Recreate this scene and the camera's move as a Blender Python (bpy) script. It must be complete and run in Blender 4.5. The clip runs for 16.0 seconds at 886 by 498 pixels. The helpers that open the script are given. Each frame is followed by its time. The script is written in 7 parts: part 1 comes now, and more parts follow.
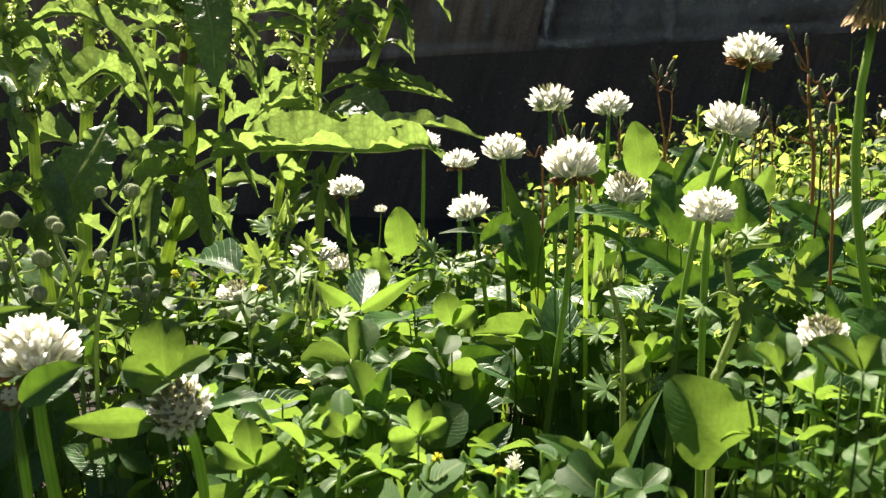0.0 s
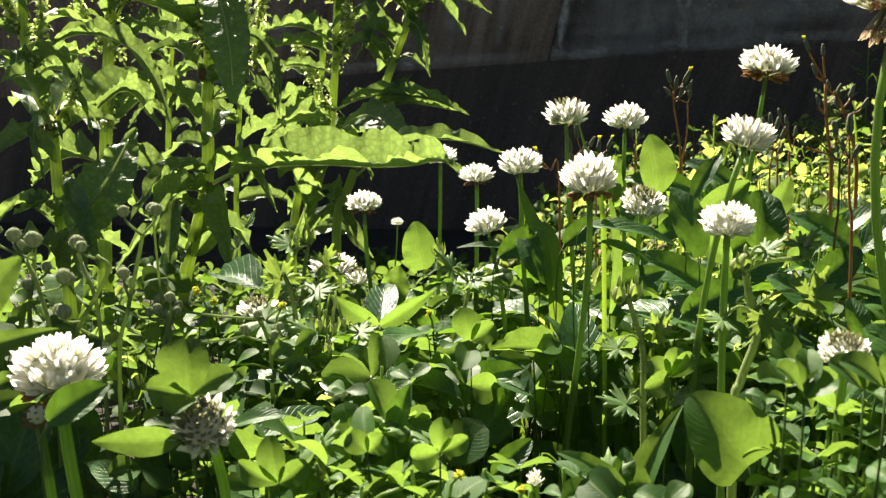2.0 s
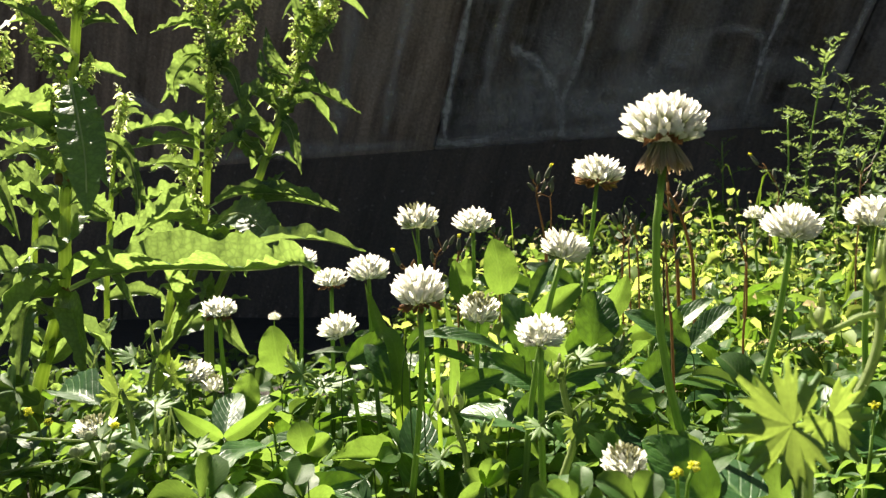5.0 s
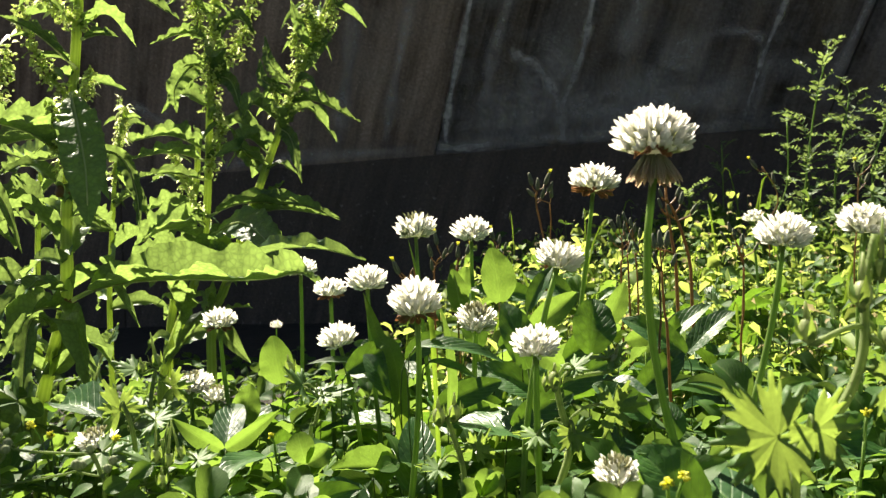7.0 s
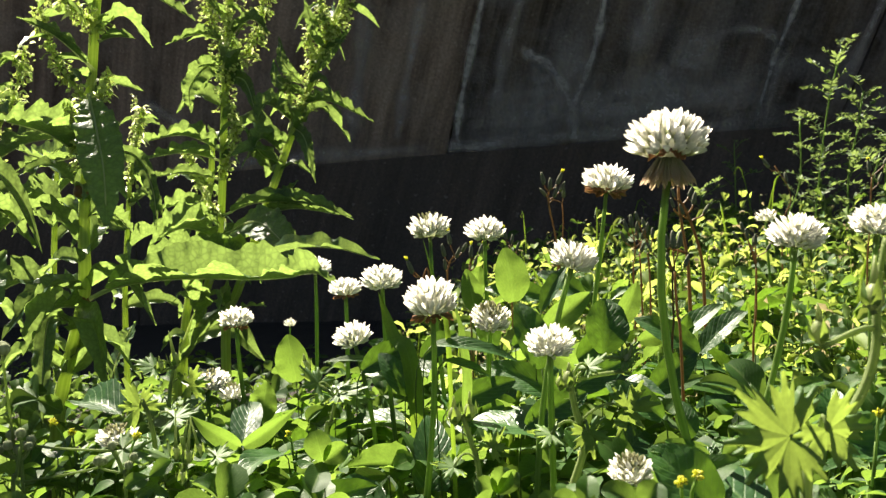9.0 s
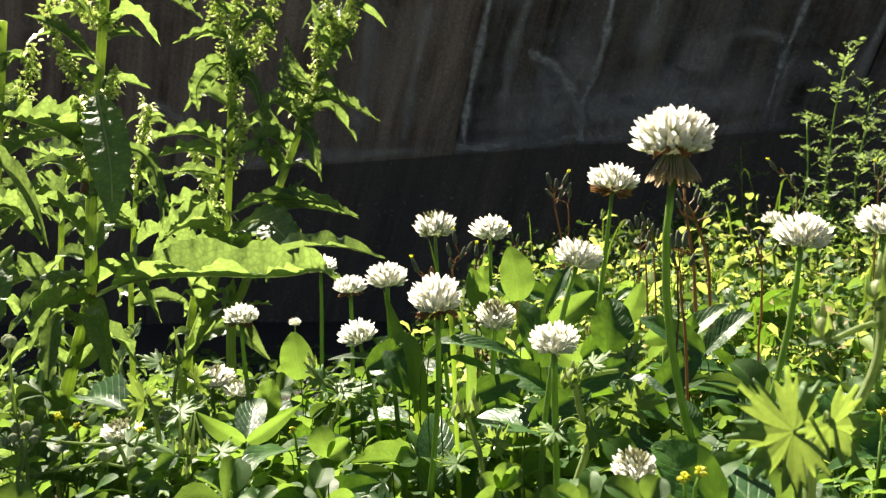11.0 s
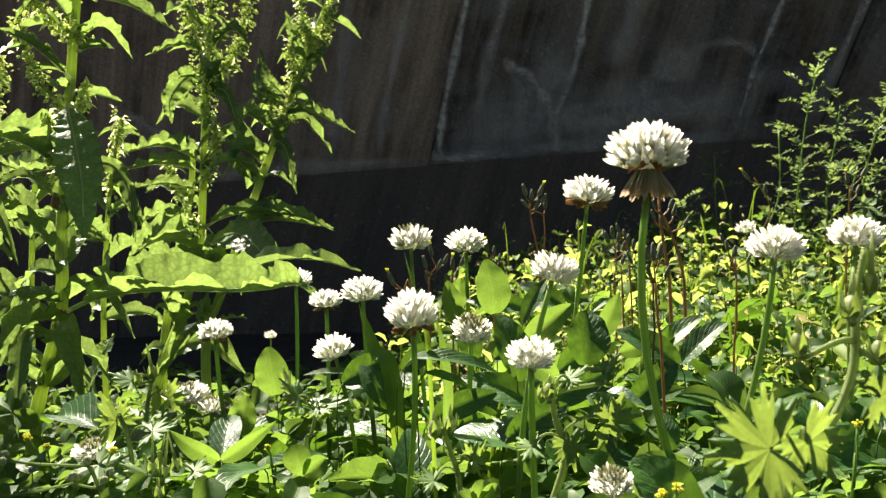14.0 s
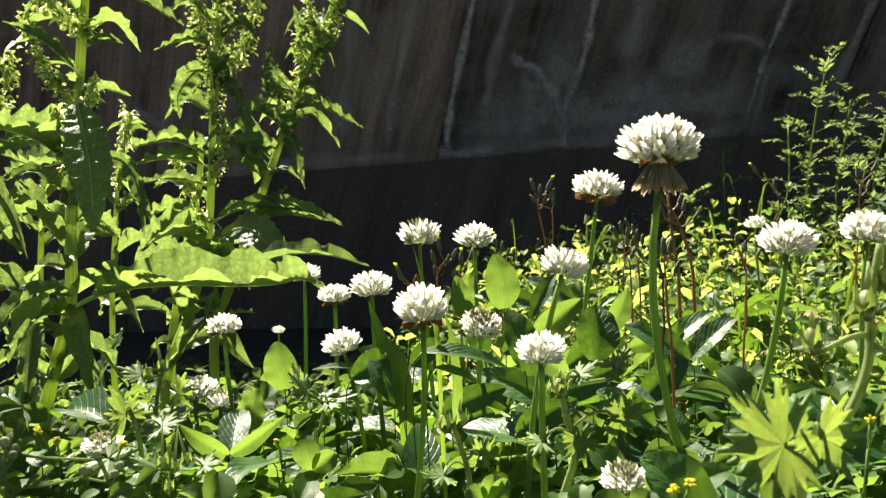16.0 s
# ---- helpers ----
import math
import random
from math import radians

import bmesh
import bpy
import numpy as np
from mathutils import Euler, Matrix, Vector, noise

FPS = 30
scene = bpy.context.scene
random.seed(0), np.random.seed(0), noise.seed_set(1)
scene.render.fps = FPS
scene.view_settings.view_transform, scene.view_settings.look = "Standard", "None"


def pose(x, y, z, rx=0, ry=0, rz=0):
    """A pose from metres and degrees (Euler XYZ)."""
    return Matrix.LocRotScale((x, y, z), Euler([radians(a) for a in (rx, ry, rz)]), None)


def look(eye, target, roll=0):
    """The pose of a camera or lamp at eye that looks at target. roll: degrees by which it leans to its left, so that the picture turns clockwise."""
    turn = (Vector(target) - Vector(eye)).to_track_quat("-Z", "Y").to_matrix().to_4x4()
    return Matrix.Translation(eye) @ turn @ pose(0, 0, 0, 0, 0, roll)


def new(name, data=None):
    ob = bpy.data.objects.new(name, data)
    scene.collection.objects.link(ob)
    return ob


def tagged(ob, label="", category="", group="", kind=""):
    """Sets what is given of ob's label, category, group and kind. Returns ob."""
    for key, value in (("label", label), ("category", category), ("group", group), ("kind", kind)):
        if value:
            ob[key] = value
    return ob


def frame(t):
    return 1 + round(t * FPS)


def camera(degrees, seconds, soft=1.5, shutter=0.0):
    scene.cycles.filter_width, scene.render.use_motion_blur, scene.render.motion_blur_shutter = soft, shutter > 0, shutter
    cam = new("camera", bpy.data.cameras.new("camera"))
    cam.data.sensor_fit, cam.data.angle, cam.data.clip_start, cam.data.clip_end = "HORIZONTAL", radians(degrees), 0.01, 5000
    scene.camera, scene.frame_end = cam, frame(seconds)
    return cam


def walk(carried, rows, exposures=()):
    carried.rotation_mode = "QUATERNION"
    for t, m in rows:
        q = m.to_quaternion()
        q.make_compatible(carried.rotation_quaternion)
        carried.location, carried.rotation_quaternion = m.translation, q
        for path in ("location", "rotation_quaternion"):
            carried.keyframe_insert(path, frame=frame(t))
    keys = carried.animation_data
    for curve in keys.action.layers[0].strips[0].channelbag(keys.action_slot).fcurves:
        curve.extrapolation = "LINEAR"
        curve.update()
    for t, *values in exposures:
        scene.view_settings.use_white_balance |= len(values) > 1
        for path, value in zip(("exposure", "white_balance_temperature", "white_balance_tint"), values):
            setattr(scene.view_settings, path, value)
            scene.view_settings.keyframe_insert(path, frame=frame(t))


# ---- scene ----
cam = camera(53.7, 16.0, soft=1.35)
cam.data.dof.use_dof, cam.data.dof.focus_distance, cam.data.dof.aperture_fstop = True, 0.42, 45.0
EYE, TILT = 0.17, -6.0
# seconds, place from the first eye in metres, yaw, pitch, roll in degrees
PATH = [
    (0, 0.00164, 0.00222, 0.00071, 0.135, -0.292, 0.143),
    (0.5, 0.00110, 0.00240, 0.00090, 0.222, -0.218, 0.162),
    (1, 0.00040, 0.00218, 0.00093, 0.446, -0.039, 0.160),
    (1.5, 0.00044, 0.00152, 0.00102, 0.740, 0.160, 0.367),
    (2, 0.00053, 0.00053, 0.00256, 1.145, 0.409, 0.572),
    (2.5, 0.00071, -0.00284, 0.00614, 1.617, 0.788, 0.698),
    (3, 0.00240, -0.00451, 0.00630, 1.792, 1.226, 0.676),
    (3.5, 0.00805, -0.00479, 0.00922, 0.802, 2.009, 0.949),
    (4, 0.01850, -0.00778, 0.01184, -2.205, 3.588, 1.461),
    (4.4, 0.02299, -0.01061, 0.01395, -3.717, 4.465, 1.953),
    (4.5, 0.02384, -0.01037, 0.01363, -4.000, 4.799, 2.010),
    (5, 0.02578, -0.01166, 0.01325, -5.281, 5.567, 2.286),
    (5.2, 0.02686, -0.01259, 0.01309, -5.672, 5.712, 2.467),
    (7.5, 0.02840, -0.01680, 0.01604, -4.875, 5.834, 2.855),
    (8, 0.02643, -0.01844, 0.01597, -4.807, 5.802, 2.750),
    (8.5, 0.02532, -0.01864, 0.01559, -4.655, 5.718, 2.622),
    (9, 0.02635, -0.01975, 0.01623, -4.304, 5.743, 2.730),
    (11.3, 0.02658, -0.01984, 0.01424, -3.960, 5.882, 2.280),
    (11.5, 0.02624, -0.01744, 0.01566, -4.382, 5.778, 2.550),
    (12, 0.02687, -0.01937, 0.01727, -4.539, 5.997, 2.750),
    (12.5, 0.02800, -0.01950, 0.01687, -5.036, 6.243, 2.836),
    (13, 0.02804, -0.01908, 0.01669, -5.457, 6.448, 2.919),
    (13.5, 0.02767, -0.01944, 0.01683, -5.580, 6.510, 2.980),
    (14, 0.02722, -0.01843, 0.01650, -5.440, 6.429, 2.875),
    (14.5, 0.02846, -0.01890, 0.01688, -5.210, 6.357, 3.023),
    (15, 0.02711, -0.01867, 0.01663, -5.098, 6.271, 2.966),
    (15.5, 0.02750, -0.01873, 0.01699, -4.996, 6.182, 2.920),
    (16, 0.02628, -0.01740, 0.01637, -4.994, 6.141, 2.772),
]
walk(cam, [(t, pose(0, 0, EYE, TILT) @ pose(x, y, z, 90 + pitch, roll, yaw)) for t, x, y, z, yaw, pitch, roll in PATH],
     exposures=[(0.0, 1.90, 6900, 10), (16.0, 1.90, 6900, 10)])

# ---- daylight: sun behind the dark wall, up to the left ----
SUN_UP, SUN_AROUND = 54.0, -28.0  # elevation; degrees from straight ahead, minus is left
world = bpy.data.worlds.new("sky")
scene.world = world
world.use_nodes = True
wn = world.node_tree.nodes
sky = wn.new("ShaderNodeTexSky")
sky.sky_type = "NISHITA"
sky.sun_disc = False
sky.sun_elevation = radians(SUN_UP)
sky.sun_rotation = radians(SUN_AROUND)
wn["Background"].inputs["Strength"].default_value = 0.019
world.node_tree.links.new(sky.outputs["Color"], wn["Background"].inputs["Color"])
sun_data = bpy.data.lights.new("sun", "SUN")
sun_data.energy = 5.0
sun_data.angle = radians(0.53)
sun_data.color = (1.0, 0.93, 0.80)
sun = new("sun", sun_data)
az, el = radians(SUN_AROUND), radians(SUN_UP)
to_sun = Vector((math.sin(az) * math.cos(el), math.cos(az) * math.cos(el), math.sin(el)))
sun.matrix_world = look(to_sun * 6, (0, 0, 0))


# ---- mesh tools ----
class Shape:
    """Vertices, faces and a leaf coordinate for each vertex (u across, v along)."""

    def __init__(self):
        self.verts, self.faces, self.uvs = [], [], []

    def grid(self, rows, uv=None):
        """A sheet from rows of points; returns nothing."""
        n, m, b = len(rows), len(rows[0]), len(self.verts)
        for i, row in enumerate(rows):
            for j, p in enumerate(row):
                self.verts.append(tuple(p))
                self.uvs.append(uv(i, j) if uv else (j / (m - 1), i / (n - 1)))
        for i in range(n - 1):
            for j in range(m - 1):
                a = b + i * m + j
                self.faces.append((a, a + 1, a + m + 1, a + m))

    def tube(self, pts, radii, sides=6, cap=True, ribs=0.0):
        """A tube along points with a radius at each."""
        b, n = len(self.verts), len(pts)
        pts = [Vector(p) for p in pts]
        side = None
        for i, p in enumerate(pts):
            d = (pts[min(i + 1, n - 1)] - pts[max(i - 1, 0)]).normalized()
            if side is None:
                side = d.cross(Vector((0.31, 0.92, 0.2))).normalized()
            side = (side - d * side.dot(d)).normalized()
            up = d.cross(side)
            r = radii[i] if isinstance(radii, (list, tuple)) else radii
            for k in range(sides):
                a = 2 * math.pi * k / sides
                q = r * (1 + (ribs if k % 2 else -ribs))
                self.verts.append(tuple(p + side * (q * math.cos(a)) + up * (q * math.sin(a))))
                self.uvs.append((k / sides, i / max(1, n - 1)))
        for i in range(n - 1):
            for k in range(sides):
                k2 = (k + 1) % sides
                self.faces.append((b + i * sides + k, b + i * sides + k2, b + (i + 1) * sides + k2, b + (i + 1) * sides + k))
        if cap:
            self.faces.append(tuple(b + (n - 1) * sides + k for k in range(sides)))
            self.faces.append(tuple(b + k for k in reversed(range(sides))))

    def ball(self, c, rx, rz, axis=Vector((0, 0, 1)), rings=4, sides=6):
        """A small egg along an axis."""
        c, axis = Vector(c), axis.normalized()
        pts, rad = [], []
        for i in range(rings + 1):
            a = math.pi * (0.06 + 0.88 * i / rings)
            pts.append(c - axis * (rz * math.cos(a)))
            rad.append(rx * math.sin(a))
        self.tube(pts, rad, sides)

    def add(self, other, m):
        """Another shape, set in place by a matrix."""
        b = len(self.verts)
        self.verts += [tuple(m @ Vector(v)) for v in other.verts]
        self.uvs += other.uvs
        self.faces += [tuple(b + k for k in f) for f in other.faces]

    def mesh(self, name, material, smooth=True):
        me = bpy.data.meshes.new(name)
        me.from_pydata(self.verts, [], self.faces)
        layer = me.uv_layers.new(name="UVMap")
        idx = np.empty(len(me.loops), dtype=np.int32)
        me.loops.foreach_get("vertex_index", idx)
        layer.data.foreach_set("uv", np.array(self.uvs, dtype=np.float32)[idx].ravel())
        if smooth:
            me.polygons.foreach_set("use_smooth", np.ones(len(me.polygons), dtype=bool))
        me.materials.append(material)
        me.update()
        return me


def part(name, shape, material, parent=None, label="", smooth=True):
    """One mesh object, under a thing or a part if one is given."""
    ob = new(name, shape.mesh(name, material, smooth) if isinstance(shape, Shape) else shape)
    if parent is not None:
        ob.parent = parent
    return tagged(ob, label)


def thing(name, place, label, category, group="", kind=""):
    """An Empty at the base of a thing."""
    ob = new(name)
    ob.empty_display_size = 0.01
    ob.location = place
    return tagged(ob, label, category, group, kind)


def bend(p0, p1, p2, p3, n=8):
    """Points on a smooth curve through four guides (Bezier)."""
    out = []
    for i in range(n + 1):
        t = i / n
        out.append(Vector(p0) * (1 - t) ** 3 + Vector(p1) * (3 * t * (1 - t) ** 2) + Vector(p2) * (3 * t * t * (1 - t)) + Vector(p3) * t ** 3)
    return out


def through_points(pts, n=4):
    """A smooth line through the points (Catmull-Rom)."""
    pts = [Vector(p) for p in pts]
    q = [pts[0] * 2 - pts[1]] + pts + [pts[-1] * 2 - pts[-2]]
    out = []
    for i in range(1, len(q) - 2):
        for k in range(n):
            t = k / n
            a, b, c, d = q[i - 1], q[i], q[i + 1], q[i + 2]
            out.append(0.5 * ((2 * b) + (c - a) * t + (2 * a - 5 * b + 4 * c - d) * t * t + (3 * b - a - 3 * c + d) * t ** 3))
    out.append(pts[-1])
    return out


def frame_of(direction, normal):
    """A turn whose Y runs along direction and whose Z is near normal."""
    y = Vector(direction).normalized()
    z = Vector(normal)
    z = (z - y * z.dot(y))
    z = z.normalized() if z.length > 1e-6 else y.orthogonal().normalized()
    x = y.cross(z)
    return Matrix((x, y, z)).transposed().to_4x4()


# ---- materials ----
def nodes_of(name):
    mat = bpy.data.materials.new(name)
    mat.use_nodes = True
    return mat, mat.node_tree.nodes, mat.node_tree.links


def ramp(nodes, stops):
    r = nodes.new("ShaderNodeValToRGB")
    while len(r.color_ramp.elements) < len(stops):
        r.color_ramp.elements.new(0.5)
    for e, (pos, col) in zip(r.color_ramp.elements, stops):
        e.position, e.color = pos, (*col, 1)
    return r


def noise_tex(nodes, links, scale, detail=3.0, coord="Object", rough=0.55):
    tc = nodes.new("ShaderNodeTexCoord")
    n = nodes.new("ShaderNodeTexNoise")
    n.inputs["Scale"].default_value, n.inputs["Detail"].default_value, n.inputs["Roughness"].default_value = scale, detail, rough
    links.new(tc.outputs[coord], n.inputs["Vector"])
    return n


def mixed(nodes, links, kind, fac, a, b):
    m = nodes.new("ShaderNodeMix")
    m.data_type, m.blend_type = "RGBA", kind
    for sock, val in ((m.inputs[0], fac), (m.inputs[6], a), (m.inputs[7], b)):
        if isinstance(val, (int, float)):
            sock.default_value = val
        elif isinstance(val, tuple):
            sock.default_value = (*val, 1)
        else:
            links.new(val, sock)
    return m.outputs[2]


def maths(nodes, links, op, a, b=0.0, c=0.0):
    m = nodes.new("ShaderNodeMath")
    m.operation = op
    for sock, val in zip(m.inputs, (a, b, c)):
        if isinstance(val, (int, float)):
            sock.default_value = val
        else:
            links.new(val, sock)
    return m.outputs[0]


def leaf_material(name, dark, light, glow, clear=0.45, veins=9.0, slant=1.1, rough=0.54, pale=(0.35, 0.42, 0.16), by_island=False, relief=0.14, crackle=0.0, gloss=0.22, show=0.12):
    """A living leaf: two greens, paler veins from the midrib, light shining through from behind."""
    mat, nodes, links = nodes_of(name)
    bsdf, out = nodes["Principled BSDF"], nodes["Material Output"]
    uv = nodes.new("ShaderNodeUVMap")
    sep = nodes.new("ShaderNodeSeparateXYZ")
    links.new(uv.outputs["UV"], sep.inputs[0])
    off = maths(nodes, links, "ABSOLUTE", maths(nodes, links, "SUBTRACT", sep.outputs["X"], 0.5))
    run = maths(nodes, links, "MULTIPLY", maths(nodes, links, "SUBTRACT", sep.outputs["Y"], maths(nodes, links, "MULTIPLY", off, slant)), veins)
    saw = maths(nodes, links, "ABSOLUTE", maths(nodes, links, "SUBTRACT", maths(nodes, links, "FRACT", run), 0.5))
    side = maths(nodes, links, "SMOOTH_MIN", maths(nodes, links, "MULTIPLY", saw, 7.0), 1.0, 0.3)
    rib = maths(nodes, links, "MINIMUM", maths(nodes, links, "MULTIPLY", off, 22.0), 1.0)
    if by_island:
        rnd = nodes.new("ShaderNodeNewGeometry").outputs["Random Per Island"]
    else:
        rnd = nodes.new("ShaderNodeObjectInfo").outputs["Random"]
    big = noise_tex(nodes, links, 60.0, 3)
    fine = noise_tex(nodes, links, 900.0 if not crackle else 330.0, 2)
    f = maths(nodes, links, "ADD", maths(nodes, links, "MULTIPLY", big.outputs["Fac"], 0.8), maths(nodes, links, "SUBTRACT", maths(nodes, links, "MULTIPLY", rnd, 0.75), 0.3))
    body = mixed(nodes, links, "MIX", f, dark, light)
    body = mixed(nodes, links, "MULTIPLY", 0.35, body, ramp_out(nodes, links, fine.outputs["Fac"], [(0.3, (0.7, 0.7, 0.7)), (0.7, (1, 1, 1))]))
    veined = mixed(nodes, links, "MIX", maths(nodes, links, "MULTIPLY", maths(nodes, links, "SUBTRACT", 1.0, side), show), body, pale)
    veined = mixed(nodes, links, "MIX", maths(nodes, links, "MULTIPLY", maths(nodes, links, "SUBTRACT", 1.0, rib), 0.13 + show), veined, pale)
    links.new(veined, bsdf.inputs["Base Color"])
    bsdf.inputs["Roughness"].default_value = rough
    bsdf.inputs["Specular IOR Level"].default_value = gloss
    bump = nodes.new("ShaderNodeBump")
    bump.inputs["Strength"].default_value, bump.inputs["Distance"].default_value = relief, 0.0005
    h = maths(nodes, links, "ADD", maths(nodes, links, "MULTIPLY", side, 0.6), maths(nodes, links, "MULTIPLY", rib, 0.5))
    h = maths(nodes, links, "ADD", h, maths(nodes, links, "MULTIPLY", fine.outputs["Fac"], 0.35 + crackle))
    links.new(h, bump.inputs["Height"])
    links.new(bump.outputs["Normal"], bsdf.inputs["Normal"])
    tr = nodes.new("ShaderNodeBsdfTranslucent")
    thick = maths(nodes, links, "ADD", 0.52, maths(nodes, links, "ADD", maths(nodes, links, "MULTIPLY", side, 0.14), maths(nodes, links, "MULTIPLY", fine.outputs["Fac"], 0.55)))
    if crackle:
        vor = nodes.new("ShaderNodeTexVoronoi")
        vor.feature = "DISTANCE_TO_EDGE"
        vor.inputs["Scale"].default_value = 230.0
        tc = nodes.new("ShaderNodeTexCoord")
        links.new(tc.outputs["Object"], vor.inputs["Vector"])
        cell = maths(nodes, links, "MINIMUM", maths(nodes, links, "MULTIPLY", vor.outputs["Distance"], 4.0), 1.0)
        links.new(maths(nodes, links, "ADD", h, maths(nodes, links, "MULTIPLY", cell, crackle * 0.8)), bump.inputs["Height"])
        thick = maths(nodes, links, "MULTIPLY", thick, maths(nodes, links, "ADD", 1.0 - 0.4 * crackle, maths(nodes, links, "MULTIPLY", cell, 0.48 * crackle)))
    gl = mixed(nodes, links, "MULTIPLY", 1.0, glow, ramp_out(nodes, links, maths(nodes, links, "MULTIPLY", thick, maths(nodes, links, "ADD", 0.65, maths(nodes, links, "MULTIPLY", f, 0.5))), [(0.0, (0, 0, 0)), (1.0, (1, 1, 1))]))
    links.new(gl, tr.inputs["Color"])
    mix = nodes.new("ShaderNodeMixShader")
    mix.inputs[0].default_value = clear
    links.new(bsdf.outputs[0], mix.inputs[1])
    links.new(tr.outputs[0], mix.inputs[2])
    links.new(mix.outputs[0], out.inputs["Surface"])
    return mat


def ramp_out(nodes, links, value, stops):
    r = ramp(nodes, stops)
    links.new(value, r.inputs[0])
    return r.outputs["Color"]


def stem_material(name, low, high, scale=90.0, clear=0.25, rough=0.45, stripes=6.0):
    """A juicy stalk with streaks along it."""
    mat, nodes, links = nodes_of(name)
    bsdf, out = nodes["Principled BSDF"], nodes["Material Output"]
    n = noise_tex(nodes, links, scale, 4)
    uv = nodes.new("ShaderNodeUVMap")
    sep = nodes.new("ShaderNodeSeparateXYZ")
    links.new(uv.outputs["UV"], sep.inputs[0])
    st = maths(nodes, links, "ABSOLUTE", maths(nodes, links, "SUBTRACT", maths(nodes, links, "FRACT", maths(nodes, links, "MULTIPLY", sep.outputs["X"], stripes)), 0.5))
    f = maths(nodes, links, "ADD", maths(nodes, links, "MULTIPLY", n.outputs["Fac"], 0.9), maths(nodes, links, "SUBTRACT", st, 0.25))
    col = mixed(nodes, links, "MIX", f, low, high)
    links.new(col, bsdf.inputs["Base Color"])
    bsdf.inputs["Roughness"].default_value = rough
    bump = nodes.new("ShaderNodeBump")
    bump.inputs["Strength"].default_value, bump.inputs["Distance"].default_value = 0.3, 0.0006
    links.new(f, bump.inputs["Height"])
    links.new(bump.outputs["Normal"], bsdf.inputs["Normal"])
    tr = nodes.new("ShaderNodeBsdfTranslucent")
    links.new(col, tr.inputs["Color"])
    mix = nodes.new("ShaderNodeMixShader")
    mix.inputs[0].default_value = clear
    links.new(bsdf.outputs[0], mix.inputs[1])
    links.new(tr.outputs[0], mix.inputs[2])
    links.new(mix.outputs[0], out.inputs["Surface"])
    return mat


def petal_material(name, foot, tip, clear=0.70, spread=0.45):
    """Petals: colour at the foot running to the tip's colour, a little see-through."""
    mat, nodes, links = nodes_of(name)
    bsdf, out = nodes["Principled BSDF"], nodes["Material Output"]
    uv = nodes.new("ShaderNodeUVMap")
    sep = nodes.new("ShaderNodeSeparateXYZ")
    links.new(uv.outputs["UV"], sep.inputs[0])
    rnd = nodes.new("ShaderNodeObjectInfo").outputs["Random"]
    v = maths(nodes, links, "ADD", sep.outputs["Y"], maths(nodes, links, "MULTIPLY", maths(nodes, links, "SUBTRACT", rnd, 0.5), 0.25))
    along = ramp_out(nodes, links, v, [(0.08, foot), (spread, tip)])
    n = noise_tex(nodes, links, 700.0, 3)
    col = mixed(nodes, links, "MULTIPLY", 0.2, along, ramp_out(nodes, links, n.outputs["Fac"], [(0.25, (0.72, 0.7, 0.62)), (0.6, (1, 1, 1))]))
    links.new(col, bsdf.inputs["Base Color"])
    bsdf.inputs["Roughness"].default_value = 0.6
    tr = nodes.new("ShaderNodeBsdfTranslucent")
    links.new(col, tr.inputs["Color"])
    mix = nodes.new("ShaderNodeMixShader")
    mix.inputs[0].default_value = clear
    links.new(bsdf.outputs[0], mix.inputs[1])
    links.new(tr.outputs[0], mix.inputs[2])
    links.new(mix.outputs[0], out.inputs["Surface"])
    return mat


CLOVER = leaf_material("clover_leaf", (0.020, 0.068, 0.018), (0.062, 0.160, 0.026), (0.32, 0.52, 0.07), 0.42, veins=11.0, slant=0.9, rough=0.48, relief=0.35, gloss=0.38, show=0.22)
CLOVER_STUFF = leaf_material("clover_leaf_mixed", (0.016, 0.056, 0.018), (0.060, 0.145, 0.026), (0.29, 0.47, 0.07), 0.36, veins=11.0, slant=0.9, by_island=True, relief=0.25, gloss=0.18, show=0.2)
DOCK = leaf_material("dock_leaf", (0.034, 0.088, 0.058), (0.095, 0.175, 0.080), (0.38, 0.56, 0.12), 0.45, veins=9.0, slant=0.6, rough=0.42, pale=(0.30, 0.40, 0.14), relief=0.45, crackle=0.7, gloss=0.45, show=0.25)
# Leaf's own dark green, glow cut for shade; single lit leaves take clover_leaf.
BROAD = leaf_material("broad_leaf", (0.014, 0.056, 0.020), (0.046, 0.130, 0.026), (0.26, 0.50, 0.04), 0.32, veins=8.0, slant=0.7, rough=0.42, pale=(0.17, 0.28, 0.10), relief=0.45, crackle=0.5, gloss=0.42, show=0.3)
GERANIUM = leaf_material("geranium_leaf", (0.08, 0.165, 0.06), (0.16, 0.26, 0.09), (0.46, 0.64, 0.10), 0.38, veins=5.0, slant=1.4, rough=0.5, pale=(0.30, 0.40, 0.16), gloss=0.3)
WEED = leaf_material("weed_leaf_mixed", (0.07, 0.145, 0.035), (0.24, 0.34, 0.09), (0.60, 0.74, 0.15), 0.52, veins=7.0, slant=0.8, by_island=True)
VETCH = leaf_material("vetch_leaf", (0.06, 0.12, 0.05), (0.13, 0.20, 0.08), (0.38, 0.52, 0.14), 0.38, veins=6.0, by_island=True)
STRAW = leaf_material("dry_straw", (0.34, 0.27, 0.13), (0.60, 0.50, 0.29), (0.60, 0.50, 0.26), 0.4, veins=1.0, slant=0.0, by_island=True)
GRASS = leaf_material("grass_blade", (0.08, 0.17, 0.03), (0.17, 0.28, 0.045), (0.36, 0.56, 0.05), 0.45, veins=1.0, slant=0.0)
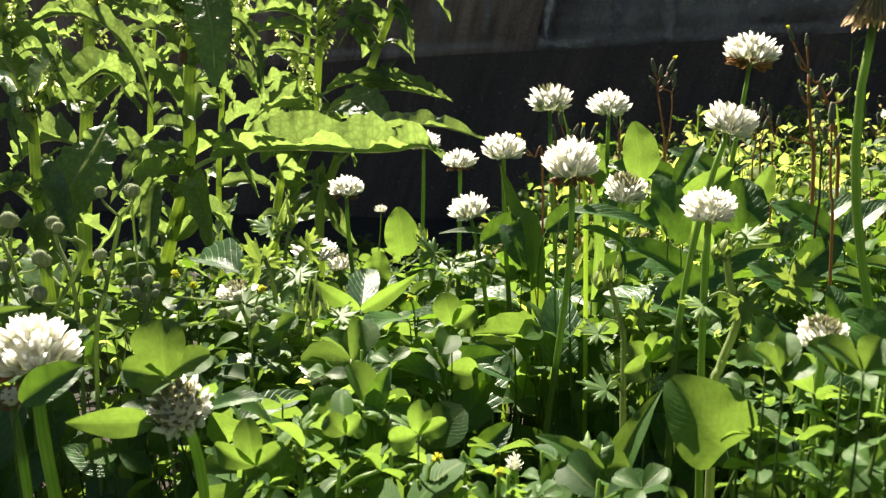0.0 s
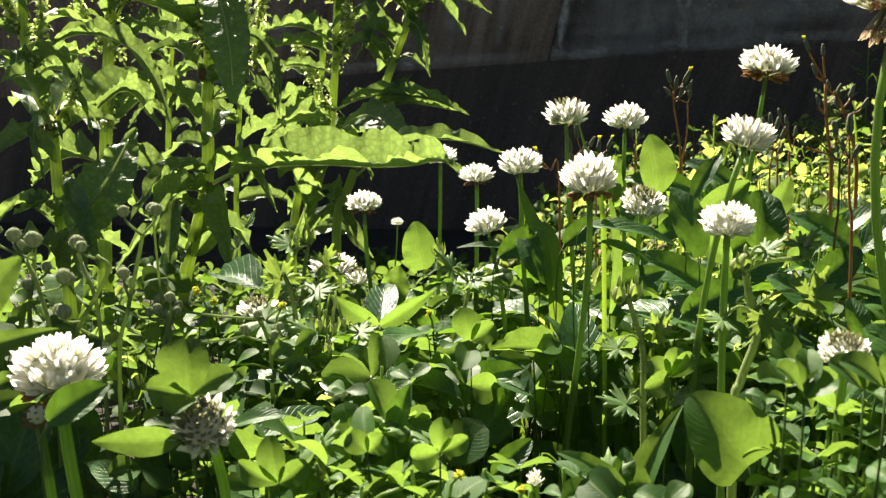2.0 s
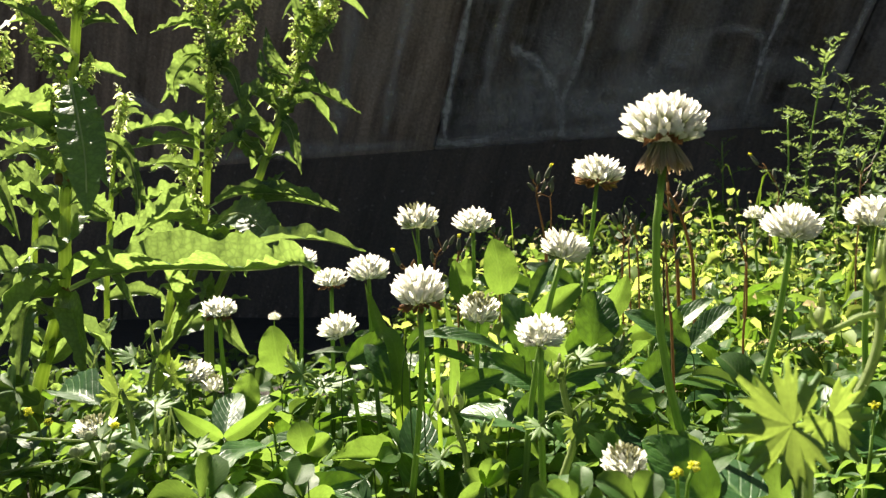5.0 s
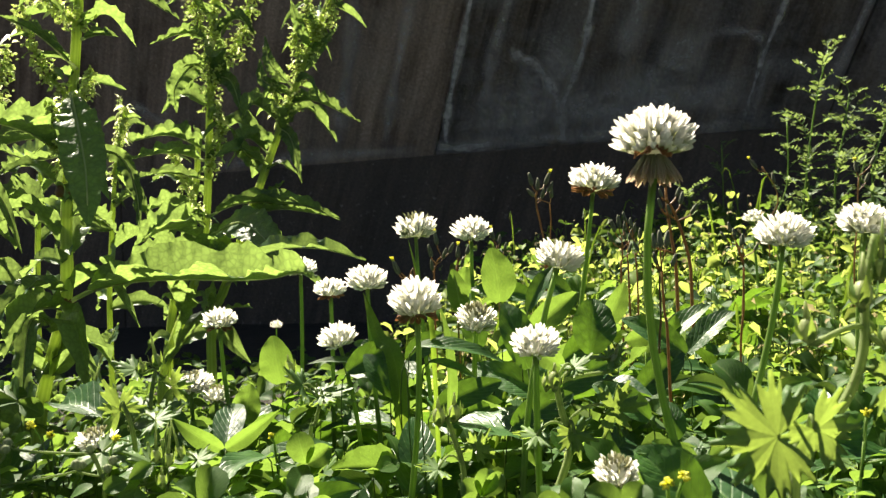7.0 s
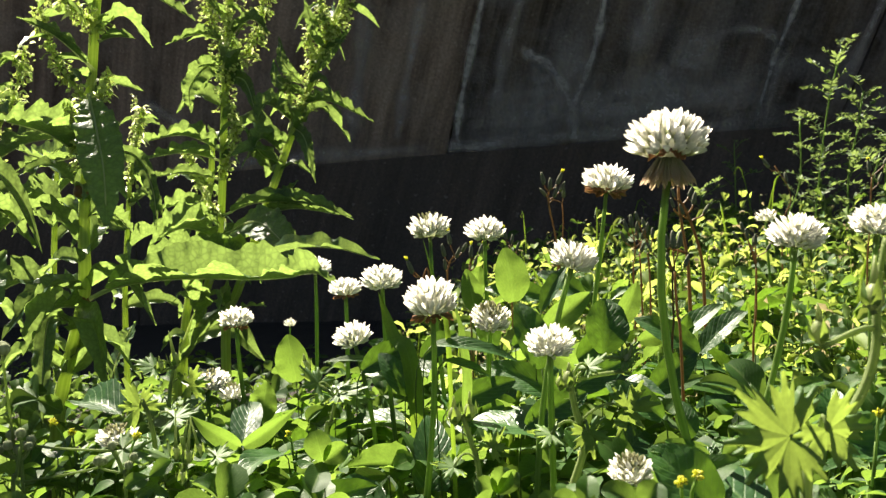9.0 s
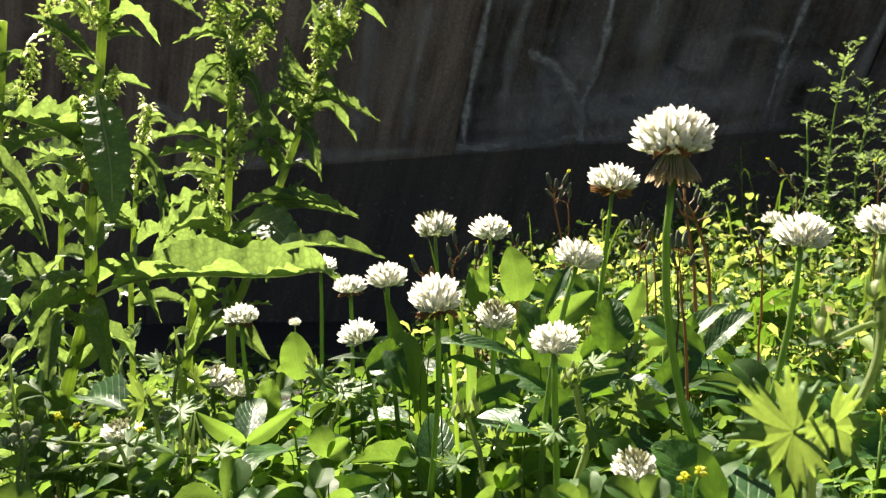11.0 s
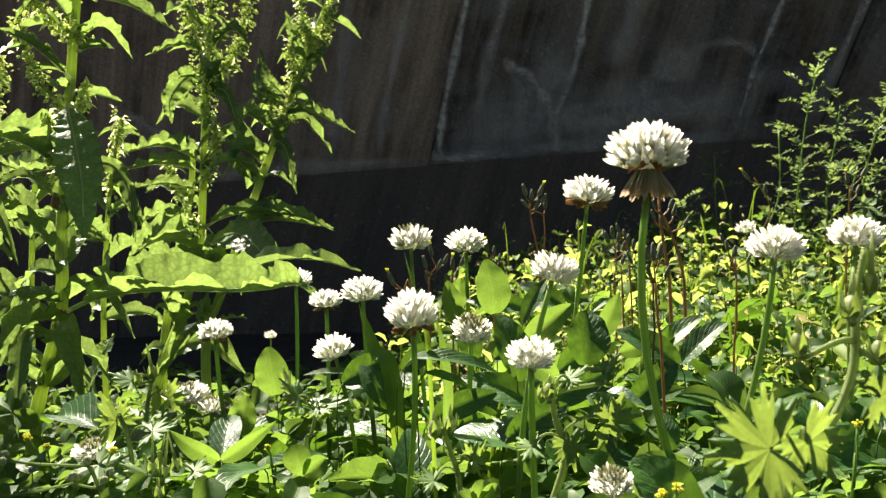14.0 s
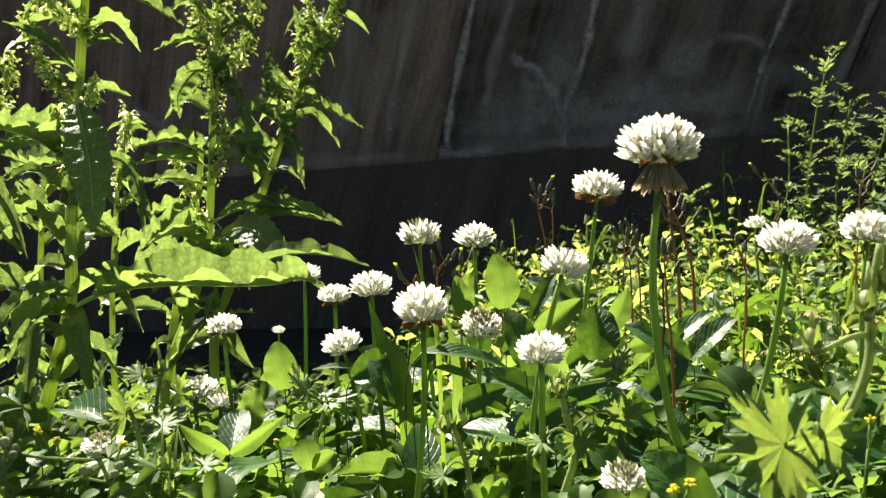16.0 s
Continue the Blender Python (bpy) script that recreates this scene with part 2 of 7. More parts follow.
# Darker copy of clover_stalk: shade under the leaves is put into its colour.
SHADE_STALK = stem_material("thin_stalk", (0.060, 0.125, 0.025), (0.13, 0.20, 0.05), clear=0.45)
STALK = stem_material("clover_stalk", (0.15, 0.27, 0.054), (0.30, 0.42, 0.115), clear=0.55)
DOCK_STEM = stem_material("dock_stem", (0.40, 0.53, 0.11), (0.64, 0.74, 0.26), 60.0, clear=0.65, stripes=9.0)
NODE = stem_material("dock_node", (0.16, 0.06, 0.02), (0.24, 0.16, 0.06), 120.0)
HAIRY = stem_material("hairy_stalk", (0.22, 0.31, 0.10), (0.42, 0.50, 0.22), 300.0, clear=0.6, rough=0.75)
RED_STALK = stem_material("red_stalk", (0.20, 0.105, 0.05), (0.40, 0.29, 0.13), 200.0, clear=0.6)
SEED = stem_material("dock_seed", (0.66, 0.76, 0.32), (0.92, 0.95, 0.58), 250.0, clear=0.80)
BUD_GREY = stem_material("grey_bud", (0.10, 0.11, 0.07), (0.22, 0.23, 0.15), 400.0, clear=0.15, rough=0.8)
FUZZ = stem_material("fuzzy_bud", (0.26, 0.31, 0.17), (0.48, 0.52, 0.34), 600.0, clear=0.4, rough=0.9)
WHITE = petal_material("white_petal", (0.50, 0.54, 0.30), (0.97, 0.96, 0.92), 0.80)
# Filler ball inside the heads, made pale to bounce light onto the florets.
CORE = petal_material("pale_flower_core", (0.70, 0.74, 0.50), (0.90, 0.90, 0.80), 0.7)
BUD = petal_material("closed_petal", (0.15, 0.17, 0.07), (0.36, 0.36, 0.20), 0.45)
BROWN = petal_material("withered_petal", (0.30, 0.26, 0.12), (0.36, 0.17, 0.07), 0.25)
SKIRT = petal_material("faded_petal", (0.34, 0.38, 0.18), (0.62, 0.47, 0.33), 0.5, 0.95)
RIB = stem_material("pale_rib", (0.42, 0.50, 0.24), (0.60, 0.66, 0.38), 120.0, clear=0.6)
CALYX = stem_material("calyx_green", (0.30, 0.38, 0.14), (0.56, 0.62, 0.34), 300.0, clear=0.6)
YELLOW = petal_material("yellow_petal", (0.62, 0.62, 0.10), (0.82, 0.82, 0.18))


def wall_material(name, dark, pale, cool):
    """Sooty weathered panels: near black, rain-streaked along their rise, with cool bloom and pale specks."""
    mat, nodes, links = nodes_of(name)
    bsdf = nodes["Principled BSDF"]
    tc = nodes.new("ShaderNodeTexCoord")

    def along(axis, scale):
        d = nodes.new("ShaderNodeVectorMath")
        d.operation = "DOT_PRODUCT"
        d.inputs[1].default_value = axis * scale
        links.new(tc.outputs["Object"], d.inputs[0])
        return d.outputs["Value"]

    def streaks(across, up, detail):
        xyz = nodes.new("ShaderNodeCombineXYZ")
        links.new(along((ALONG - RISE * ALONG.dot(RISE)).normalized(), across), xyz.inputs[0])
        links.new(along(RISE, up), xyz.inputs[1])
        n = nodes.new("ShaderNodeTexNoise")
        n.inputs["Scale"].default_value, n.inputs["Detail"].default_value = 1.0, detail
        links.new(xyz.outputs[0], n.inputs["Vector"])
        return n.outputs["Fac"]

    broad, thin = streaks(13.0, 1.5, 4), streaks(75.0, 3.5, 3)
    run = maths(nodes, links, "ADD", maths(nodes, links, "MULTIPLY", broad, 0.72), maths(nodes, links, "MULTIPLY", thin, 0.28))
    blot = noise_tex(nodes, links, 6.0, 8, rough=0.72)
    grain, speck = noise_tex(nodes, links, 150.0, 4), noise_tex(nodes, links, 75.0, 2)
    col = ramp_out(nodes, links, run, [(0.40, dark), (0.70, pale)])
    col = mixed(nodes, links, "MIX", ramp_out(nodes, links, blot.outputs["Fac"], [(0.42, (0, 0, 0)), (0.68, (0.75, 0.75, 0.75))]), col, cool)
    col = mixed(nodes, links, "MULTIPLY", 0.65, col, ramp_out(nodes, links, grain.outputs["Fac"], [(0.3, (0.55, 0.55, 0.55)), (0.7, (1.3, 1.3, 1.3))]))
    col = mixed(nodes, links, "ADD", ramp_out(nodes, links, speck.outputs["Fac"], [(0.66, (0, 0, 0)), (0.76, (0.5, 0.5, 0.5))]), col, (0.16, 0.16, 0.16))
    links.new(col, bsdf.inputs["Base Color"])
    bsdf.inputs["Roughness"].default_value = 0.7
    bump = nodes.new("ShaderNodeBump")
    bump.inputs["Strength"].default_value, bump.inputs["Distance"].default_value = 0.5, 0.004
    links.new(maths(nodes, links, "ADD", grain.outputs["Fac"], run), bump.inputs["Height"])
    links.new(bump.outputs["Normal"], bsdf.inputs["Normal"])
    return mat


def stain_material(name, strength):
    """Pale lime runs, patchy, fading out at their edges."""
    mat, nodes, links = nodes_of(name)
    bsdf, out = nodes["Principled BSDF"], nodes["Material Output"]
    bsdf.inputs["Base Color"].default_value = (0.70, 0.70, 0.71, 1)
    bsdf.inputs["Roughness"].default_value = 0.85
    uv = nodes.new("ShaderNodeUVMap")
    sep = nodes.new("ShaderNodeSeparateXYZ")
    links.new(uv.outputs["UV"], sep.inputs[0])
    u = maths(nodes, links, "SUBTRACT", 1.0, maths(nodes, links, "ABSOLUTE", maths(nodes, links, "SUBTRACT", maths(nodes, links, "MULTIPLY", sep.outputs["X"], 2.0), 1.0)))
    u = maths(nodes, links, "SMOOTH_MIN", maths(nodes, links, "MULTIPLY", maths(nodes, links, "MULTIPLY", u, u), 1.8), 1.0, 0.3)
    ends = maths(nodes, links, "MULTIPLY", maths(nodes, links, "MULTIPLY", sep.outputs["Y"], maths(nodes, links, "SUBTRACT", 1.0, sep.outputs["Y"])), 6.0)
    n = noise_tex(nodes, links, 45.0, 6, rough=0.7)
    patch = ramp_out(nodes, links, n.outputs["Fac"], [(0.28, (0.15, 0.15, 0.15)), (0.72, (1, 1, 1))])
    m = maths(nodes, links, "MULTIPLY", maths(nodes, links, "MULTIPLY", u, maths(nodes, links, "MINIMUM", ends, 1.0)), patch)
    m = maths(nodes, links, "MULTIPLY", m, strength)
    clearb = nodes.new("ShaderNodeBsdfTransparent")
    mix = nodes.new("ShaderNodeMixShader")
    links.new(m, mix.inputs[0])
    links.new(clearb.outputs[0], mix.inputs[1])
    links.new(bsdf.outputs[0], mix.inputs[2])
    links.new(mix.outputs[0], out.inputs["Surface"])
    return mat


def soil_material():
    mat, nodes, links = nodes_of("soil")
    bsdf = nodes["Principled BSDF"]
    a, b = noise_tex(nodes, links, 14.0, 6), noise_tex(nodes, links, 260.0, 4)
    col = mixed(nodes, links, "MULTIPLY", 0.7, ramp_out(nodes, links, a.outputs["Fac"], [(0.3, (0.012, 0.010, 0.007)), (0.7, (0.036, 0.028, 0.019))]),
                ramp_out(nodes, links, b.outputs["Fac"], [(0.3, (0.5, 0.5, 0.5)), (0.7, (1.2, 1.2, 1.2))]))
    links.new(col, bsdf.inputs["Base Color"])
    bsdf.inputs["Roughness"].default_value = 0.95
    bump = nodes.new("ShaderNodeBump")
    bump.inputs["Strength"].default_value, bump.inputs["Distance"].default_value = 0.8, 0.006
    links.new(b.outputs["Fac"], bump.inputs["Height"])
    links.new(bump.outputs["Normal"], bsdf.inputs["Normal"])
    return mat


LEDGE = Vector((0.223, 2.219, 0.423))
ALONG = Vector((0.951, -0.309, 0.016)).normalized()
RISE = Vector((0.216, -0.430, 0.876)).normalized()
# Left panels' own brown, with lens haze over that side lightened into it.
WALL_BROWN = wall_material("brown_wall", (0.070, 0.048, 0.036), (0.46, 0.36, 0.30), (0.29, 0.25, 0.225))
WALL = wall_material("dark_wall", (0.024, 0.016, 0.012), (0.26, 0.215, 0.18), (0.22, 0.22, 0.24))
PLINTH = wall_material("dark_plinth", (0.046, 0.033, 0.025), (0.14, 0.105, 0.082), (0.066, 0.055, 0.048))
STAIN, FAINT, SOIL = stain_material("lime_stain", 1.0), stain_material("faint_lime_stain", 0.46), soil_material()


# ---- setting: ground and dark wall ----
def ground_height(x, y):
    far = max(0.0, min(1.0, (y - 0.55) / 0.6))
    bank = 0.05 * far * max(0.0, min(1.0, (x - 0.12) / 0.4)) * (1.0 if y < 1.7 else max(0.0, 1 - (y - 1.7) / 1.0))
    near = max(0.0, 1 - (x * x + y * y) / 16.0)
    return bank + near * 0.012 * noise.noise(Vector((x * 9, y * 9, 0.3))) + near * 0.006 * noise.noise(Vector((x * 40, y * 40, 1.7)))


def spread(n, reach):
    return [reach * (abs(s) ** 4) * (1 if s > 0 else -1) + 1.6 * s for s in (2 * i / n - 1 for i in range(n + 1))]


g = Shape()
xs, ys = spread(110, 300.0), spread(110, 300.0)
g.grid([[(x, y + 0.5, ground_height(x, y + 0.5)) for x in xs] for y in ys])
tagged(part("ground", g, SOIL), "dark crumbly soil under the weeds", "ground", kind="structure")

OUT = ALONG.cross(RISE).normalized()
if OUT.y > 0:
    OUT = -OUT
wall = thing("wall_back", LEDGE, "near-black weathered panel wall with pale lime stains", "wall", kind="structure")


def slab(corner, ax, ay, az, material, bevel=0.002):
    """A bevelled slab from a corner and three edges."""
    bm = bmesh.new()
    bmesh.ops.create_cube(bm, size=1.0)
    m = Matrix((ax, ay, az)).transposed().to_4x4()
    m.translation = corner + (ax + ay + az) / 2
    bmesh.ops.transform(bm, matrix=m, verts=bm.verts)
    bmesh.ops.bevel(bm, geom=bm.edges[:], offset=bevel, segments=2, affect="EDGES")
    bmesh.ops.recalc_face_normals(bm, faces=bm.faces)
    me = bpy.data.meshes.new("slab")
    bm.to_mesh(me)
    bm.free()
    me.materials.append(material)
    return me


seams = [-2.6, -1.55, 0.0, 0.935, 1.62, 2.3]
for a, b in zip(seams, seams[1:]):
    part("panel", slab(ALONG * (a + 0.0015) - RISE * 0.004, ALONG * (b - a - 0.003), RISE * 0.92, OUT * -0.05, WALL if a > -0.5 else WALL_BROWN), None, wall)
for a, b in ((-2.6, -0.9), (-0.9, 1.2), (1.2, 2.3)):
    lift = 0.0015 * math.sin(a * 7)
    part("plinth", slab(ALONG * (a + 0.0005) - Vector((0, 0, 0.46)) + OUT * (0.006 + lift), ALONG * (b - a - 0.001), Vector((0, 0, 0.459)), OUT * -0.06, PLINTH), PLINTH, wall)
back = Shape()
p = ALONG * -2.6 - OUT * 0.02
back.grid([[p - OUT * 0.04 - Vector((0, 0, 0.4)) + ALONG * 4.9 * k / 2 + Vector((0, 0, 0.4)) * i + RISE * (0.9 * max(0, i - 1)) for k in range(3)] for i in range(3)])
part("backing", back, WALL, wall, smooth=False)


def stain(points, width, material=None):
    """A run of lime on the wall's face through points (along, up)."""
    s = Shape()
    pts = through_points([ALONG * a + RISE * u for a, u in points], 8)
    n = len(pts) - 1
    rows = []
    for i, q in enumerate(pts):
        d = (pts[min(i + 1, n)] - pts[max(i - 1, 0)]).normalized()
        side = d.cross(OUT).normalized() * width * (0.75 + 0.25 * math.sin(i * 0.9 + points[0][0] * 9))
        rows.append([q + OUT * 0.003 + side * (k / 2 - 1) for k in range(5)])
    s.grid(rows)
    part("stain", s, material or STAIN, wall, "pale lime run")


stain([(0.125, 0.27), (0.150, 0.245), (0.208, 0.210), (0.275, 0.130), (0.318, 0.03), (0.325, -0.0)], 0.026)
stain([(0.285, 0.55), (0.297, 0.36), (0.308, 0.25), (0.299, 0.13), (0.285, 0.07)], 0.020)
stain([(0.16, 0.24), (0.20, 0.14), (0.225, 0.02)], 0.045, FAINT)
stain([(0.565, 0.225), (0.618, 0.252), (0.70, 0.235), (0.73, 0.19)], 0.024, FAINT)
stain([(0.745, 0.60), (0.737, 0.295), (0.734, 0.165), (0.748, -0.02)], 0.014)
stain([(0.752, 0.20), (0.752, 0.10), (0.775, -0.005)], 0.022, FAINT)
stain([(-0.002, 0.60), (0.002, 0.30), (0.010, 0.10), (0.030, -0.0)], 0.020)
stain([(-0.01, 0.025), (0.07, 0.014), (0.16, 0.02)], 0.026)
stain([(0.02, 0.02), (0.40, 0.022), (0.80, 0.016)], 0.040, FAINT)
stain([(-0.75, 0.02), (-0.40, 0.024), (-0.02, 0.018)], 0.036, FAINT)
stain([(0.20, 0.05), (0.22, 0.15), (0.30, 0.26)], 0.11, FAINT)
stain([(0.45, 0.06), (0.52, 0.18), (0.60, 0.24)], 0.12, FAINT)
# Broad faint band that leaves the panels paler towards the ledge.
stain([(0.02, 0.09), (0.40, 0.10), (0.80, 0.09)], 0.12, FAINT)
stain([(0.10, 0.50), (0.09, 0.25), (0.10, 0.10)], 0.035, FAINT)
stain([(-0.15, 0.50), (-0.149, 0.20), (-0.14, 0.03)], 0.030, FAINT)
stain([(-0.30, 0.50), (-0.28, 0.25), (-0.27, 0.02)], 0.045, FAINT)
stain([(-0.92, 0.24), (-0.80, 0.17), (-0.70, 0.11)], 0.035, FAINT)
stain([(0.93, 0.55), (0.92, 0.30), (0.91, 0.06)], 0.025, FAINT)
stain([(0.40, 0.50), (0.41, 0.32), (0.40, 0.20)], 0.05, FAINT)


# ---- kinds of plant ----
def ribbon(shape, path, normal, width, profile, fold=0.2, wave=0.0, waves=4.0, cols=6, phase=0.0, twist=0.0, crinkle=0.0):
    """A leaf blade along a path of points: profile(v) gives its half width from 0 to 1; wave ripples its edges."""
    n = len(path) - 1
    rows = []
    for i, p in enumerate(path):
        v = i / n
        d = (path[min(i + 1, n)] - path[max(i - 1, 0)]).normalized()
        up = Vector(normal) - d * Vector(normal).dot(d)
        up = up.normalized() if up.length > 1e-5 else d.orthogonal().normalized()
        if twist:
            up = Matrix.Rotation(twist * v, 3, d) @ up
        side = d.cross(up)
        w = max(profile(v), 0.012) * width / 2
        row = []
        for j in range(cols + 1):
            u = 2 * j / cols - 1
            e = abs(u)
            s = 1 if u > 0 else -1
            ends = min(1.0, 6 * v, 4 * (1 - v) + 0.3)
            if wave:
                fast = Vector((v * waves * 2.2 + phase, s * 3.1, phase))
                beat = math.sin(6.283 * (waves * v + 0.35 * noise.noise(fast * 0.8)) + phase + s * 0.9)
                ripple = wave * width * e * e * ends * (0.75 * beat + 1.0 * noise.noise(fast) + 0.9 * noise.noise(fast * 2.6))
                rag = 1 + wave * e * (0.4 * beat + 0.6 * noise.noise(fast * 1.7) + 0.8 * noise.noise(fast * 4.1))
            else:
                ripple, rag = 0.0, 1.0
            q = p + side * (u * w * rag * (1 - 0.12 * fold))
            bump = 0.0
            if crinkle:
                bump = crinkle * ends * (noise.noise(q * 130) + 0.6 * noise.noise(q * 310 + Vector((3, phase, 1)))) * min(1.0, 0.35 + 1.2 * e)
            row.append(q + up * (fold * e * w + ripple + bump))
        rows.append(row)
    shape.grid(rows, lambda i, j: (j / cols, i / n))


def obovate(v):
    return math.sin(math.pi * min(1.0, 0.02 + v ** 1.25 * 0.93)) ** 0.72


def oval(v):
    return math.sin(math.pi * (0.03 + 0.95 * v) ** 0.88) ** 0.72 * (1 - 0.12 * v)


def heart(v):
    return math.sin(math.pi * (0.05 + 0.92 * v) ** 0.62) ** 0.6 * (1 - 0.1 * v)


def lance(v):
    return math.sin(math.pi * (0.02 + 0.97 * v) ** 0.72) ** 0.85 * (1 - 0.25 * v)


def blade(v):
    return (0.75 + 0.25 * v) if v < 0.3 else max(0.0, 1 - ((v - 0.3) / 0.7) ** 2.2)


def rosette(shape_list, top, length, tilt, turn, rng, fold=0.25, width=0.85, droop=0.15, rows=6, cols=4, leaflets=3, spread_deg=105):
    """Three clover leaflets round the end of their stalk, tilted as one (tilt: unit normal)."""
    m = frame_of(Vector((math.sin(turn), math.cos(turn), 0.0)) - Vector(tilt) * 0, tilt)
    up = Vector(tilt).normalized()
    for k in range(leaflets):
        a = radians(spread_deg) * (k - (leaflets - 1) / 2)
        d = (m @ Vector((math.sin(a), math.cos(a), rng.uniform(0.0, 0.35)))).normalized()
        size = length * rng.uniform(0.88, 1.08)
        p0 = Vector(top) + d * length * 0.04
        p3 = p0 + d * size - up * droop * size
        path = bend(p0, p0 + d * size * 0.35 + up * 0.05 * size, p0 + d * size * 0.7 + up * 0.03 * size, p3, rows)
        ribbon(shape_list[k], path, up, size * width, obovate, fold * rng.uniform(0.6, 1.4), 0.03, 2.0, cols, rng.uniform(0, 6))


def clover_leaf(top, length, tilt=(0, -0.15, 1), turn=0.0, base=None, seed=0, fold=0.25, width=0.85, droop=0.12, label="three-part green clover leaf on a thin stalk", material=None):
    """A clover leaf as a thing: stalk and three leaflets."""
    rng = random.Random(seed)
    top = Vector(top)
    base = Vector(base) if base else Vector((top.x + rng.uniform(-0.02, 0.02), top.y + rng.uniform(-0.005, 0.03), ground_height(top.x, top.y)))
    t = thing("clover_leaf", base, label, "clover leaf", "clover leaves in the patch")
    tp = top - base
    s = Shape()
    s.tube(bend((0, 0, -0.004), (0, 0, tp.z * 0.5), tp * 0.8 + Vector((0, 0, tp.z * 0.05)), tp, 7), [0.0005] * 4 + [0.0004] * 4, 5)
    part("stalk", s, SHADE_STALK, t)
    shapes = [Shape(), Shape(), Shape()]
    rosette(shapes, tp, length, tilt, turn, rng, fold, width, droop, 10, 6)
    for sh in shapes:
        part("leaflet", sh, material or CLOVER, t)
    return t


def floret_mesh(name, material, gape=1.0, curl=0.0):
    """One little pea flower: a long hooded petal folded over two shorter wings, narrowing to its foot."""
    s = Shape()
    rows = []
    n = 7
    for i in range(n + 1):
        v = i / n
        swell = min(1.0, v / 0.6)
        w = 0.5 * (0.30 + 0.70 * swell * swell * (3 - 2 * swell)) * math.sqrt(max(0.14, 1 - (max(0.0, v - 0.70) / 0.305) ** 2))
        out = -0.22 * gape * max(0, v - 0.5) ** 1.5 - curl * v * v
        row = []
        for j in range(7):
            a = radians(-125 + 250 * j / 6)
            row.append((w * math.sin(a), -w * 0.8 * math.cos(a) + out, v + 0.05 * math.cos(a)))
        rows.append(row)
    s.grid(rows)
    for q in (-1, 1):
        wing = [(q * 0.08, 0.05, 0.08), (q * 0.26, 0.12, 0.42), (q * 0.42, 0.10 * gape - curl * 0.4, 0.72), (q * 0.40, 0.02 - curl * 0.6, 0.90)]
        s.tube(wing, [0.10, 0.19, 0.22, 0.08], 5)
    return s.mesh(name, material)


FLORET, FLORET_BUD = floret_mesh("floret", WHITE), floret_mesh("floret_bud", BUD, 0.0)
FLORET_BROWN, FLORET_SKIRT = floret_mesh("floret_withered", BROWN, 0.2, 0.1), floret_mesh("floret_faded", SKIRT, 0.4, -0.1)


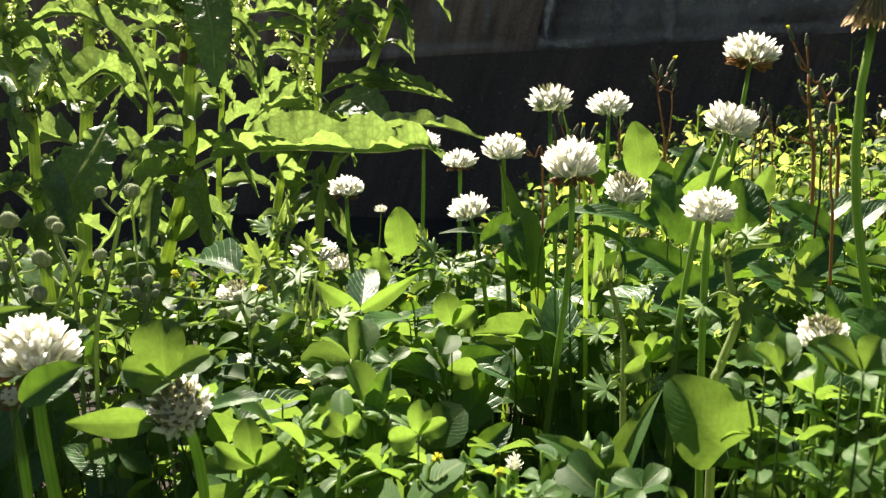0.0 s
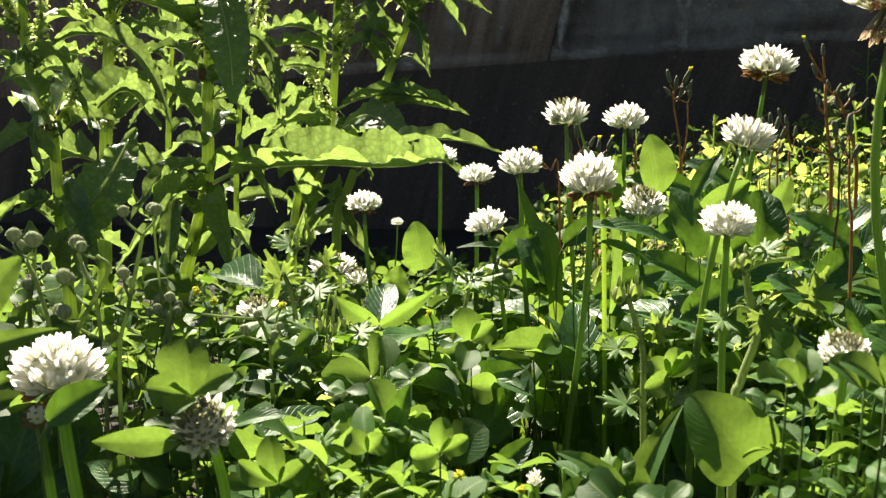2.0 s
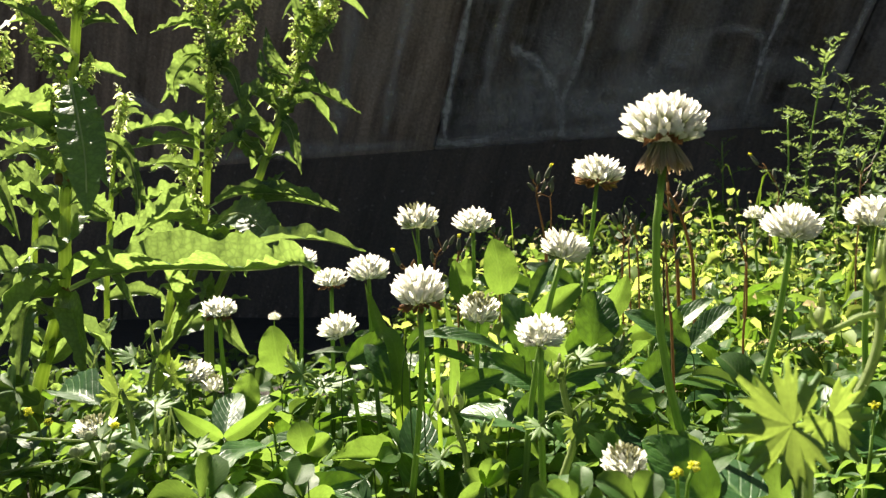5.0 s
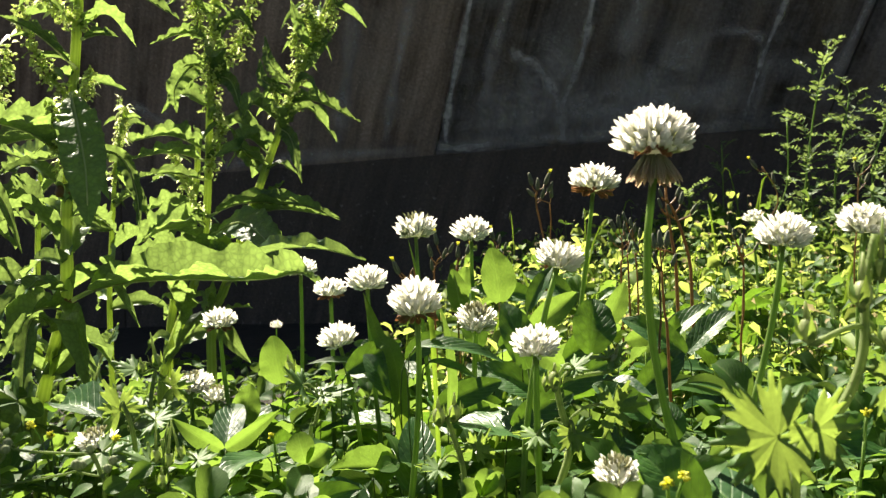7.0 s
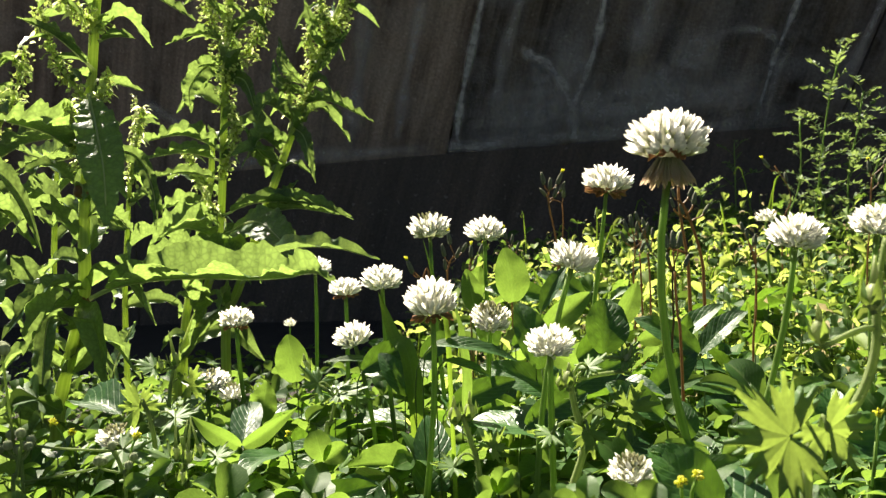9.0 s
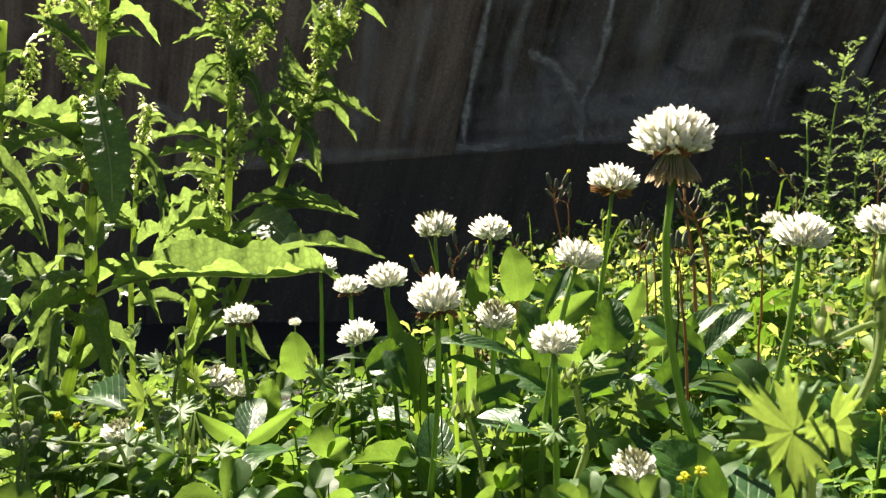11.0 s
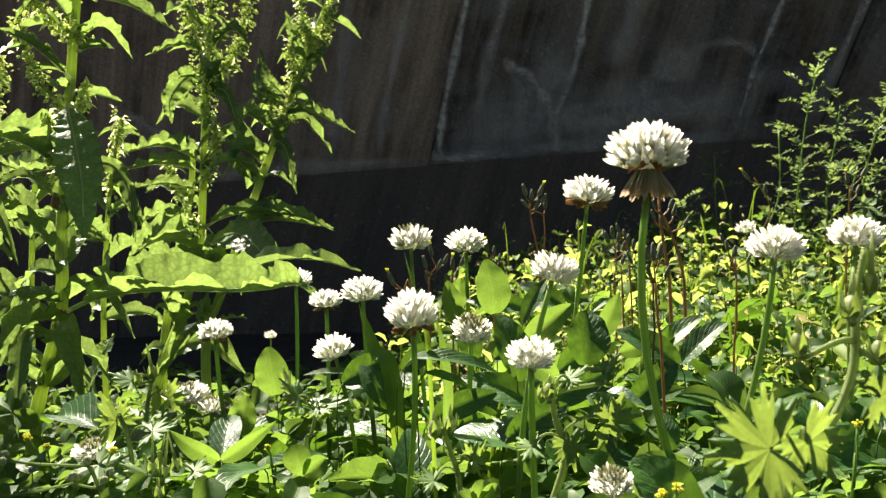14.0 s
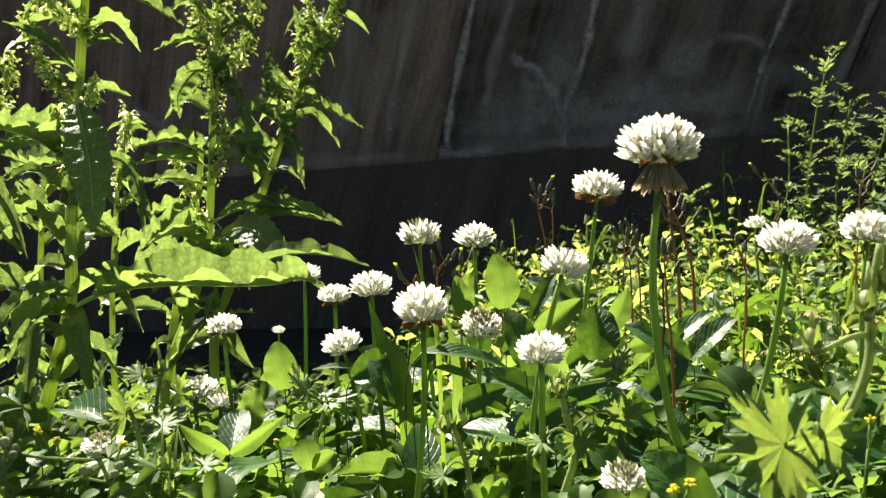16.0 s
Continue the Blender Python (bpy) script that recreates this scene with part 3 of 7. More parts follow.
def flower(top, width, height, base=(0.0, 0.0), axis=(0, 0, 1), centre=0.0, brown=0.0, skirt=0, count=78, seed=0, stem=0.0013, sway=(0.0, 0.0), label="round white clover flower head on an upright green stalk"):
    """A clover flower. top: middle of its white head; base: how far its foot stands from below it; centre: share of closed florets
    at its crown; brown: share of withered ones below; skirt: faded ones that hang down."""
    rng = random.Random(seed)
    count = int(count * 0.80)
    top, ax = Vector(top), Vector(axis).normalized()
    fx, fy = top.x + base[0], top.y + base[1]
    foot = Vector((fx, fy, ground_height(fx, fy)))
    t = thing("clover_flower", foot, label, "flower", "white clover flowers")
    c = top - foot
    rr, hh = width / 2, height / 2
    neck = c - ax * (hh * (0.75 if not skirt else 2.2))
    s = Shape()
    sw = Vector((sway[0], sway[1], 0))
    line = bend((0, 0, -0.006), Vector((0, 0, neck.z * 0.4)) + sw, neck - ax * neck.z * 0.35 + sw, neck, 12)
    s.tube(line, [stem * (1.15 - 0.25 * i / 12) * (1 + 0.05 * math.sin(i * 2.1)) for i in range(13)], 8, ribs=0.05)
    part("stalk", s, STALK, t)
    s = Shape()
    s.ball(c - ax * hh * (0.12 if not skirt else 0.45), rr * (0.62 if not skirt else 0.42), hh * (0.66 if not skirt else 0.95), ax, 8, 12)
    head = part("flower_head", s, CORE, t)
    turn = frame_of(ax.orthogonal(), ax)
    low = -0.72
    for i in range(count):
        f = (i + 0.5) / count
        z = 1 - f * (1 - low)
        a = i * 2.399963 + rng.uniform(-0.25, 0.25)
        q = math.sqrt(max(0, 1 - z * z))
        long = rng.uniform(0.90, 1.06)
        if skirt:
            wide = 0.55 + 0.45 * q if z > 0 else 1.0
            q, z = (q * wide if z > 0 else 0.98), max(-0.80, 2 * (z + 0.72) / 1.72 - 1)
            tip = turn @ Vector((q * math.cos(a) * rr * long, q * math.sin(a) * rr * long, z * hh * (2 - long)))
            root = tip - turn @ Vector((q * math.cos(a) * rr * 0.36, q * math.sin(a) * rr * 0.36, hh * (0.85 - 0.6 * f)))
        else:
            tip = turn @ Vector((q * math.cos(a) * rr * long, q * math.sin(a) * rr * long, z * hh * long))
            lean = 0.46 + 0.2 * max(0.0, -z)
            root = tip - turn @ Vector((q * math.cos(a) * rr * lean, q * math.sin(a) * rr * lean, hh * (0.62 if z > 0 else 0.62 + 0.8 * z)))
        mesh, fat = FLORET, rr * (0.165 if skirt else 0.145)
        if f < centre * 0.72:
            mesh, fat, tip = FLORET_BUD, rr * 0.13, tip * 0.86
        elif f > 1 - brown:
            mesh, fat, tip = FLORET_BROWN, rr * 0.18, tip - ax * hh * rng.uniform(0.1, 0.45)
        tip += Vector((rng.uniform(-1, 1), rng.uniform(-1, 1), rng.uniform(-0.6, 0.8))) * rr * 0.07
        way = tip - root
        zz = way.normalized()
        yy = (ax if f > 0.04 else turn @ Vector((1, 0, 0)))
        yy = (yy - zz * yy.dot(zz)).normalized()
        xx = yy.cross(zz)
        ob = new("floret", mesh)
        ob.parent = head
        fat *= rng.uniform(0.85, 1.15)
        m = Matrix((xx * fat, yy * fat, zz * way.length)).transposed().to_4x4()
        m.translation = c + root
        ob.matrix_basis = m
    for i in range(skirt):
        a = i * 2.399963
        q = rng.uniform(0.42, 0.72)
        root = turn @ Vector((math.cos(a) * rr * 0.14, math.sin(a) * rr * 0.14, -hh * rng.uniform(0.9, 1.25)))
        tip = turn @ Vector((math.cos(a) * rr * q, math.sin(a) * rr * q, -hh * rng.uniform(2.2, 2.6)))
        way = tip - root
        zz = way.normalized()
        yy = (ax - zz * ax.dot(zz)).normalized()
        fat = rr * 0.12
        ob = new("floret", FLORET_SKIRT)
        ob.parent = head
        m = Matrix((yy.cross(zz) * fat, yy * fat, zz * way.length)).transposed().to_4x4()
        m.translation = c + root
        ob.matrix_basis = m
    for i in range(24 if skirt else 0):
        a = i * 2.399963
        root = turn @ Vector((math.cos(a) * rr * 0.22, math.sin(a) * rr * 0.22, -hh * 0.7))
        tip = turn @ Vector((math.cos(a) * rr * 0.5, math.sin(a) * rr * 0.5, -hh * rng.uniform(1.0, 1.35)))
        way = tip - root
        zz = way.normalized()
        yy = (ax - zz * ax.dot(zz)).normalized()
        fat = rr * 0.13
        ob = new("floret", FLORET_BROWN)
        ob.parent = head
        m = Matrix((yy.cross(zz) * fat, yy * fat, zz * way.length)).transposed().to_4x4()
        m.translation = c + root
        ob.matrix_basis = m
    return t


def rel(points, origin):
    return [Vector(p) - origin for p in points]


def to_ground(p, lean=(0.0, 0.0)):
    """The foot below a point."""
    x, y = p[0] + lean[0], p[1] + lean[1]
    return Vector((x, y, ground_height(x, y)))


def leaf_on_stalk(base, tip, width, face=(0, -0.6, 0.8), arch=0.1, fold=0.34, profile=None, name="broad_leaf", label="broad glossy green leaf rising from the clover", material=None, lean=(0.0, 0.012), wave=0.025, rows=16, seed=0, category="leaf", group="broad leaves in the patch", thick=0.0003, crinkle=0.0007):
    """One leaf blade on its own stalk."""
    base, tip = Vector(base), Vector(tip)
    foot = to_ground(base, lean)
    t = thing(name, foot, label, category, group)
    b, e = base - foot, tip - foot
    s = Shape()
    s.tube(bend((0, 0, -0.004), (0, 0, b.z * 0.5), b - (e - b).normalized() * b.length * 0.07, b, 7), [thick] * 8, 6)
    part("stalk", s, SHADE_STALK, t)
    up = Vector(face).normalized()
    d = e - b
    s = Shape()
    path = bend(b, b + d * 0.33 + up * arch * d.length, b + d * 0.68 + up * arch * d.length, e, rows)
    ribbon(s, path, up, width, profile or oval, fold, wave, 2.5, 8, seed * 1.7, crinkle=min(crinkle, width * 0.025))
    part("blade", s, material or BROAD, t)
    return t


def leaflets_on_stalk(centre, blades, thick=0.00026, face=(0, -0.5, 0.85), name="clover_leaf", label="three-part green clover leaf on a thin stalk", material=None, lean=(0.0, 0.015), fold=0.42, arch=0.16, profile=None, category="clover leaf", group="clover leaves in the patch"):
    """A compound leaf: leaflets given by tip and width round the end of a stalk."""
    centre = Vector(centre)
    foot = to_ground(centre, lean)
    t = thing(name, foot, label, category, group)
    c = centre - foot
    s = Shape()
    s.tube(bend((0, 0, -0.004), (0, 0, c.z * 0.5), c - Vector((0, 0, c.z * 0.2)), c, 7), thick, 6)
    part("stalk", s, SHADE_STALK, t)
    up = Vector(face).normalized()
    for k, (tip, width) in enumerate(blades):
        d = Vector(tip) - foot - c
        s = Shape()
        path = bend(c + d * 0.03, c + d * 0.33 + up * arch * d.length, c + d * 0.68 + up * arch * d.length, c + d, 12)
        ribbon(s, path, up, width, profile or obovate, fold, 0.03, 2.0, 8, k * 2.1)
        part("leaflet", s, material or CLOVER, t)
    return t


# dock
def dock(points, radius, label, nodes=()):
    """A dock stem through points; returns the thing to which its leaves are added."""
    pts = [Vector(p) for p in points]
    foot = to_ground(pts[0])
    t = thing("dock_plant", foot, label, "dock plant", "curled docks by the wall")
    line = through_points([Vector((0, 0, -0.01))] + rel(pts, foot), 6)
    n = len(line) - 1
    s = Shape()
    s.tube(line, [radius * (1.1 - 0.45 * i / n) for i in range(n + 1)], 12, ribs=0.07)
    part("stem", s, DOCK_STEM, t)
    for f in nodes:
        p = Vector(f) - foot
        s = Shape()
        s.tube([p - Vector((0, 0, radius * 0.9)), p - Vector((0, 0, radius * 0.2)), p + Vector((0, 0, radius * 0.9))], [radius * 0.98, radius * 1.25, radius * 0.95], 12)
        part("joint", s, NODE, t, "reddish swollen stem joint")
    return t


def dock_leaf(plant, path, width, face=(0, -0.7, 0.7), wave=0.11, waves=4.0, fold=0.3, seed=0, stalk=0.12, twist=0.0, profile=lance):
    """A crisped dock leaf along a path, with its short stalk and pale rib. One that lies level is a trough with ruffled rims."""
    foot = plant.location
    line = through_points(rel(path, foot), 22)
    k = max(1, int(len(line) * stalk))
    rng = random.Random(seed)
    d = line[-1] - line[0]
    if abs(d.z) < 0.6 * d.length and fold == 0.3:
        face, fold, width = (rng.uniform(-0.1, 0.1), -0.64, rng.uniform(0.65, 0.85)), rng.uniform(1.0, 1.4), width * 1.1
        wave = max(wave, 0.12)
    s = Shape()
    ribbon(s, line[k:], face, width, profile, fold, wave * 1.1, waves * 1.3, 14, rng.uniform(0, 6), twist, crinkle=min(0.0016, width * 0.035))
    ob = part("leaf", s, DOCK, plant)
    s = Shape()
    m = len(line)
    near = Vector(face).normalized() * (0.0016 if fold < 0.3 else 0.0)
    s.tube([q + near for q in line[:int(m * 0.9)]], [(0.0012 if i < k else 0.0006) * (1 - 0.6 * i / m) * (1 + width * 16) for i in range(int(m * 0.9))], 5)
    part("rib", s, RIB, ob)


def seed_spray(plant, path, reach, count, seed, bracts=6, grain=0.0014, leafy=0.03):
    """Whorls of knobbly dock seeds along a branch, with narrow leaves among them."""
    foot = plant.location
    line = through_points(rel(path, foot), 8)
    rng = random.Random(seed)
    s = Shape()
    s.tube(line, [0.0016 * (1 - 0.6 * i / len(line)) for i in range(len(line))], 5)
    seeds = Shape()
    whorls = max(4, len(line) // 2)
    for w in range(whorls):
        c = line[min(len(line) - 1, int((w + 0.4) / whorls * len(line)))]
        thin = 1 - 0.5 * w / whorls
        for i in range(int(1.8 * count) // whorls):
            a = rng.uniform(0, 6.28)
            r = reach * 0.7 * thin * rng.uniform(0.1, 1.0)
            p = c + Vector((math.cos(a) * r, math.sin(a) * r, rng.uniform(-0.008, 0.006)))
            g = grain * rng.uniform(0.55, 1.15)
            seeds.ball(p, g, g * 1.6, Vector((rng.uniform(-1, 1), rng.uniform(-1, 1), rng.uniform(-0.4, 1))), 2, 4)
            if rng.random() < 0.5:
                s.tube([c, c.lerp(p, 0.6) + Vector((0, 0, 0.002)), p], 0.0004, 3, cap=False)
    part("branch", s, DOCK_STEM, plant)
    tuft = Shape()
    for i in range(whorls * 3):
        c = rng.choice(line)
        d = Vector((rng.gauss(0, 1), rng.gauss(0, 0.7), rng.gauss(0.1, 0.7))).normalized()
        size = rng.uniform(0.004, 0.010)
        c = c + d * reach * rng.uniform(0.0, 0.3)
        ribbon(tuft, bend(c, c + d * size * 0.4 + Vector((0, 0, 0.001)), c + d * size * 0.7, c + d * size - Vector((0, 0, size * 0.4)), 5), (rng.uniform(-0.6, 0.6), rng.uniform(-0.8, 1.0), 0.7), size * 0.36, lance, 0.4, 0.12, 3.0, 2, rng.uniform(0, 6))
    tagged(part("bract_tuft", tuft, SEED, plant), kind="stuff")
    tagged(part("seed_head", seeds, SEED, plant, "knobbly green seed cluster"), kind="stuff")
    for i in range(bracts):
        c = line[int((i + 0.3) / bracts * (len(line) - 1))]
        a = rng.uniform(0, 6.28)
        d = Vector((math.cos(a), 0.6 * math.sin(a), rng.uniform(-0.7, 0.5))).normalized()
        size = leafy * rng.uniform(0.5, 1.2)
        b = Shape()
        ribbon(b, bend(c, c + d * size * 0.4 + Vector((0, 0, 0.003)), c + d * size * 0.7, c + d * size - Vector((0, 0, size * 0.3)), 8), (rng.uniform(-0.5, 0.5), rng.uniform(-0.8, 1.0), 0.8), size * 0.28, lance, 0.35, 0.07, 4.0, 4, rng.uniform(0, 6))
        part("leaf", b, DOCK, plant)


def dock_fill(plant, path, count, seed, low=0.0, high=1.0, size=0.055):
    """More crisped leaves of many sizes along a dock's stem."""
    foot = plant.location
    line = through_points(rel(path, foot), 8)
    rng = random.Random(seed)
    for i in range(count):
        f = low + (high - low) * (i + rng.random()) / count
        p = line[int(f * (len(line) - 1))]
        a = i * 2.4 + rng.uniform(-0.5, 0.5)
        d = Vector((math.cos(a), math.sin(a) * 0.8, rng.uniform(-0.1, 0.7))).normalized()
        long = size * rng.uniform(0.35, 1.25) * (1.1 - 0.4 * f)
        tip = p + d * long - Vector((0, 0, long * rng.uniform(0.0, 0.7)))
        mid = p + d * long * 0.5 + Vector((0, 0, long * rng.uniform(0.05, 0.2)))
        s = Shape()
        face = Vector((rng.uniform(-0.6, 0.6), rng.uniform(-0.9, 0.35), rng.uniform(0.3, 0.9)))
        ribbon(s, through_points([p, mid, tip], 9), face, long * rng.uniform(0.28, 0.46), lance, rng.uniform(0.4, 1.0), rng.uniform(0.10, 0.17), rng.uniform(3, 5), 8, rng.uniform(0, 6), crinkle=0.0012)
        part("leaf", s, DOCK, plant)


# cut-leaved geranium
def palmate(shape, centre, face, point, size, rng, lobes=5, cut=0.72, fine=10):
    """A leaf cut into lobes, each with three blunt tips, in one rounded sheet."""
    m = frame_of(point, face)
    c = Vector(centre)
    steps = fine * lobes
    spread = radians(58 if lobes < 7 else 42)
    reach = [rng.uniform(0.85, 1.12) for k in range(lobes)]
    lift = [rng.uniform(-0.10, 0.22) for k in range(lobes)]
    rows = [[] for r in range(6)]
    for i in range(steps + 1):
        u = i / fine
        k = min(lobes - 1, int(u))
        q = 2 * (u - k) - 1
        tooth = 1 - 0.30 * abs(math.sin(q * math.pi * 1.5)) ** 1.3 if abs(q) > 0.12 else 1.0
        edge = (1 - cut * abs(q) ** 2.6) * tooth * reach[k] * (1 - 0.08 * abs(k - (lobes - 1) / 2))
        a = spread * (k - (lobes - 1) / 2 + q * 0.5 * (1 - 0.12 * (1 - abs(q))))
        for r in range(6):
            f = r / 5
            rad = size * min(edge, f * 1.15) if r < 5 else size * edge
            rad = max(rad, size * 0.01)
            z = size * (0.10 * f * (1 - abs(q)) * f + lift[k] * f * f - 0.12 * f ** 3 - 0.06 * f * abs(q))
            rows[r].append(c + m @ Vector((math.sin(a) * rad, math.cos(a) * rad, z)))
    shape.grid(rows, lambda i, j: (0.5 + 0.5 * (2 * ((j / fine) % 1.0) - 1) * 0.9, i / 5))


def geranium(points, leaves, buds, seed, label, thick=0.0011):
    """Hairy stem through points; leaves: (centre, size, face, point); buds: (place, size, beak length)."""
    rng = random.Random(seed)
    foot = to_ground(points[0])
    t = thing("geranium_plant", foot, label, "wild geranium", "cut-leaved geraniums")
    line = through_points([Vector((0, 0, -0.005))] + rel(points, foot), 5)
    s = Shape()
    n = len(line)
    s.tube(line, [thick * (1.15 - 0.4 * i / n) for i in range(n)], 7)
    for i in range(90):
        p = line[rng.randrange(n - 1)].lerp(line[min(n - 1, rng.randrange(n))], 0.0)
        d = Vector((rng.uniform(-1, 1), rng.uniform(-1, 1), rng.uniform(-0.3, 0.6))).normalized()
        s.tube([p, p + d * thick * 2.4], [0.00013, 0.00005], 3, cap=False)
    part("stem", s, HAIRY, t)

    def joint_to(p):
        q = min(line[n // 4:], key=lambda c: (c - p).length + max(0, c.z - p.z) * 2)
        return q

    for centre, size, face, point in leaves:
        c = Vector(centre) - foot
        s = Shape()
        q = joint_to(c)
        s.tube(bend(q, q.lerp(c, 0.4) + Vector((0, 0, 0.006)), q.lerp(c, 0.75) + Vector((0, 0, 0.004)), c, 6), thick * 0.38, 5)
        part("leaf_stalk", s, HAIRY, t)
        s = Shape()
        palmate(s, c, face, point, size * 1.1, rng, lobes=7 if size > 0.012 and thick == 0.0012 else 5, cut=0.36 if thick == 0.0012 else 0.58, fine=18)
        part("leaf", s, GERANIUM, t)
    for place, size, beak in buds:
        c = Vector(place) - foot
        q = joint_to(c)
        ax = Vector((rng.uniform(-0.25, 0.25), rng.uniform(-0.2, 0.2), 1)).normalized()
        s = Shape()
        s.tube(bend(q, q.lerp(c, 0.3) + Vector((0, 0, 0.002)), c - ax * size * 0.9, c - ax * size * 0.45, 6), thick * 0.6, 5)
        part("flower_stalk", s, HAIRY, t)
        s = Shape()
        s.ball(c, size * 0.36, size * 0.52, ax, 6, 8)
        if beak:
            s.tube([c + ax * size * 0.35, c + ax * (size * 0.5 + beak * 0.6), c + ax * (size * 0.5 + beak)], [size * 0.16, size * 0.09, size * 0.04], 6)
        bud = part("bud", s, CALYX, t, "swollen hairy green seed bud")
        for k in range(5):
            a = k * 1.2566 + rng.uniform(-0.2, 0.2)
            out = (ax.orthogonal().normalized() * math.cos(a) + ax.cross(ax.orthogonal().normalized()) * math.sin(a))
            b0 = c - ax * size * 0.42 + out * size * 0.12
            s = Shape()
            ribbon(s, bend(b0, b0 + out * size * 0.38 + ax * size * 0.2, c + out * size * 0.45 + ax * size * 0.2, c + out * size * 0.5 + ax * size * 0.62, 5), out, size * 0.36, lance, 0.2, 0, 1, 3)
            part("sepal", s, GERANIUM, bud)
    return t


# small stalks with round fuzzy buds
def bur_stalk(points, buds, seed, label="thin grey-green stalk with round fuzzy buds"):
    rng = random.Random(seed)
    foot = to_ground(points[0])
    t = thing("fuzzy_bud_plant", foot, label, "weed", "fuzzy-budded weeds")
    line = through_points([Vector((0, 0, -0.005))] + rel(points, foot), 5)
    s = Shape()
    s.tube(line, 0.0008, 5)
    part("stem", s, HAIRY, t)
    for place, r in buds:
        c = Vector(place) - foot
        q = min(line, key=lambda p: (p - c).length + max(0, p.z - c.z + 0.005) * 3)
        s = Shape()
        s.tube(bend(q, q.lerp(c, 0.4) - Vector((0, 0, 0.001)), c - Vector((0, 0, r * 2)), c - Vector((0, 0, r * 0.7)), 5), 0.0005, 5)
        part("bud_stalk", s, HAIRY, t)
        s = Shape()
        s.ball(c, r, r * 1.05, Vector((rng.uniform(-0.2, 0.2), 0, 1)), 8, 12)
        for i in range(120):
            d = Vector((rng.gauss(0, 1), rng.gauss(0, 1), rng.gauss(0, 1))).normalized()
            s.tube([c + d * r * 0.9, c + d * r * 1.22], [r * 0.045, r * 0.012], 3, cap=False)
        part("bud", s, FUZZ, t, "round fuzzy grey bud")
    return t


# reddish stalks with spent seed heads
def seed_stalk(points, heads, seed, label="reddish stalk with narrow spent seed heads", thick=0.0011):
    rng = random.Random(seed)
    foot = to_ground(points[0])
    t = thing("seed_stalk", foot, label, "weed", "spent seed stalks")
    line = through_points([Vector((0, 0, -0.005))] + rel(points, foot), 5)
    sway = Vector((rng.uniform(-1, 1), rng.uniform(-1, 1), 0)) * 0.0045
    line = [p + sway * math.sin(math.pi * i / (len(line) - 1)) + sway * 0.25 * math.sin(9.4 * i / (len(line) - 1)) for i, p in enumerate(line)]
    s = Shape()
    s.tube(line, [thick * (1.1 - 0.4 * i / len(line)) for i in range(len(line))], 6)
    part("stem", s, RED_STALK, t)
    for place, size, bloom in heads:
        c = Vector(place) - foot
        q = min(line, key=lambda p: (p - c).length + max(0, p.z - c.z + size) * 3)
        ax = (c - q + Vector((0, 0, 0.01))).normalized()
        s = Shape()
        s.tube(bend(q, q.lerp(c, 0.4), c - ax * size, c - ax * size * 0.5, 5), thick * 0.55, 5)
        part("twig", s, RED_STALK, t)
        s = Shape()
        s.tube([c - ax * size * 0.5, c - ax * size * 0.4, c - ax * size * 0.1, c + ax * size * 0.3, c + ax * size * 0.5], [size * 0.05, size * 0.15, size * 0.17, size * 0.12, size * 0.05], 10, ribs=0.12)
        head = part("seed_head", s, BUD_GREY, t, "narrow grey seed head")
        if bloom:
            s = Shape()
            for k in range(7):
                a = k * 0.9
                o = Vector((math.cos(a), math.sin(a), 0)) * size * 0.11
                s.tube([c + ax * size * 0.4, c + o + ax * size * 0.75], [size * 0.08, size * 0.03], 4)
            part("petals", s, YELLOW, head, "tuft of withered yellow petals")
    return t


def vetch(points, seed, label="feathery green vetch with paired leaflets", pairs=7, reach=0.05):
    rng = random.Random(seed)
    foot = to_ground(points[0])
    t = thing("vetch_plant", foot, label, "vetch", "vetches before the wall")
    line = through_points([Vector((0, 0, -0.005))] + rel(points, foot), 8)
    s = Shape()
    s.tube(line, 0.0011, 5)
    part("stem", s, STALK, t)
    n = len(line)
    for i in range(n // 6, n):
        a = i * 2.4 + rng.uniform(-0.4, 0.4)
        out = Vector((math.cos(a), math.sin(a) * 0.7, rng.uniform(0.2, 1.3))).normalized()
        size = reach * rng.uniform(0.6, 1.15) * (1.15 - 0.55 * i / n)
        p = line[i]
        rib = bend(p, p + out * size * 0.4 + Vector((0, 0, size * 0.1)), p + out * size * 0.75, p + out * size - Vector((0, 0, size * 0.15)), 8)
        s = Shape()
        s.tube(rib, 0.0004, 4)
        for k in range(1, pairs + 1):
            c = rib[min(8, k + 1)]
            side = out.cross(Vector((0, 0, 1))).normalized()
            for q in (-1, 1):
                d = (side * q + out * 0.35 + Vector((rng.uniform(-0.4, 0.4), rng.uniform(-0.4, 0.4), rng.uniform(-0.3, 0.7)))).normalized()
                ll = size * 0.21 * rng.uniform(0.7, 1.2)
                ribbon(s, [c, c + d * ll * 0.5, c + d * ll], (rng.uniform(-0.6, 0.6), rng.uniform(-0.8, 0.9), rng.uniform(0.3, 1)), ll * 0.45, oval, 0.2, 0, 1, 2)
        part("leaf", s, VETCH, t)
    return t


def grass_blade(points, width, face=(0, -1, 0.2), label="bright green grass blade standing in the clover", fold=0.35):
    foot = Vector(points[0])
    foot = Vector((foot.x, foot.y, ground_height(foot.x, foot.y)))
    line = through_points([Vector((0, 0, -0.004))] + rel(points[1:], foot), 8)
    s = Shape()
    ribbon(s, line, face, width, blade, fold, 0, 1, 4)
    ob = part("grass_blade", s, GRASS)
    ob.location = foot
    return tagged(ob, label, "grass", "grass blades in the patch")


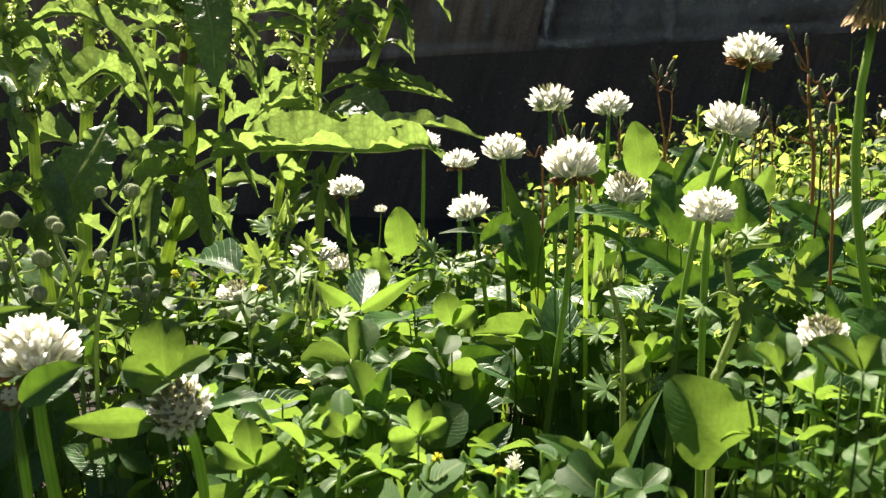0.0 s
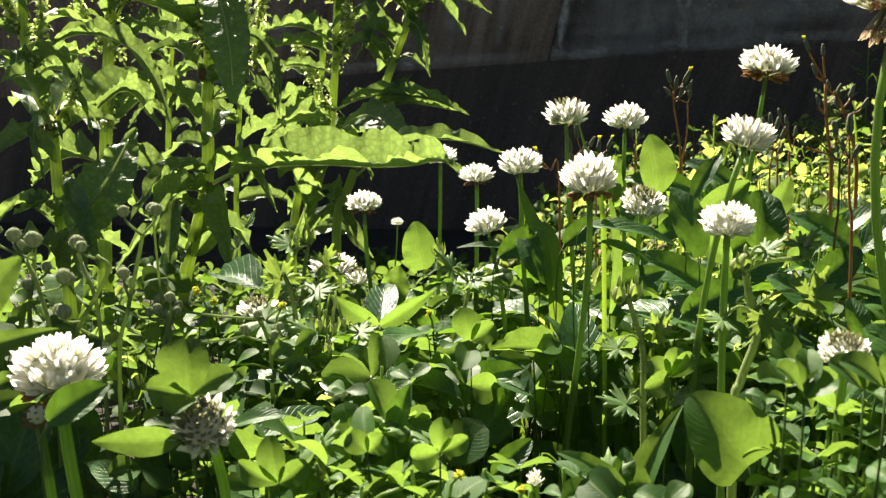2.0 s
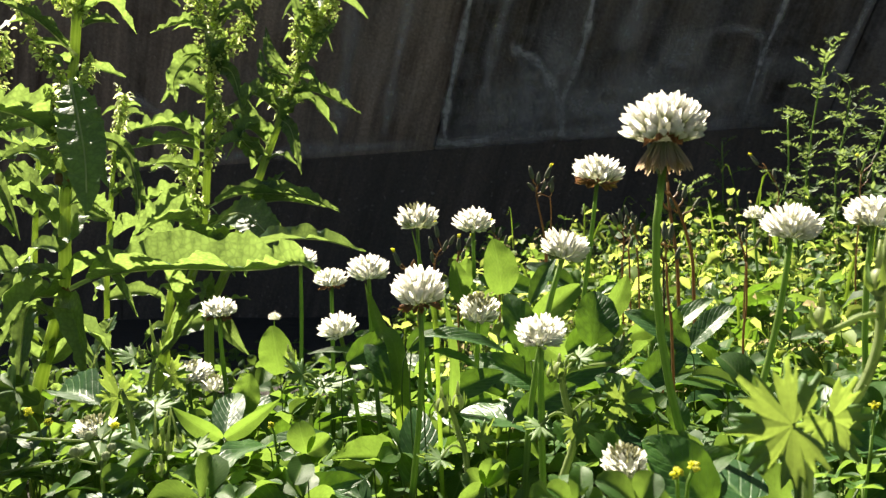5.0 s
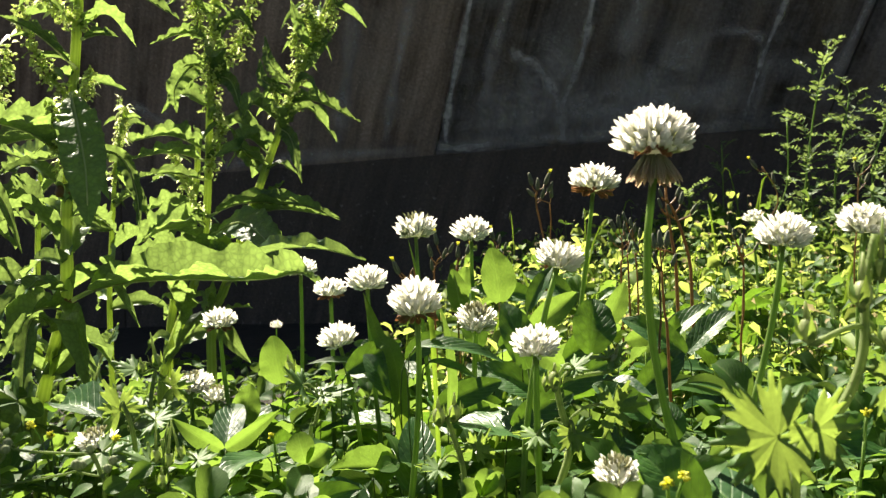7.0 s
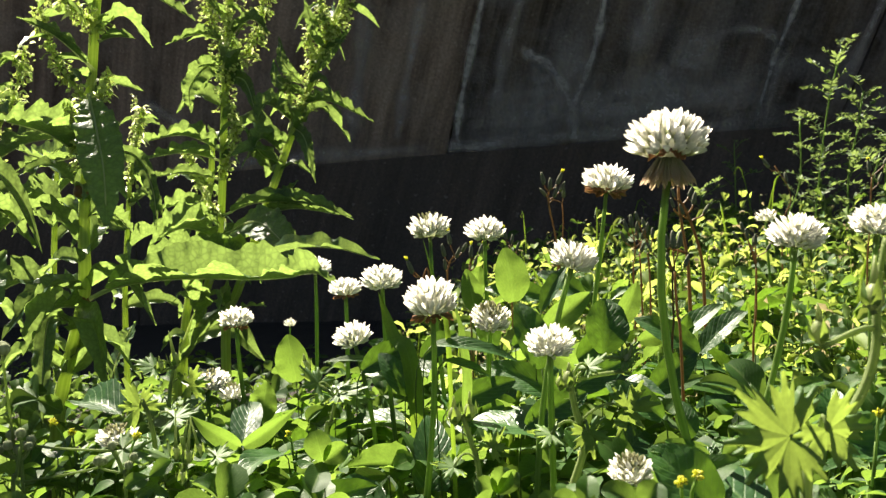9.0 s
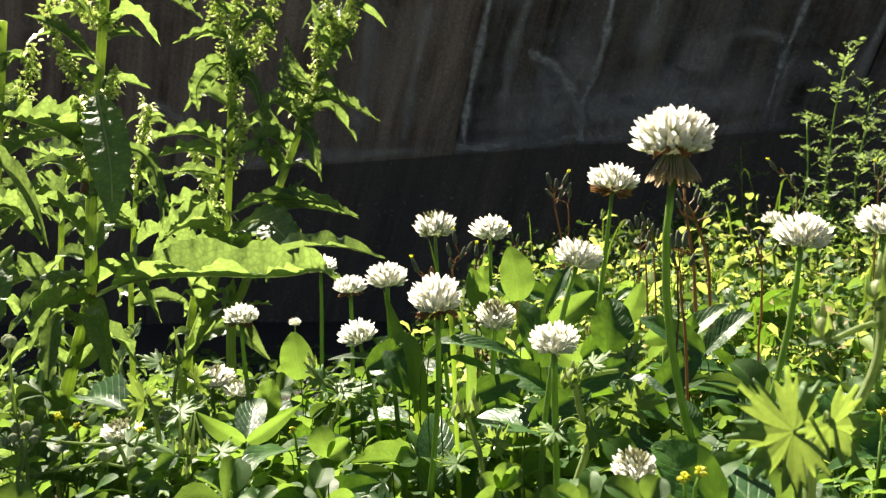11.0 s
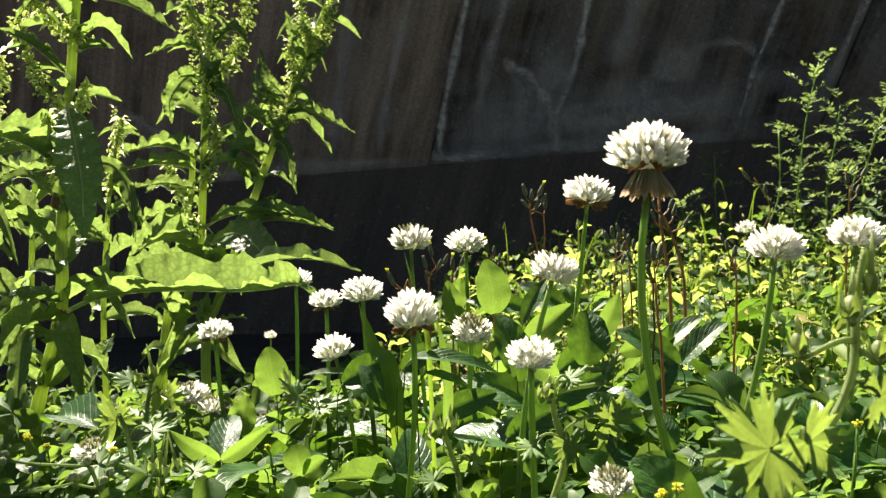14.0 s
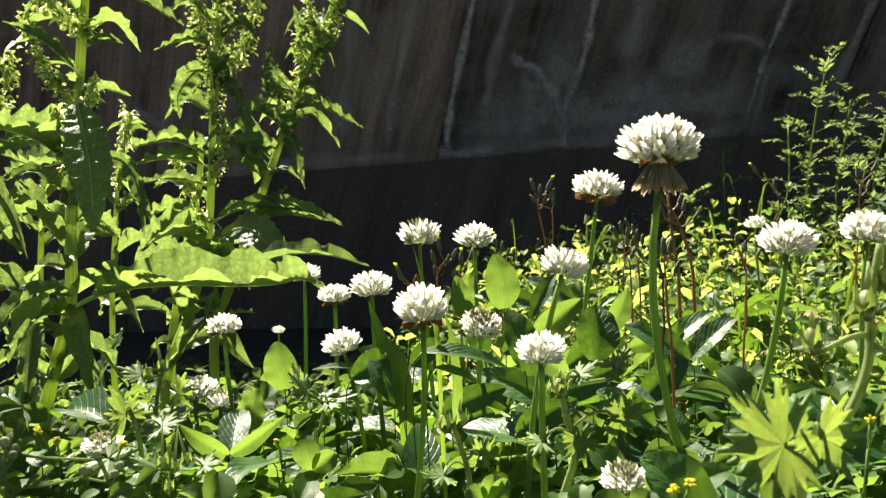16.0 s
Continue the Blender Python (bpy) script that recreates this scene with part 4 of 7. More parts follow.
def medic(centre, seed, label="small medick sprig with tiny yellow flower head", heads=1, size=0.009):
    """A sprig of small three-part leaves with yellow heads."""
    rng = random.Random(seed)
    c = Vector(centre)
    foot = to_ground(c, (rng.uniform(-0.01, 0.01), 0.01))
    t = thing("medick_sprig", foot, label, "medick", "yellow medicks")
    top = c - foot
    line = bend((0, 0, -0.004), (0, 0, top.z * 0.5), top * 0.8, top, 10)
    s = Shape()
    s.tube(line, 0.0005, 5)
    part("stem", s, STALK, t)
    for i in range(6):
        p = line[4 + i]
        a = i * 2.4 + rng.uniform(-0.4, 0.4)
        e = p + Vector((math.cos(a) * size * 1.5, math.sin(a) * size, size * rng.uniform(0.1, 0.9)))
        s = Shape()
        s.tube([p, p.lerp(e, 0.5) + Vector((0, 0, 0.001)), e], 0.0005, 4)
        part("leaf_stalk", s, STALK, t)
        shapes = [Shape(), Shape(), Shape()]
        rosette(shapes, e, size * rng.uniform(0.8, 1.2), Vector((rng.uniform(-0.6, 0.6), rng.uniform(-0.9, 0.9), 0.9)).normalized(), a, rng, 0.4, 0.78, 0.1, 6, 4)
        for sh in shapes:
            part("leaflet", sh, CLOVER, t)
    for h in range(heads):
        e = top + Vector((rng.uniform(-1, 1) * size, rng.uniform(-0.5, 0.2) * size, size * rng.uniform(0.6, 1.4)))
        s = Shape()
        s.tube([top * 0.9, top.lerp(e, 0.6), e], 0.0005, 4)
        part("flower_stalk", s, STALK, t)
        s = Shape()
        for i in range(22):
            d = Vector((rng.gauss(0, 1), rng.gauss(0, 1), rng.gauss(0.4, 0.9))).normalized()
            s.ball(e + d * size * 0.12, size * 0.05, size * 0.10, d, 3, 5)
        part("flower_head", s, YELLOW, t, "tiny round yellow flower head")
    return t


# ---- the flowers ----
flower((0.0482, 0.3256, 0.1675), 0.0212, 0.0169, base=(-0.012, 0.004), axis=(-0.05, -0.1, 1), centre=0, brown=0.12, skirt=0, count=180, seed=1, label="round white clover flower head on an upright green stalk")
flower((0.0592, 0.4872, 0.1999), 0.0244, 0.0173, base=(0.01, 0.01), axis=(0, 0.15, 1), centre=0.28, brown=0, skirt=0, count=163, seed=2, label="white clover flower head with unopened greenish crown")
flower((0.0904, 0.4800, 0.1964), 0.0229, 0.0146, base=(0.004, 0.0), axis=(0, -0.2, 1), centre=0, brown=0, skirt=0, count=163, seed=3, label="round white clover flower head on an upright green stalk")
flower((0.0774, 0.3695, 0.1558), 0.0177, 0.0153, base=(0, 0.0), axis=(0.05, -0.35, 1), centre=0.35, brown=0, skirt=0, count=163, seed=4, label="white clover flower head with unopened greenish crown")
flower((0.0864, 0.2826, 0.1532), 0.0176, 0.0115, base=(0.0, 0.0), axis=(0.0, -0.15, 1), centre=0, brown=0, skirt=0, count=163, seed=5, label="round white clover flower head on an upright green stalk")
flower((0.1053, 0.3212, 0.1820), 0.0195, 0.0138, base=(-0.02, 0.0), axis=(0.35, 0.0, 1), centre=0.15, brown=0, skirt=0, count=163, seed=6, label="round white clover flower head on an upright green stalk")
flower((0.1505, 0.4344, 0.2194), 0.0267, 0.0168, base=(-0.025, 0.0), axis=(0.1, -0.1, 1), centre=0, brown=0.25, skirt=0, count=163, seed=7, label="white clover flower head with browning lower florets")
flower((0.1156, 0.2380, 0.2199), 0.0237, 0.0134, base=(0.034, 0.0), axis=(0.03, -0.05, 1), centre=0, brown=0, skirt=46, count=193, seed=8, stem=0.00135, sway=(-0.011, 0.0), label="large white clover head over a skirt of faded hanging florets")
flower((0.0135, 0.4456, 0.1429), 0.0205, 0.0146, base=(0.012, 0.0), axis=(-0.25, -0.1, 1), centre=0, brown=0, skirt=0, count=142, seed=9, label="round white clover flower head on an upright green stalk")
flower((0.0302, 0.4283, 0.1731), 0.0214, 0.0141, base=(0.008, 0.0), axis=(0, -0.1, 1), centre=0, brown=0, skirt=0, count=142, seed=10, label="round white clover flower head on an upright green stalk")
flower((0.0099, 0.4776, 0.1667), 0.0188, 0.0113, base=(-0.003, 0.0), axis=(0, -0.1, 1), centre=0, brown=0.1, skirt=0, count=142, seed=11, label="round white clover flower head on an upright green stalk")
flower((-0.0528, 0.486, 0.1518), 0.0203, 0.0123, base=(0.012, 0.0), axis=(0, -0.1, 1), centre=0, brown=0.1, skirt=0, count=142, seed=12, label="round white clover flower head on an upright green stalk")
flower((-0.074, 0.505, 0.1148), 0.0267, 0.0144, base=(0.008, 0.0), axis=(0, -0.05, 1), centre=0.1, brown=0, skirt=0, count=163, seed=13, label="round white clover flower head on an upright green stalk")
flower((-0.058, 0.495, 0.1091), 0.0160, 0.0113, base=(0.002, 0.0), axis=(0, -0.1, 1), centre=0.25, brown=0, skirt=0, count=70, seed=14, label="white clover flower head with unopened greenish crown")
flower((0.0914, 0.2067, 0.1277), 0.0118, 0.0100, base=(0.0, 0.0), axis=(-0.05, -0.25, 1), centre=0.35, brown=0, skirt=0, count=163, seed=15, label="white clover flower head with unopened greenish crown")
flower((-0.1172, 0.2499, 0.1152), 0.0267, 0.0186, base=(0.012, 0.0), axis=(0, -0.05, 1), centre=0, brown=0.1, skirt=0, count=180, seed=16, stem=0.0018, label="round white clover flower head on an upright green stalk")
flower((-0.0607, 0.2007, 0.1119), 0.0156, 0.0122, base=(0.004, 0.0), axis=(-0.05, -1.0, 1), centre=0.55, brown=0, skirt=0, count=180, seed=17, stem=0.0013, label="white clover flower head with unopened greenish crown")
flower((-0.0849, 0.3622, 0.1136), 0.0170, 0.0104, base=(-0.004, 0.0), axis=(0, -0.1, 1), centre=0.35, brown=0, skirt=0, count=142, seed=18, label="white clover flower head with unopened greenish crown")
flower((0.1819, 0.2928, 0.1879), 0.0209, 0.0141, base=(-0.045, 0.0), axis=(0.1, -0.15, 1), centre=0, brown=0, skirt=0, count=163, seed=19, sway=(0.004, 0.0), label="round white clover flower head on an upright green stalk")
flower((0.2232, 0.3091, 0.1911), 0.0220, 0.0134, base=(0.0, 0.0), axis=(0.1, -0.1, 1), centre=0, brown=0, skirt=0, count=163, seed=20, label="round white clover flower head on an upright green stalk")
flower((0.4056, 0.8008, 0.2048), 0.0208, 0.0143, base=(0.01, 0.0), axis=(0, 0, 1), centre=0, brown=0, skirt=0, count=64, seed=21, label="round white clover flower head on an upright green stalk")
flower((-0.0116, 0.5545, 0.1778), 0.0217, 0.0130, base=(-0.005, 0.0), axis=(0, 0, 1), centre=0, brown=0, skirt=0, count=142, seed=22, label="round white clover flower head on an upright green stalk")
flower((-0.0681, 0.9526, 0.1102), 0.0135, 0.0098, base=(-0.008, 0.0), axis=(0, 0, 1), centre=0, brown=0, skirt=0, count=48, seed=23, stem=0.0008, label="small young white clover flower head")
flower((-0.0387, 0.2935, 0.0977), 0.0178, 0.0097, base=(0.0, 0.0), axis=(0, -0.1, 1), centre=0, brown=0, skirt=0, count=142, seed=24, label="round white clover flower head on an upright green stalk")
flower((0.0220, 0.2538, 0.0790), 0.0057, 0.0060, base=(0.0, 0.0), axis=(-0.1, -0.3, 1), centre=0, brown=0, skirt=0, count=38, seed=25, label="small young white clover flower head")

flower((-0.1171, 0.235, 0.1051), 0.0085, 0.0080, base=(0.004, 0.0), axis=(0, -0.3, 1), centre=0, brown=1.0, skirt=0, count=46, seed=26, label="small withered clover flower head gone brown")


# ---- the docks ----
dock_a = dock([(-0.1956, 0.6063, 0.0792), (-0.1747, 0.6040, 0.1585), (-0.1735, 0.6086, 0.2101), (-0.1710, 0.6132, 0.2574), (-0.1620, 0.6219, 0.3782), (-0.1558, 0.6309, 0.4622)], 0.0043, "tall curled dock with ribbed green stem and wavy leaves", [(-0.1747, 0.6040, 0.1585), (-0.1735, 0.6055, 0.2353)])
dock_leaf(dock_a, [(-0.1775, 0.606, 0.1571), (-0.154, 0.602, 0.1672), (-0.1236, 0.59, 0.1718), (-0.0894, 0.574, 0.1725), (-0.0526, 0.56, 0.1708), (-0.028, 0.55, 0.1716), (-0.0106, 0.542, 0.174), (0.0041, 0.536, 0.1622)], 0.034, face=(0.05, -0.64, 0.75), seed=1, wave=0.15, waves=3.4, fold=1.25, stalk=0.14)
dock_leaf(dock_a, [(-0.1589, 0.585, 0.2975), (-0.149, 0.565, 0.2719), (-0.1395, 0.545, 0.2425), (-0.1332, 0.525, 0.2092)], 0.031, face=(0.1, -0.9, 0.35), seed=2, wave=0.085, waves=6.0, fold=0.14, stalk=0.03, profile=oval)
dock_leaf(dock_a, [(-0.1606, 0.6169, 0.3417), (-0.1464, 0.6105, 0.3431), (-0.1319, 0.6042, 0.3397)], 0.0079, face=(0, -0.45, 0.9), seed=3, wave=0.05, waves=2)
dock_leaf(dock_a, [(-0.1630, 0.6122, 0.3201), (-0.1788, 0.5834, 0.3372), (-0.1964, 0.5649, 0.3457)], 0.0098, face=(0, -0.45, 0.9), seed=4, wave=0.05, waves=3)
dock_leaf(dock_a, [(-0.1717, 0.6083, 0.2570), (-0.1851, 0.5843, 0.2719), (-0.2133, 0.5668, 0.2813)], 0.0300, face=(0, -1, -0.2), seed=5, wave=0.1, waves=4)
dock_leaf(dock_a, [(-0.1715, 0.6082, 0.2609), (-0.2042, 0.6364, 0.2607), (-0.2363, 0.6594, 0.2724)], 0.0203, face=(0, -0.45, 0.9), seed=6, wave=0.1)
dock_leaf(dock_a, [(-0.1598, 0.6216, 0.3821), (-0.1237, 0.6083, 0.3717), (-0.0892, 0.5951, 0.3492)], 0.0142, face=(0, -0.45, 0.9), seed=7, wave=0.09, waves=5)
dock_leaf(dock_a, [(-0.1675, 0.6078, 0.2646), (-0.1352, 0.5998, 0.2589), (-0.1209, 0.5886, 0.2344), (-0.1194, 0.5886, 0.2057)], 0.0131, face=(0, -1, -0.2), seed=8, wave=0.12, waves=4)
dock_leaf(dock_a, [(-0.1732, 0.6086, 0.2179), (-0.1613, 0.6326, 0.2204), (-0.1539, 0.6621, 0.2063)], 0.0139, face=(0, -0.45, 0.9), seed=9)
dock_leaf(dock_a, [(-0.1748, 0.6040, 0.1558), (-0.1860, 0.5749, 0.1547), (-0.1973, 0.5560, 0.1282)], 0.0222, face=(0, -1, -0.2), seed=10, wave=0.1)
dock_leaf(dock_a, [(-0.1785, 0.6044, 0.1405), (-0.1899, 0.5853, 0.1503), (-0.1892, 0.5653, 0.1158), (-0.1866, 0.5552, 0.0852)], 0.0170, face=(0, -1, -0.2), seed=12)
seed_spray(dock_a, [(-0.1629, 0.6221, 0.3542), (-0.1810, 0.6036, 0.3692), (-0.2028, 0.6054, 0.4050)], 0.0180, 130, 41, 5)
seed_spray(dock_a, [(-0.1679, 0.6127, 0.2967), (-0.1973, 0.6354, 0.3337), (-0.2153, 0.6569, 0.3807)], 0.0157, 130, 42, 6)
seed_spray(dock_a, [(-0.1694, 0.6130, 0.2771), (-0.1568, 0.6017, 0.2985), (-0.1503, 0.6010, 0.3157)], 0.0102, 60, 43, 3, leafy=0.018)
seed_spray(dock_a, [(-0.1719, 0.6083, 0.2531), (-0.1718, 0.5931, 0.2707), (-0.1730, 0.5881, 0.2928)], 0.0102, 70, 44, 3)
seed_spray(dock_a, [(-0.1597, 0.6216, 0.3861), (-0.1673, 0.6122, 0.4109), (-0.1707, 0.6023, 0.4347)], 0.0160, 60, 45, 4)
seed_spray(dock_a, [(-0.1405, 0.6104, 0.2444), (-0.1382, 0.6201, 0.2731), (-0.1334, 0.6196, 0.2949)], 0.0063, 40, 46, 3, leafy=0.02)
dock_leaf(dock_a, [(-0.174, 0.66, 0.0817), (-0.1683, 0.652, 0.1059), (-0.1592, 0.648, 0.1248), (-0.1518, 0.65, 0.1406)], 0.034, face=(-0.45, -0.55, 0.7), seed=71, wave=0.08, waves=3.0, fold=0.25, stalk=0.03)
# The last two stem points lie above the view, added to carry shading leaves.
dock_b = dock([(-0.2220, 0.4932, 0.0653), (-0.2299, 0.5009, 0.1359), (-0.2403, 0.5176, 0.1957), (-0.2558, 0.5262, 0.2290), (-0.2616, 0.5348, 0.2613), (-0.2690, 0.5496, 0.3038), (-0.2770, 0.5600, 0.3900), (-0.2830, 0.5660, 0.4900)], 0.0032, "curled dock with bent ribbed stem and arching leaves", [(-0.2403, 0.5176, 0.1957)])
dock_leaf(dock_b, [(-0.2532, 0.5277, 0.2422), (-0.2167, 0.5135, 0.2497), (-0.1870, 0.5025, 0.2402), (-0.1695, 0.4954, 0.2207), (-0.1579, 0.4872, 0.1925)], 0.0128, face=(0.1, -0.6, 0.8), seed=14, wave=0.07, waves=5, fold=0.3)
dock_leaf(dock_b, [(-0.2538, 0.5270, 0.2356), (-0.2435, 0.5429, 0.2426), (-0.2297, 0.5630, 0.2424)], 0.0110, face=(0, -0.45, 0.9), seed=15)
dock_leaf(dock_b, [(-0.2403, 0.5174, 0.1941), (-0.2265, 0.5388, 0.2051), (-0.2141, 0.5708, 0.2214), (-0.1994, 0.5883, 0.1971)], 0.0260, face=(0, -1, 0.08), seed=16, wave=0.08)
dock_leaf(dock_b, [(-0.2191, 0.4803, 0.1311), (-0.2072, 0.4874, 0.1493), (-0.1971, 0.4999, 0.1711), (-0.1899, 0.5177, 0.1956)], 0.0413, face=(0, -0.87, 0.5), seed=17, wave=0.05, fold=0.1)
dock_leaf(dock_b, [(-0.2393, 0.5170, 0.1908), (-0.2394, 0.5087, 0.2064), (-0.2409, 0.4972, 0.1932), (-0.2298, 0.4840, 0.1650)], 0.0109, face=(-0.5, -0.4, 0.7), seed=18)
dock_leaf(dock_b, [(-0.2324, 0.5031, 0.1551), (-0.2378, 0.4927, 0.1523), (-0.2485, 0.4820, 0.1466)], 0.0108, face=(0, -0.45, 0.9), seed=19)
dock_leaf(dock_b, [(-0.2311, 0.5020, 0.1455), (-0.2257, 0.5226, 0.1495), (-0.2205, 0.5413, 0.1365)], 0.0101, face=(0, -0.45, 0.9), seed=20)
dock_leaf(dock_b, [(-0.2409, 0.5178, 0.1973), (-0.2457, 0.5613, 0.2276), (-0.2473, 0.5829, 0.2407)], 0.0126, face=(0, -0.45, 0.9), seed=21)
dock_leaf(dock_b, [(-0.2267, 0.4985, 0.1134), (-0.2232, 0.4604, 0.1328), (-0.2305, 0.4382, 0.1147)], 0.0181, face=(0, -1, -0.2), seed=22)
seed_spray(dock_b, [(-0.2565, 0.5264, 0.2307), (-0.2474, 0.5232, 0.2464), (-0.2457, 0.5260, 0.2726)], 0.0080, 70, 47, 3)
seed_spray(dock_b, [(-0.2403, 0.5176, 0.1957), (-0.2248, 0.5091, 0.2096), (-0.2200, 0.5102, 0.2192)], 0.0053, 30, 48, 2, leafy=0.02)
seed_spray(dock_b, [(-0.2606, 0.5341, 0.2546), (-0.2723, 0.5359, 0.2713), (-0.2756, 0.5381, 0.2913)], 0.0101, 60, 49, 3)
dock_c = dock([(-0.3070, 0.7451, 0.0703), (-0.3098, 0.7684, 0.1909), (-0.3097, 0.7910, 0.3047), (-0.3110, 0.8123, 0.4065)], 0.0058, "dock with thick stem standing behind others", [])
dock_leaf(dock_c, [(-0.3083, 0.7700, 0.2055), (-0.2547, 0.7541, 0.2424), (-0.2325, 0.7424, 0.2274)], 0.0240, face=(0, -0.45, 0.9), seed=23)
dock_leaf(dock_c, [(-0.3083, 0.7738, 0.2396), (-0.3454, 0.7555, 0.2569), (-0.3596, 0.7442, 0.2464)], 0.0240, face=(0, -0.45, 0.9), seed=24)
dock_leaf(dock_c, [(-0.3087, 0.7826, 0.2744), (-0.2677, 0.7695, 0.2915), (-0.2164, 0.7599, 0.2945)], 0.0223, face=(0, -0.45, 0.9), seed=25)
dock_leaf(dock_c, [(-0.3099, 0.7646, 0.1568), (-0.2645, 0.7462, 0.1713), (-0.2421, 0.7331, 0.1431)], 0.0288, face=(0, -1, -0.2), seed=26)
dock_leaf(dock_c, [(-0.3099, 0.7668, 0.1763), (-0.3543, 0.7874, 0.1815), (-0.3945, 0.8046, 0.1562)], 0.0302, face=(0, -1, -0.2), seed=27)
seed_spray(dock_c, [(-0.3097, 0.7899, 0.2949), (-0.2897, 0.7943, 0.3343), (-0.2797, 0.7998, 0.3837)], 0.0248, 110, 50, 5)
seed_spray(dock_c, [(-0.3098, 0.7877, 0.2751), (-0.3345, 0.7921, 0.3147), (-0.3443, 0.7975, 0.3641)], 0.0248, 110, 51, 5)
seed_spray(dock_c, [(-0.3083, 0.7700, 0.2055), (-0.3008, 0.7626, 0.2291), (-0.3017, 0.7658, 0.2579)], 0.0088, 50, 52, 2)
dock_d = dock([(-0.1703, 0.8651, 0.0712), (-0.1414, 0.8721, 0.1528), (-0.1267, 0.8805, 0.2143), (-0.1164, 0.8888, 0.3750), (-0.1091, 0.8978, 0.4581), (-0.1016, 0.8967, 0.5450)], 0.0042, "slender curled dock with long seed sprays", [])
dock_leaf(dock_d, [(-0.1153, 0.8886, 0.4037), (-0.0861, 0.8657, 0.4203), (-0.0661, 0.8539, 0.3991)], 0.0124, face=(0, -0.45, 0.9), seed=34)
dock_leaf(dock_d, [(-0.1257, 0.8803, 0.2256), (-0.0850, 0.8463, 0.2366), (-0.0284, 0.8110, 0.2312), (0.0094, 0.7875, 0.2148)], 0.0173, face=(0, -0.45, 0.9), seed=35, wave=0.1, waves=4)
dock_leaf(dock_d, [(-0.1278, 0.8806, 0.2029), (-0.0870, 0.8165, 0.2167), (-0.0618, 0.7740, 0.2044), (-0.0368, 0.7317, 0.1765)], 0.0468, face=(0, -0.87, 0.5), seed=36, wave=0.06, fold=0.15)
dock_leaf(dock_d, [(-0.1289, 0.8807, 0.2030), (-0.1548, 0.8429, 0.2145), (-0.1826, 0.8255, 0.1993)], 0.0328, face=(0, -1, -0.2), seed=37)
dock_leaf(dock_d, [(-0.1351, 0.8714, 0.1694), (-0.1614, 0.8437, 0.1822), (-0.2056, 0.8278, 0.1526)], 0.0381, face=(0, -1, -0.2), seed=38)
dock_leaf(dock_d, [(-0.1384, 0.8718, 0.1583), (-0.1127, 0.8391, 0.1857), (-0.0893, 0.8170, 0.1585)], 0.0272, face=(0, -0.45, 0.9), seed=39)
seed_spray(dock_d, [(-0.1143, 0.8886, 0.3864), (-0.1285, 0.8897, 0.4330), (-0.1348, 0.8900, 0.4907)], 0.0253, 200, 53, 6)
seed_spray(dock_d, [(-0.1161, 0.8888, 0.3692), (-0.0837, 0.8856, 0.4082), (-0.0695, 0.8840, 0.4766)], 0.0276, 220, 54, 6)
seed_spray(dock_d, [(-0.1107, 0.8980, 0.4466), (-0.1077, 0.8975, 0.4929), (-0.1054, 0.8970, 0.5510)], 0.0279, 120, 55, 5)
seed_spray(dock_d, [(-0.1184, 0.8891, 0.3406), (-0.1093, 0.8781, 0.3841), (-0.1107, 0.8780, 0.4353)], 0.0195, 160, 56, 4)
seed_spray(dock_d, [(-0.1217, 0.8797, 0.2709), (-0.1064, 0.8681, 0.3031), (-0.1091, 0.8682, 0.3341)], 0.0136, 90, 57, 3, leafy=0.02)
seed_spray(dock_d, [(-0.1257, 0.8803, 0.2256), (-0.1350, 0.8711, 0.2425), (-0.1481, 0.8722, 0.2655)], 0.0102, 50, 58, 3, leafy=0.02)
dock_e = dock([(-0.1182, 0.8399, 0.1154), (-0.1030, 0.8383, 0.1582), (-0.0711, 0.8450, 0.2443), (-0.0415, 0.8520, 0.3215), (-0.0171, 0.8494, 0.3816), (0.0100, 0.8566, 0.4445), (0.0414, 0.8634, 0.5314)], 0.0041, "leaning curled dock with knobbly seed sprays", [])
dock_leaf(dock_e, [(-0.0446, 0.8523, 0.3133), (-0.0692, 0.8344, 0.3304), (-0.0793, 0.8254, 0.3131)], 0.0196, face=(0, -1, -0.2), seed=42)
dock_leaf(dock_e, [(-0.0564, 0.8485, 0.2827), (-0.0758, 0.8352, 0.2981), (-0.0859, 0.8261, 0.2812)], 0.0196, face=(0, -0.45, 0.9), seed=43)
dock_leaf(dock_e, [(-0.0141, 0.8491, 0.3870), (-0.0236, 0.8399, 0.4071), (-0.0308, 0.8404, 0.4321)], 0.0132, face=(0, -1, -0.2), seed=45)
dock_leaf(dock_e, [(-0.0324, 0.8510, 0.3433), (-0.0585, 0.8433, 0.3536), (-0.0631, 0.8437, 0.3757)], 0.0143, face=(0, -1, -0.2), seed=46)
dock_leaf(dock_e, [(-0.1030, 0.8383, 0.1582), (-0.0487, 0.6925, 0.1869), (-0.0060, 0.6484, 0.1897), (0.0308, 0.6249, 0.1791)], 0.0165, face=(0, -0.45, 0.9), seed=47, wave=0.12, waves=3)
seed_spray(dock_e, [(-0.0356, 0.8514, 0.3324), (-0.0258, 0.8503, 0.3708), (-0.0298, 0.8505, 0.4099)], 0.0189, 150, 59, 5)
seed_spray(dock_e, [(-0.0171, 0.8494, 0.3816), (0.0034, 0.8474, 0.4085), (0.0130, 0.8463, 0.4415), (0.0201, 0.8555, 0.4891)], 0.0166, 150, 60, 4, leafy=0.035)
seed_spray(dock_e, [(-0.0081, 0.8485, 0.3979), (-0.0153, 0.8490, 0.4260), (-0.0163, 0.8489, 0.4704)], 0.0166, 120, 61, 4)
